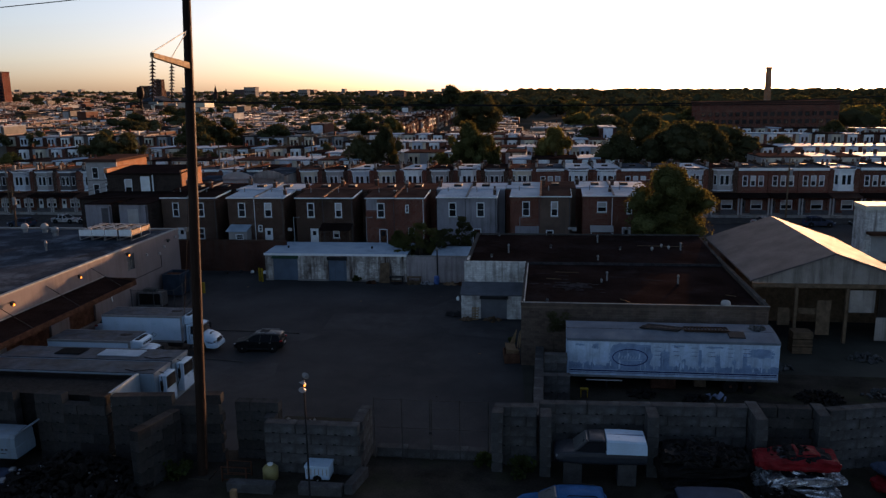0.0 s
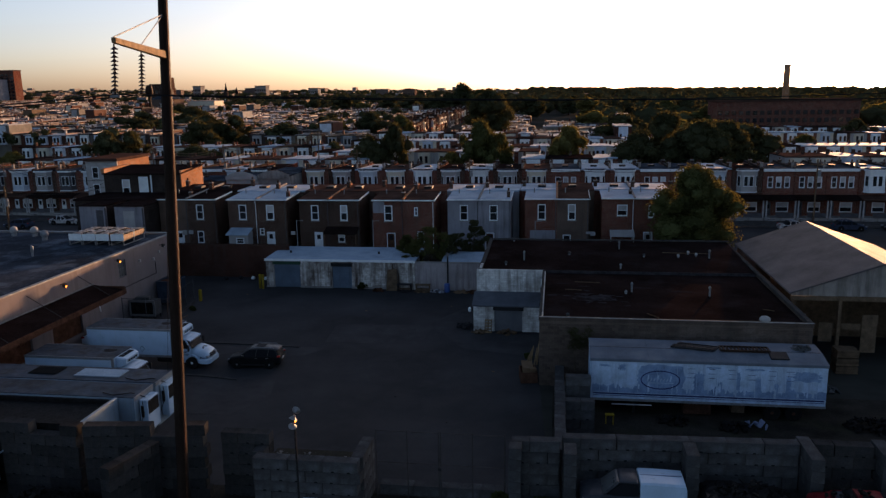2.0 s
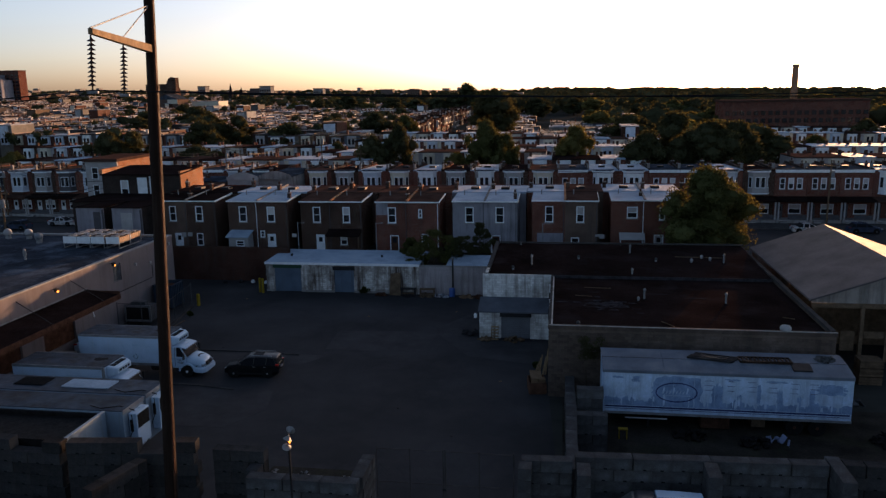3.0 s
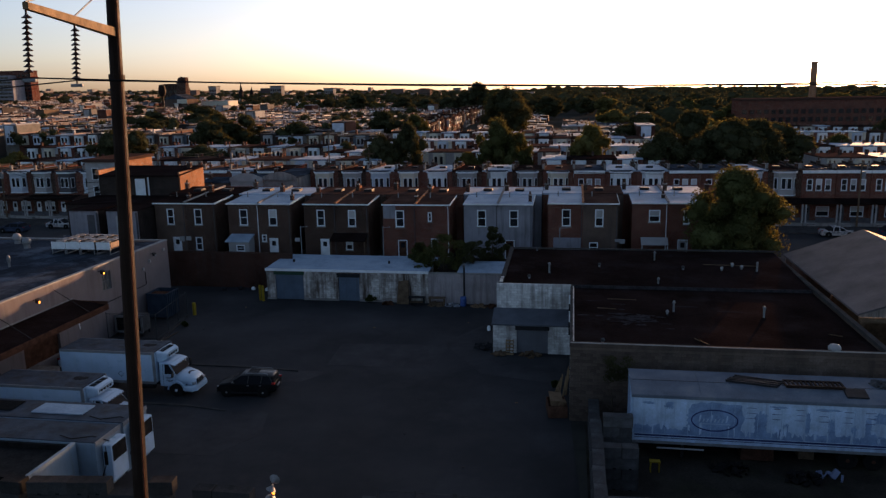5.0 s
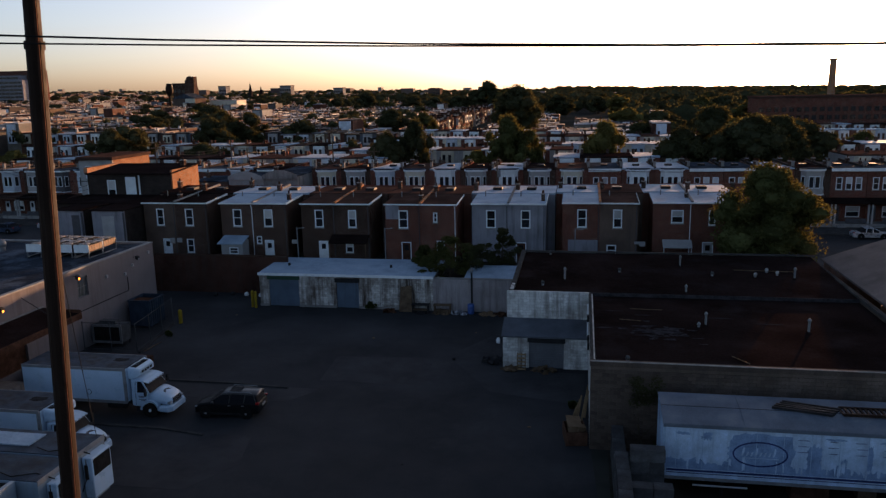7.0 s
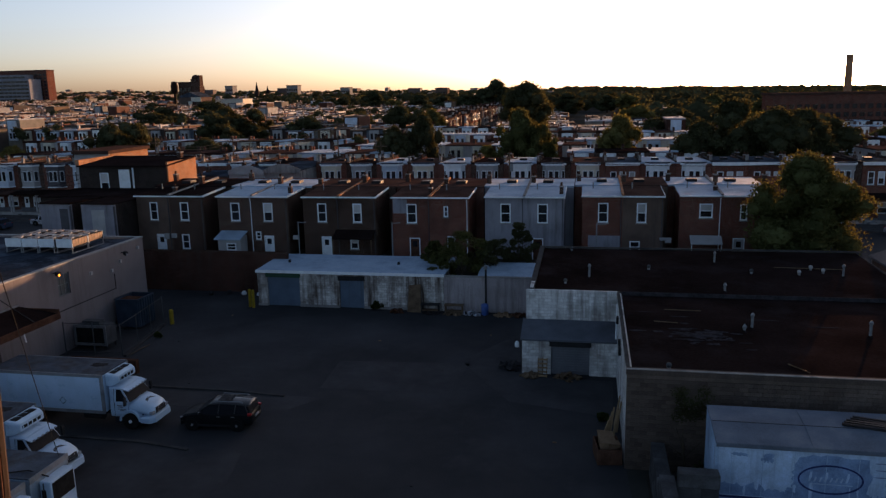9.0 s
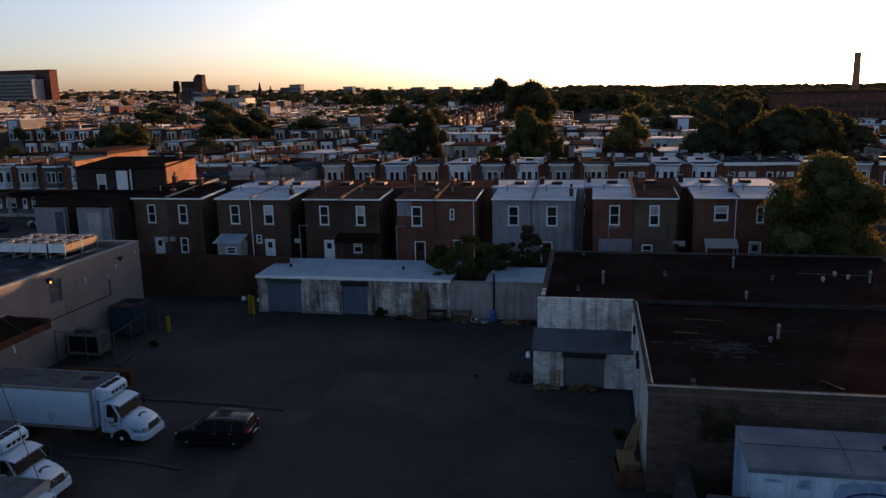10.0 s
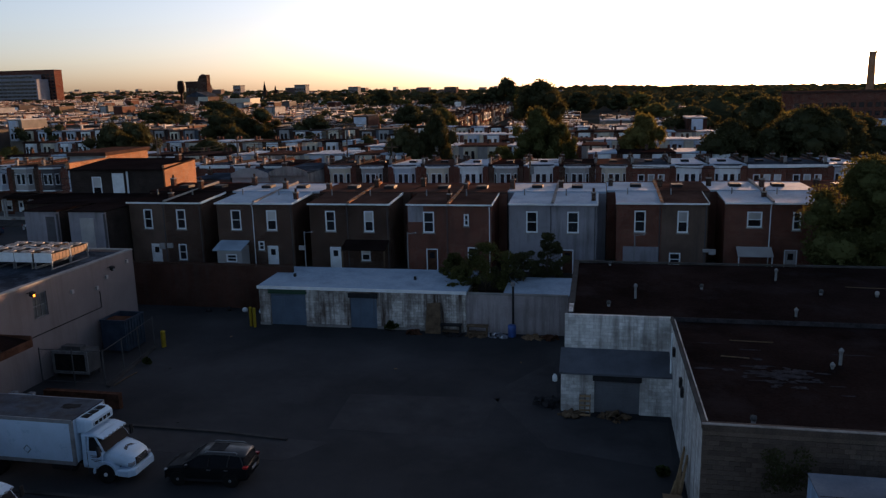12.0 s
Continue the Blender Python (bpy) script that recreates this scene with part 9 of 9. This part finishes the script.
solo("scrap_heap", clump(-26.2, 33.0, 0.2, 4.4, 1100, 11, (0.05, 0.38)), M["scrap_dark"], "dark heap of tangled car parts", "scrap heap", kind="stuff")
solo("scrap_heap", clump(-26.6, 32.6, 0.6, 3.4, 26, 12, (0.04, 0.16)), M["scrap"], "paler bent metal on the scrap heap", "scrap heap", kind="stuff")
solo("scrap_heap", clump(8.2, 36.6, 1.9, 2.2, 260, 13, (0.04, 0.2)), M["scrap_dark"], "dark scraps on the stacked wrecks", "scrap heap", kind="stuff")
solo("scrap_heap", clump(12.7, 36.5, 2.25, 1.3, 60, 15, (0.04, 0.2)), M["scrap_dark"], "torn dark trim on a crushed red car", "scrap heap", kind="stuff")
solo("scrap_heap", clump(11.3, 34.8, 0.1, 2.6, 260, 14, (0.04, 0.25)), M["scrap_dark"], "rusty scraps between the wrecks", "scrap heap", kind="stuff")
for x, y, z, rx in ((-25.6, 31.4, 1.1, 70), (-28.6, 31.6, 0.5, 50), (-23.8, 31.2, 0.4, 20), (-29.8, 33.0, 0.5, 80), (6.2, 34.8, 0.2, 10), (17.3, 35.0, 0.2, 0)):
    w_ = thing("loose_wheel", "loose tyre with a pale rim on the scrap", "wheel", (x, y, z), group="loose wheels")
    w_.rotation_euler = (radians(rx), 0, radians(x * 50))
    part("tyre", lathe(B(), (0, 0, 0), [(0.2, -0.1), (0.32, -0.1), (0.34, -0.06), (0.34, 0.06), (0.32, 0.1), (0.2, 0.1)], 18), M["rubber"], w_)
    part("rim", lathe(B(), (0, 0, 0), [(0.2, -0.08), (0.2, 0.09), (0.1, 0.05), (0.03, 0.06)], 14), M["galv"], w_)
# small white trailer, tank and cage beside the enclosure
bx = thing("cargo_trailer", "small white ribbed cargo trailer with one visible wheel arch", "trailer", (-12.8, 35.35, 0.02))
bx.scale = (0.8, 0.8, 0.8)
part("body", box(B(), -0.85, 0.85, -0.6, 0.6, 0.3, 1.15), M["white_metal"], bx, bevel=0.04)
part("lid", box(B(), -0.9, 0.9, -0.65, 0.65, 1.15, 1.3), M["white_metal"], bx, bevel=0.04)
for i in range(6):
    part("rib", box(B(), -0.75 + i * 0.28, -0.68 + i * 0.28, -0.63, -0.602, 0.65, 1.1), M["pale_grey"], bx)
part("wheel_arch", prism(B(), [(-0.35, 0.3), (-0.25, 0.55), (0.0, 0.64), (0.25, 0.55), (0.35, 0.3)], 'y', -0.62, -0.601), M["rubber"], bx)
wheel(bx, 0, -0.5, 0.26, 0.16)
wheel(bx, 0, 0.5, 0.26, 0.16)
tk = thing("plastic_tank", "yellowed plastic tank with a white cap", "tank", (-15.6, 35.2, 0.02))
tk.scale = (0.88, 0.88, 0.88)
part("body", lathe(B(), (0, 0, 0), [(0.46, 0), (0.5, 0.05), (0.5, 0.72), (0.4, 0.86), (0.16, 0.92), (0.15, 0.95)], 18), M["tank_yellow"], tk, smooth=True)
part("cap", cyl(B(), (0, 0, 0.95), (0, 0, 1.05), 0.17, n=14), M["white_trim"], tk)
cg_ = thing("wire_cage", "rusty steel pallet cage", "cage", (-17.5, 35.0, 0.02))
for sx in (-0.7, 0.7):
    for sy in (-0.4, 0.4):
        part("post", box(B(), sx - 0.04, sx + 0.04, sy - 0.04, sy + 0.04, 0, 0.9), M["rust"], cg_)
for z in (0.1, 0.45, 0.85):
    for sy in (-0.4, 0.4):
        part("bar", box(B(), -0.7, 0.7, sy - 0.02, sy + 0.02, z, z + 0.04), M["rust"], cg_)
solo("timber_post", box(B(), -16.7, -16.4, 32.1, 32.4, 0, 0.9), M["plank"], "stubby orange-brown timber post", "post", bevel=0.03)
rg = random.Random(17)
for x0, x1, y0 in ((-14.6, -12.9, 37.6), (-15.7, -14.9, 37.9), (-12.2, -11.0, 37.4)):
    solo("rubble", clump((x0 + x1) / 2, y0, 2.2, (x1 - x0) / 2, 60, int(-x0 * 10), (0.06, 0.22)), M["concrete"], "pale rubble heaped behind the block wall", "rubble", kind="stuff")
solo("rubble_fill", box(B(), -15.7, -10.9, 36.7, 38.4, 0, 2.4), M["dirt"], "packed earth filling the block enclosure", "earth fill", bevel=0.1)

# ---- clutter under and beside the old trailer ----
stl = thing("stool", "small yellow wooden stool", "stool", (2.4, 48.6, 0.012))
stl.scale = (0.8, 0.8, 0.8)
part("seat", box(B(), -0.35, 0.35, -0.2, 0.2, 0.72, 0.8), M["yellow"], stl, bevel=0.01)
for sx in (-0.28, 0.28):
    for sy in (-0.14, 0.14):
        part("leg", box(B(), sx - 0.035, sx + 0.035, sy - 0.035, sy + 0.035, 0, 0.72), M["yellow"], stl)
solo("white_pipe", wire([(2.6, 49.75, 0.86), (5.1, 49.75, 0.86)], 0.045, 8), M["pale_grey"], "long white pipe under the trailer", "pipe")
for i, (x, y, r, n, m_, lb) in enumerate(((10.0, 48.6, 0.9, 40, "scrap_dark", "crumpled dark packaging on the dirt"), (11.5, 48.9, 0.7, 6, "faded_blue", "pale crumpled sheet on the dirt"), (6.5, 49.2, 1.0, 40, "scrap_dark", "dark scrap under the trailer"), (18.4, 49.6, 1.6, 90, "scrap_dark", "tangle of dark beams on the dirt"), (22.6, 50.5, 1.2, 30, "unit_grey", "pale scrap sheets on the dirt"), (24.5, 58.0, 1.3, 50, "unit_grey", "scrap piled before the shed"), (27.5, 57.0, 1.4, 50, "scrap_dark", "dark scrap before the shed"), (17.4, 55.5, 0.9, 40, "unit_grey", "scrap by the workshop wall"))):
    solo("scrap_pile", clump(x, y, 0.1, r, n, 50 + i, (0.05, 0.3)), M[m_], lb, "scrap", kind="stuff")
cr2 = thing("crate_stack", "stack of timber crates by the shed", "crates", (20.1, 59.6, 0.012))
for z in (0, 0.62, 1.24):
    c_ = part("crate", box(B(), -0.75, 0.75, -0.6, 0.6, z, z + 0.55), M["wood"], cr2, bevel=0.02)
    for k in range(3):
        part("slat", box(B(), -0.77, 0.77, -0.63, -0.602, z + 0.03 + k * 0.18, z + 0.15 + k * 0.18), M["wood"], c_)
# box of junk at the workshop corner
jb = thing("junk_crate", "open timber crate heaped with cardboard and planks", "crate", (-3.0, 55.6, 0.026), 8)
for x0, x1, y0, y1 in ((-0.6, 0.6, -0.8, -0.74), (-0.6, 0.6, 0.74, 0.8), (-0.6, -0.54, -0.74, 0.74), (0.54, 0.6, -0.74, 0.74)):
    part("side", box(B(), x0, x1, y0, y1, 0, 0.8), M["crate_wood"], jb)
part("cardboard_box", hexa(B(), [(-0.4, -0.5, 0.6), (0.4, -0.4, 0.5), (0.4, 0.2, 0.6), (-0.4, 0.2, 0.7), (-0.5, -0.45, 1.3), (0.3, -0.35, 1.2), (0.3, 0.25, 1.3), (-0.5, 0.25, 1.4)]), M["cardboard"], jb, "open cardboard box")
for k in range(4):
    part("board", wire([(-0.3 + k * 0.15, 0.6, 0.3), (0.2 + k * 0.12, 0.9 + 0.2 * k, 1.6 + 0.15 * k)], 0.05, 4), M["plank"], jb)
part("cardboard_box", hexa(B(), [(0.05, -0.62, 0.7), (0.5, -0.5, 0.72), (0.45, -0.1, 0.74), (0.0, -0.2, 0.72), (0.1, -0.7, 1.02), (0.56, -0.58, 0.98), (0.5, -0.2, 1.04), (0.06, -0.3, 1.06)]), M["cardboard"], jb, "crushed cardboard box")
part("cardboard_flap", hexa(B(), [(-0.5, -0.47, 1.3), (0.3, -0.37, 1.2), (0.36, -0.7, 1.08), (-0.46, -0.8, 1.16), (-0.5, -0.47, 1.31), (0.3, -0.37, 1.21), (0.36, -0.7, 1.09), (-0.46, -0.8, 1.17)]), M["cardboard"], jb, "flap hanging open")
for k, (x, y) in enumerate(((-2.6, 57.6), (-2.4, 58.6), (-2.45, 59.4))):
    solo("timber_plank", hexa(B(), [(x - 0.12, y, 0.03), (x + 0.0, y, 0.03), (x + 0.0, y + 0.3, 0.03), (x - 0.12, y + 0.3, 0.03), (x + 0.15, y, 1.7), (x + 0.2, y, 1.7), (x + 0.2, y + 0.3, 1.7), (x + 0.15, y + 0.3, 1.7)]), M["plank"], "pale board leaning on the white side wall", "board", group="leaning boards")
# by the annex
lad = thing("pallet", "weathered timber pallet leaning by the roller door", "pallet", (-6.85, 66.1, 0.026))
lad.rotation_euler = (radians(-14), 0, 0)
for k in range(5):
    part("slat", box(B(), -0.3, 0.3, -0.02, 0.0, 0.05 + k * 0.26, 0.16 + k * 0.26), M["plank"], lad)
for sx in (-0.28, 0.0, 0.28):
    part("stringer", box(B(), sx - 0.03, sx + 0.03, 0.001, 0.08, 0, 1.25), M["wood"], lad)
solo("wall_debris", clump(-5.2, 66.1, 0.05, 0.9, 40, 71, (0.05, 0.25)), M["wood"], "scraps of wood before the roller door", "debris", kind="stuff")
solo("wall_debris", clump(-7.6, 66.2, 0.05, 0.6, 26, 72, (0.05, 0.3)), M["wood"], "wood and cardboard scraps against the white wall", "debris", kind="stuff")
gb = thing("gas_bottle", "white gas bottle hung at the annex corner", "gas bottle", (-8.55, 66.95, 1.9))
part("body", lathe(B(), (0, 0, 0), [(0.08, -0.2), (0.14, -0.16), (0.14, 0.1), (0.07, 0.2), (0.03, 0.23)], 12), M["white_trim"], gb, smooth=True)
part("strap", wire([(0.36, 0, 0), (0.1, 0, 0)], 0.04), M["dark_metal"], gb)
solo("wall_debris", clump(-8.9, 67.6, 0.05, 0.8, 40, 73, (0.08, 0.4)), M["dark_metal"], "dark odds and ends against the annex wall", "debris", kind="stuff")
# along the garage front
solo("leaning_board", hexa(B(), [(-18.9, 79.5, 0.03), (-17.7, 79.5, 0.03), (-17.7, 79.6, 0.03), (-18.9, 79.6, 0.03), (-18.8, 80.05, 2.2), (-17.8, 80.05, 2.3), (-17.8, 80.15, 2.3), (-18.8, 80.15, 2.2)]), M["wood"], "brown plywood board leaning on the garage wall", "board", bevel=0.01)
for x0, m_, lb in ((-16.9, "dark_metal", "dark workbench against the garage wall"), (-14.9, "wood", "weathered wooden bench with junk")):
    bn = thing("workbench", lb, "workbench", (x0, 79.5, 0.026), group="benches by the garages")
    part("top", box(B(), -0.8, 0.8, -0.3, 0.3, 0.72, 0.8), M[m_], bn, bevel=0.01)
    for sx in (-0.7, 0.7):
        for sy in (-0.22, 0.22):
            part("leg", box(B(), sx - 0.04, sx + 0.04, sy - 0.04, sy + 0.04, 0, 0.72), M[m_], bn)
    part("shelf", box(B(), -0.7, 0.7, -0.25, 0.25, 0.25, 0.3), M["wood"], bn)
for i, x in enumerate((-19.8, -17.0, -15.0, -13.4, -10.8, -9.6)):
    solo("wall_debris", clump(x, 79.4, 0.04, 0.7, 24, 80 + i, (0.05, 0.3)), M[("rust", "dark_metal", "wood", "scrap", "cardboard", "rust")[i]], "small scraps at the foot of the garage wall", "debris", kind="stuff")
br = thing("barrel", "blue plastic barrel by the stucco wall", "barrel", (-12.35, 79.55, 0.026))
part("body", lathe(B(), (0, 0, 0), [(0.27, 0), (0.3, 0.08), (0.3, 0.3), (0.31, 0.32), (0.3, 0.34), (0.3, 0.6), (0.31, 0.62), (0.3, 0.64), (0.3, 0.85), (0.26, 0.9)], 16), M["blue_plastic"], br, smooth=True)
gl_ = thing("yard_lamp_pole", "grey steel pole with a small lamp head", "lamp post", (-12.3, 79.9, 0.026))
part("shaft", cyl(B(), (0, 0, 0), (0, 0, 3.9), 0.09, 0.08, 10), M["dark_metal"], gl_)
part("head", lathe(B(), (0.0, -0.12, 3.75), [(0.08, 0), (0.17, 0.1), (0.15, 0.3), (0.04, 0.36)], 12), M["galv"], gl_)
for i in range(34):
    x, y = rg.uniform(-36, -4), rg.uniform(42, 79)
    solo("litter", box(B(), x, x + rg.uniform(0.06, 0.2), y, y + rg.uniform(0.06, 0.2), 0.026, 0.04 + rg.random() * 0.04), M["kerb" if i % 3 else "cardboard"], "scrap of litter on the asphalt", "litter", group="litter on the yard") if i < 10 else None
for x, y in ((-33.7, 83.2), (-35.3, 83.4), (-36.8, 83.5), (-31.9, 82.0), (-38.4, 83.0)):
    solo("litter_bag", lathe(B(), (x, y, 0.02), [(0.2, 0), (0.26, 0.12), (0.16, 0.3), (0.05, 0.36)], 9), M["white_trim" if x > -36 else "dark_metal"], "tied rubbish bag against the brick wall", "rubbish bag", smooth=True, group="rubbish bags")

# ---- block coursing of the workshop's front wall ----
CW, CH = 0.405, 0.2025
blk_full = mesh_of("block", box(B(), 0.006, CW - 0.006, 0, 0.058, 0.006, CH - 0.006), M["cmu"], 0.0)
rest_v, rest_f = [], []
nrow = int(4.85 / CH)
count = 0
for r in range(nrow):
    x = WX0 - (CW / 2 if r % 2 else 0)
    while x < WX1 - 0.05:
        a, b = max(x, WX0), min(x + CW, WX1)
        jit = rg.uniform(0, 0.012)
        if a == x and b == x + CW and x < 3.0 and count < 300:
            count += 1
            part("block", blk_full, None, front_backing, at=(x, WY0 - jit, r * CH))
        elif b - a > 0.03:
            n = len(rest_v)
            y0, y1, z0, z1 = WY0 - jit, WY0 + 0.058, r * CH + 0.006, (r + 1) * CH - 0.006
            rest_v += [(a + 0.006, y0, z0), (b - 0.006, y0, z0), (b - 0.006, y1, z0), (a + 0.006, y1, z0), (a + 0.006, y0, z1), (b - 0.006, y0, z1), (b - 0.006, y1, z1), (a + 0.006, y1, z1)]
            rest_f += [tuple(n + i for i in q) for q in ((4, 5, 6, 7), (0, 1, 5, 4), (1, 2, 6, 5), (3, 0, 4, 7))]
        x += CW
me = bpy.data.meshes.new("blocks_rest")
me.from_pydata(rest_v, [], rest_f)
me.materials.append(M["cmu"])
tagged(part("block_rest", me, None, front_backing), kind="stuff")
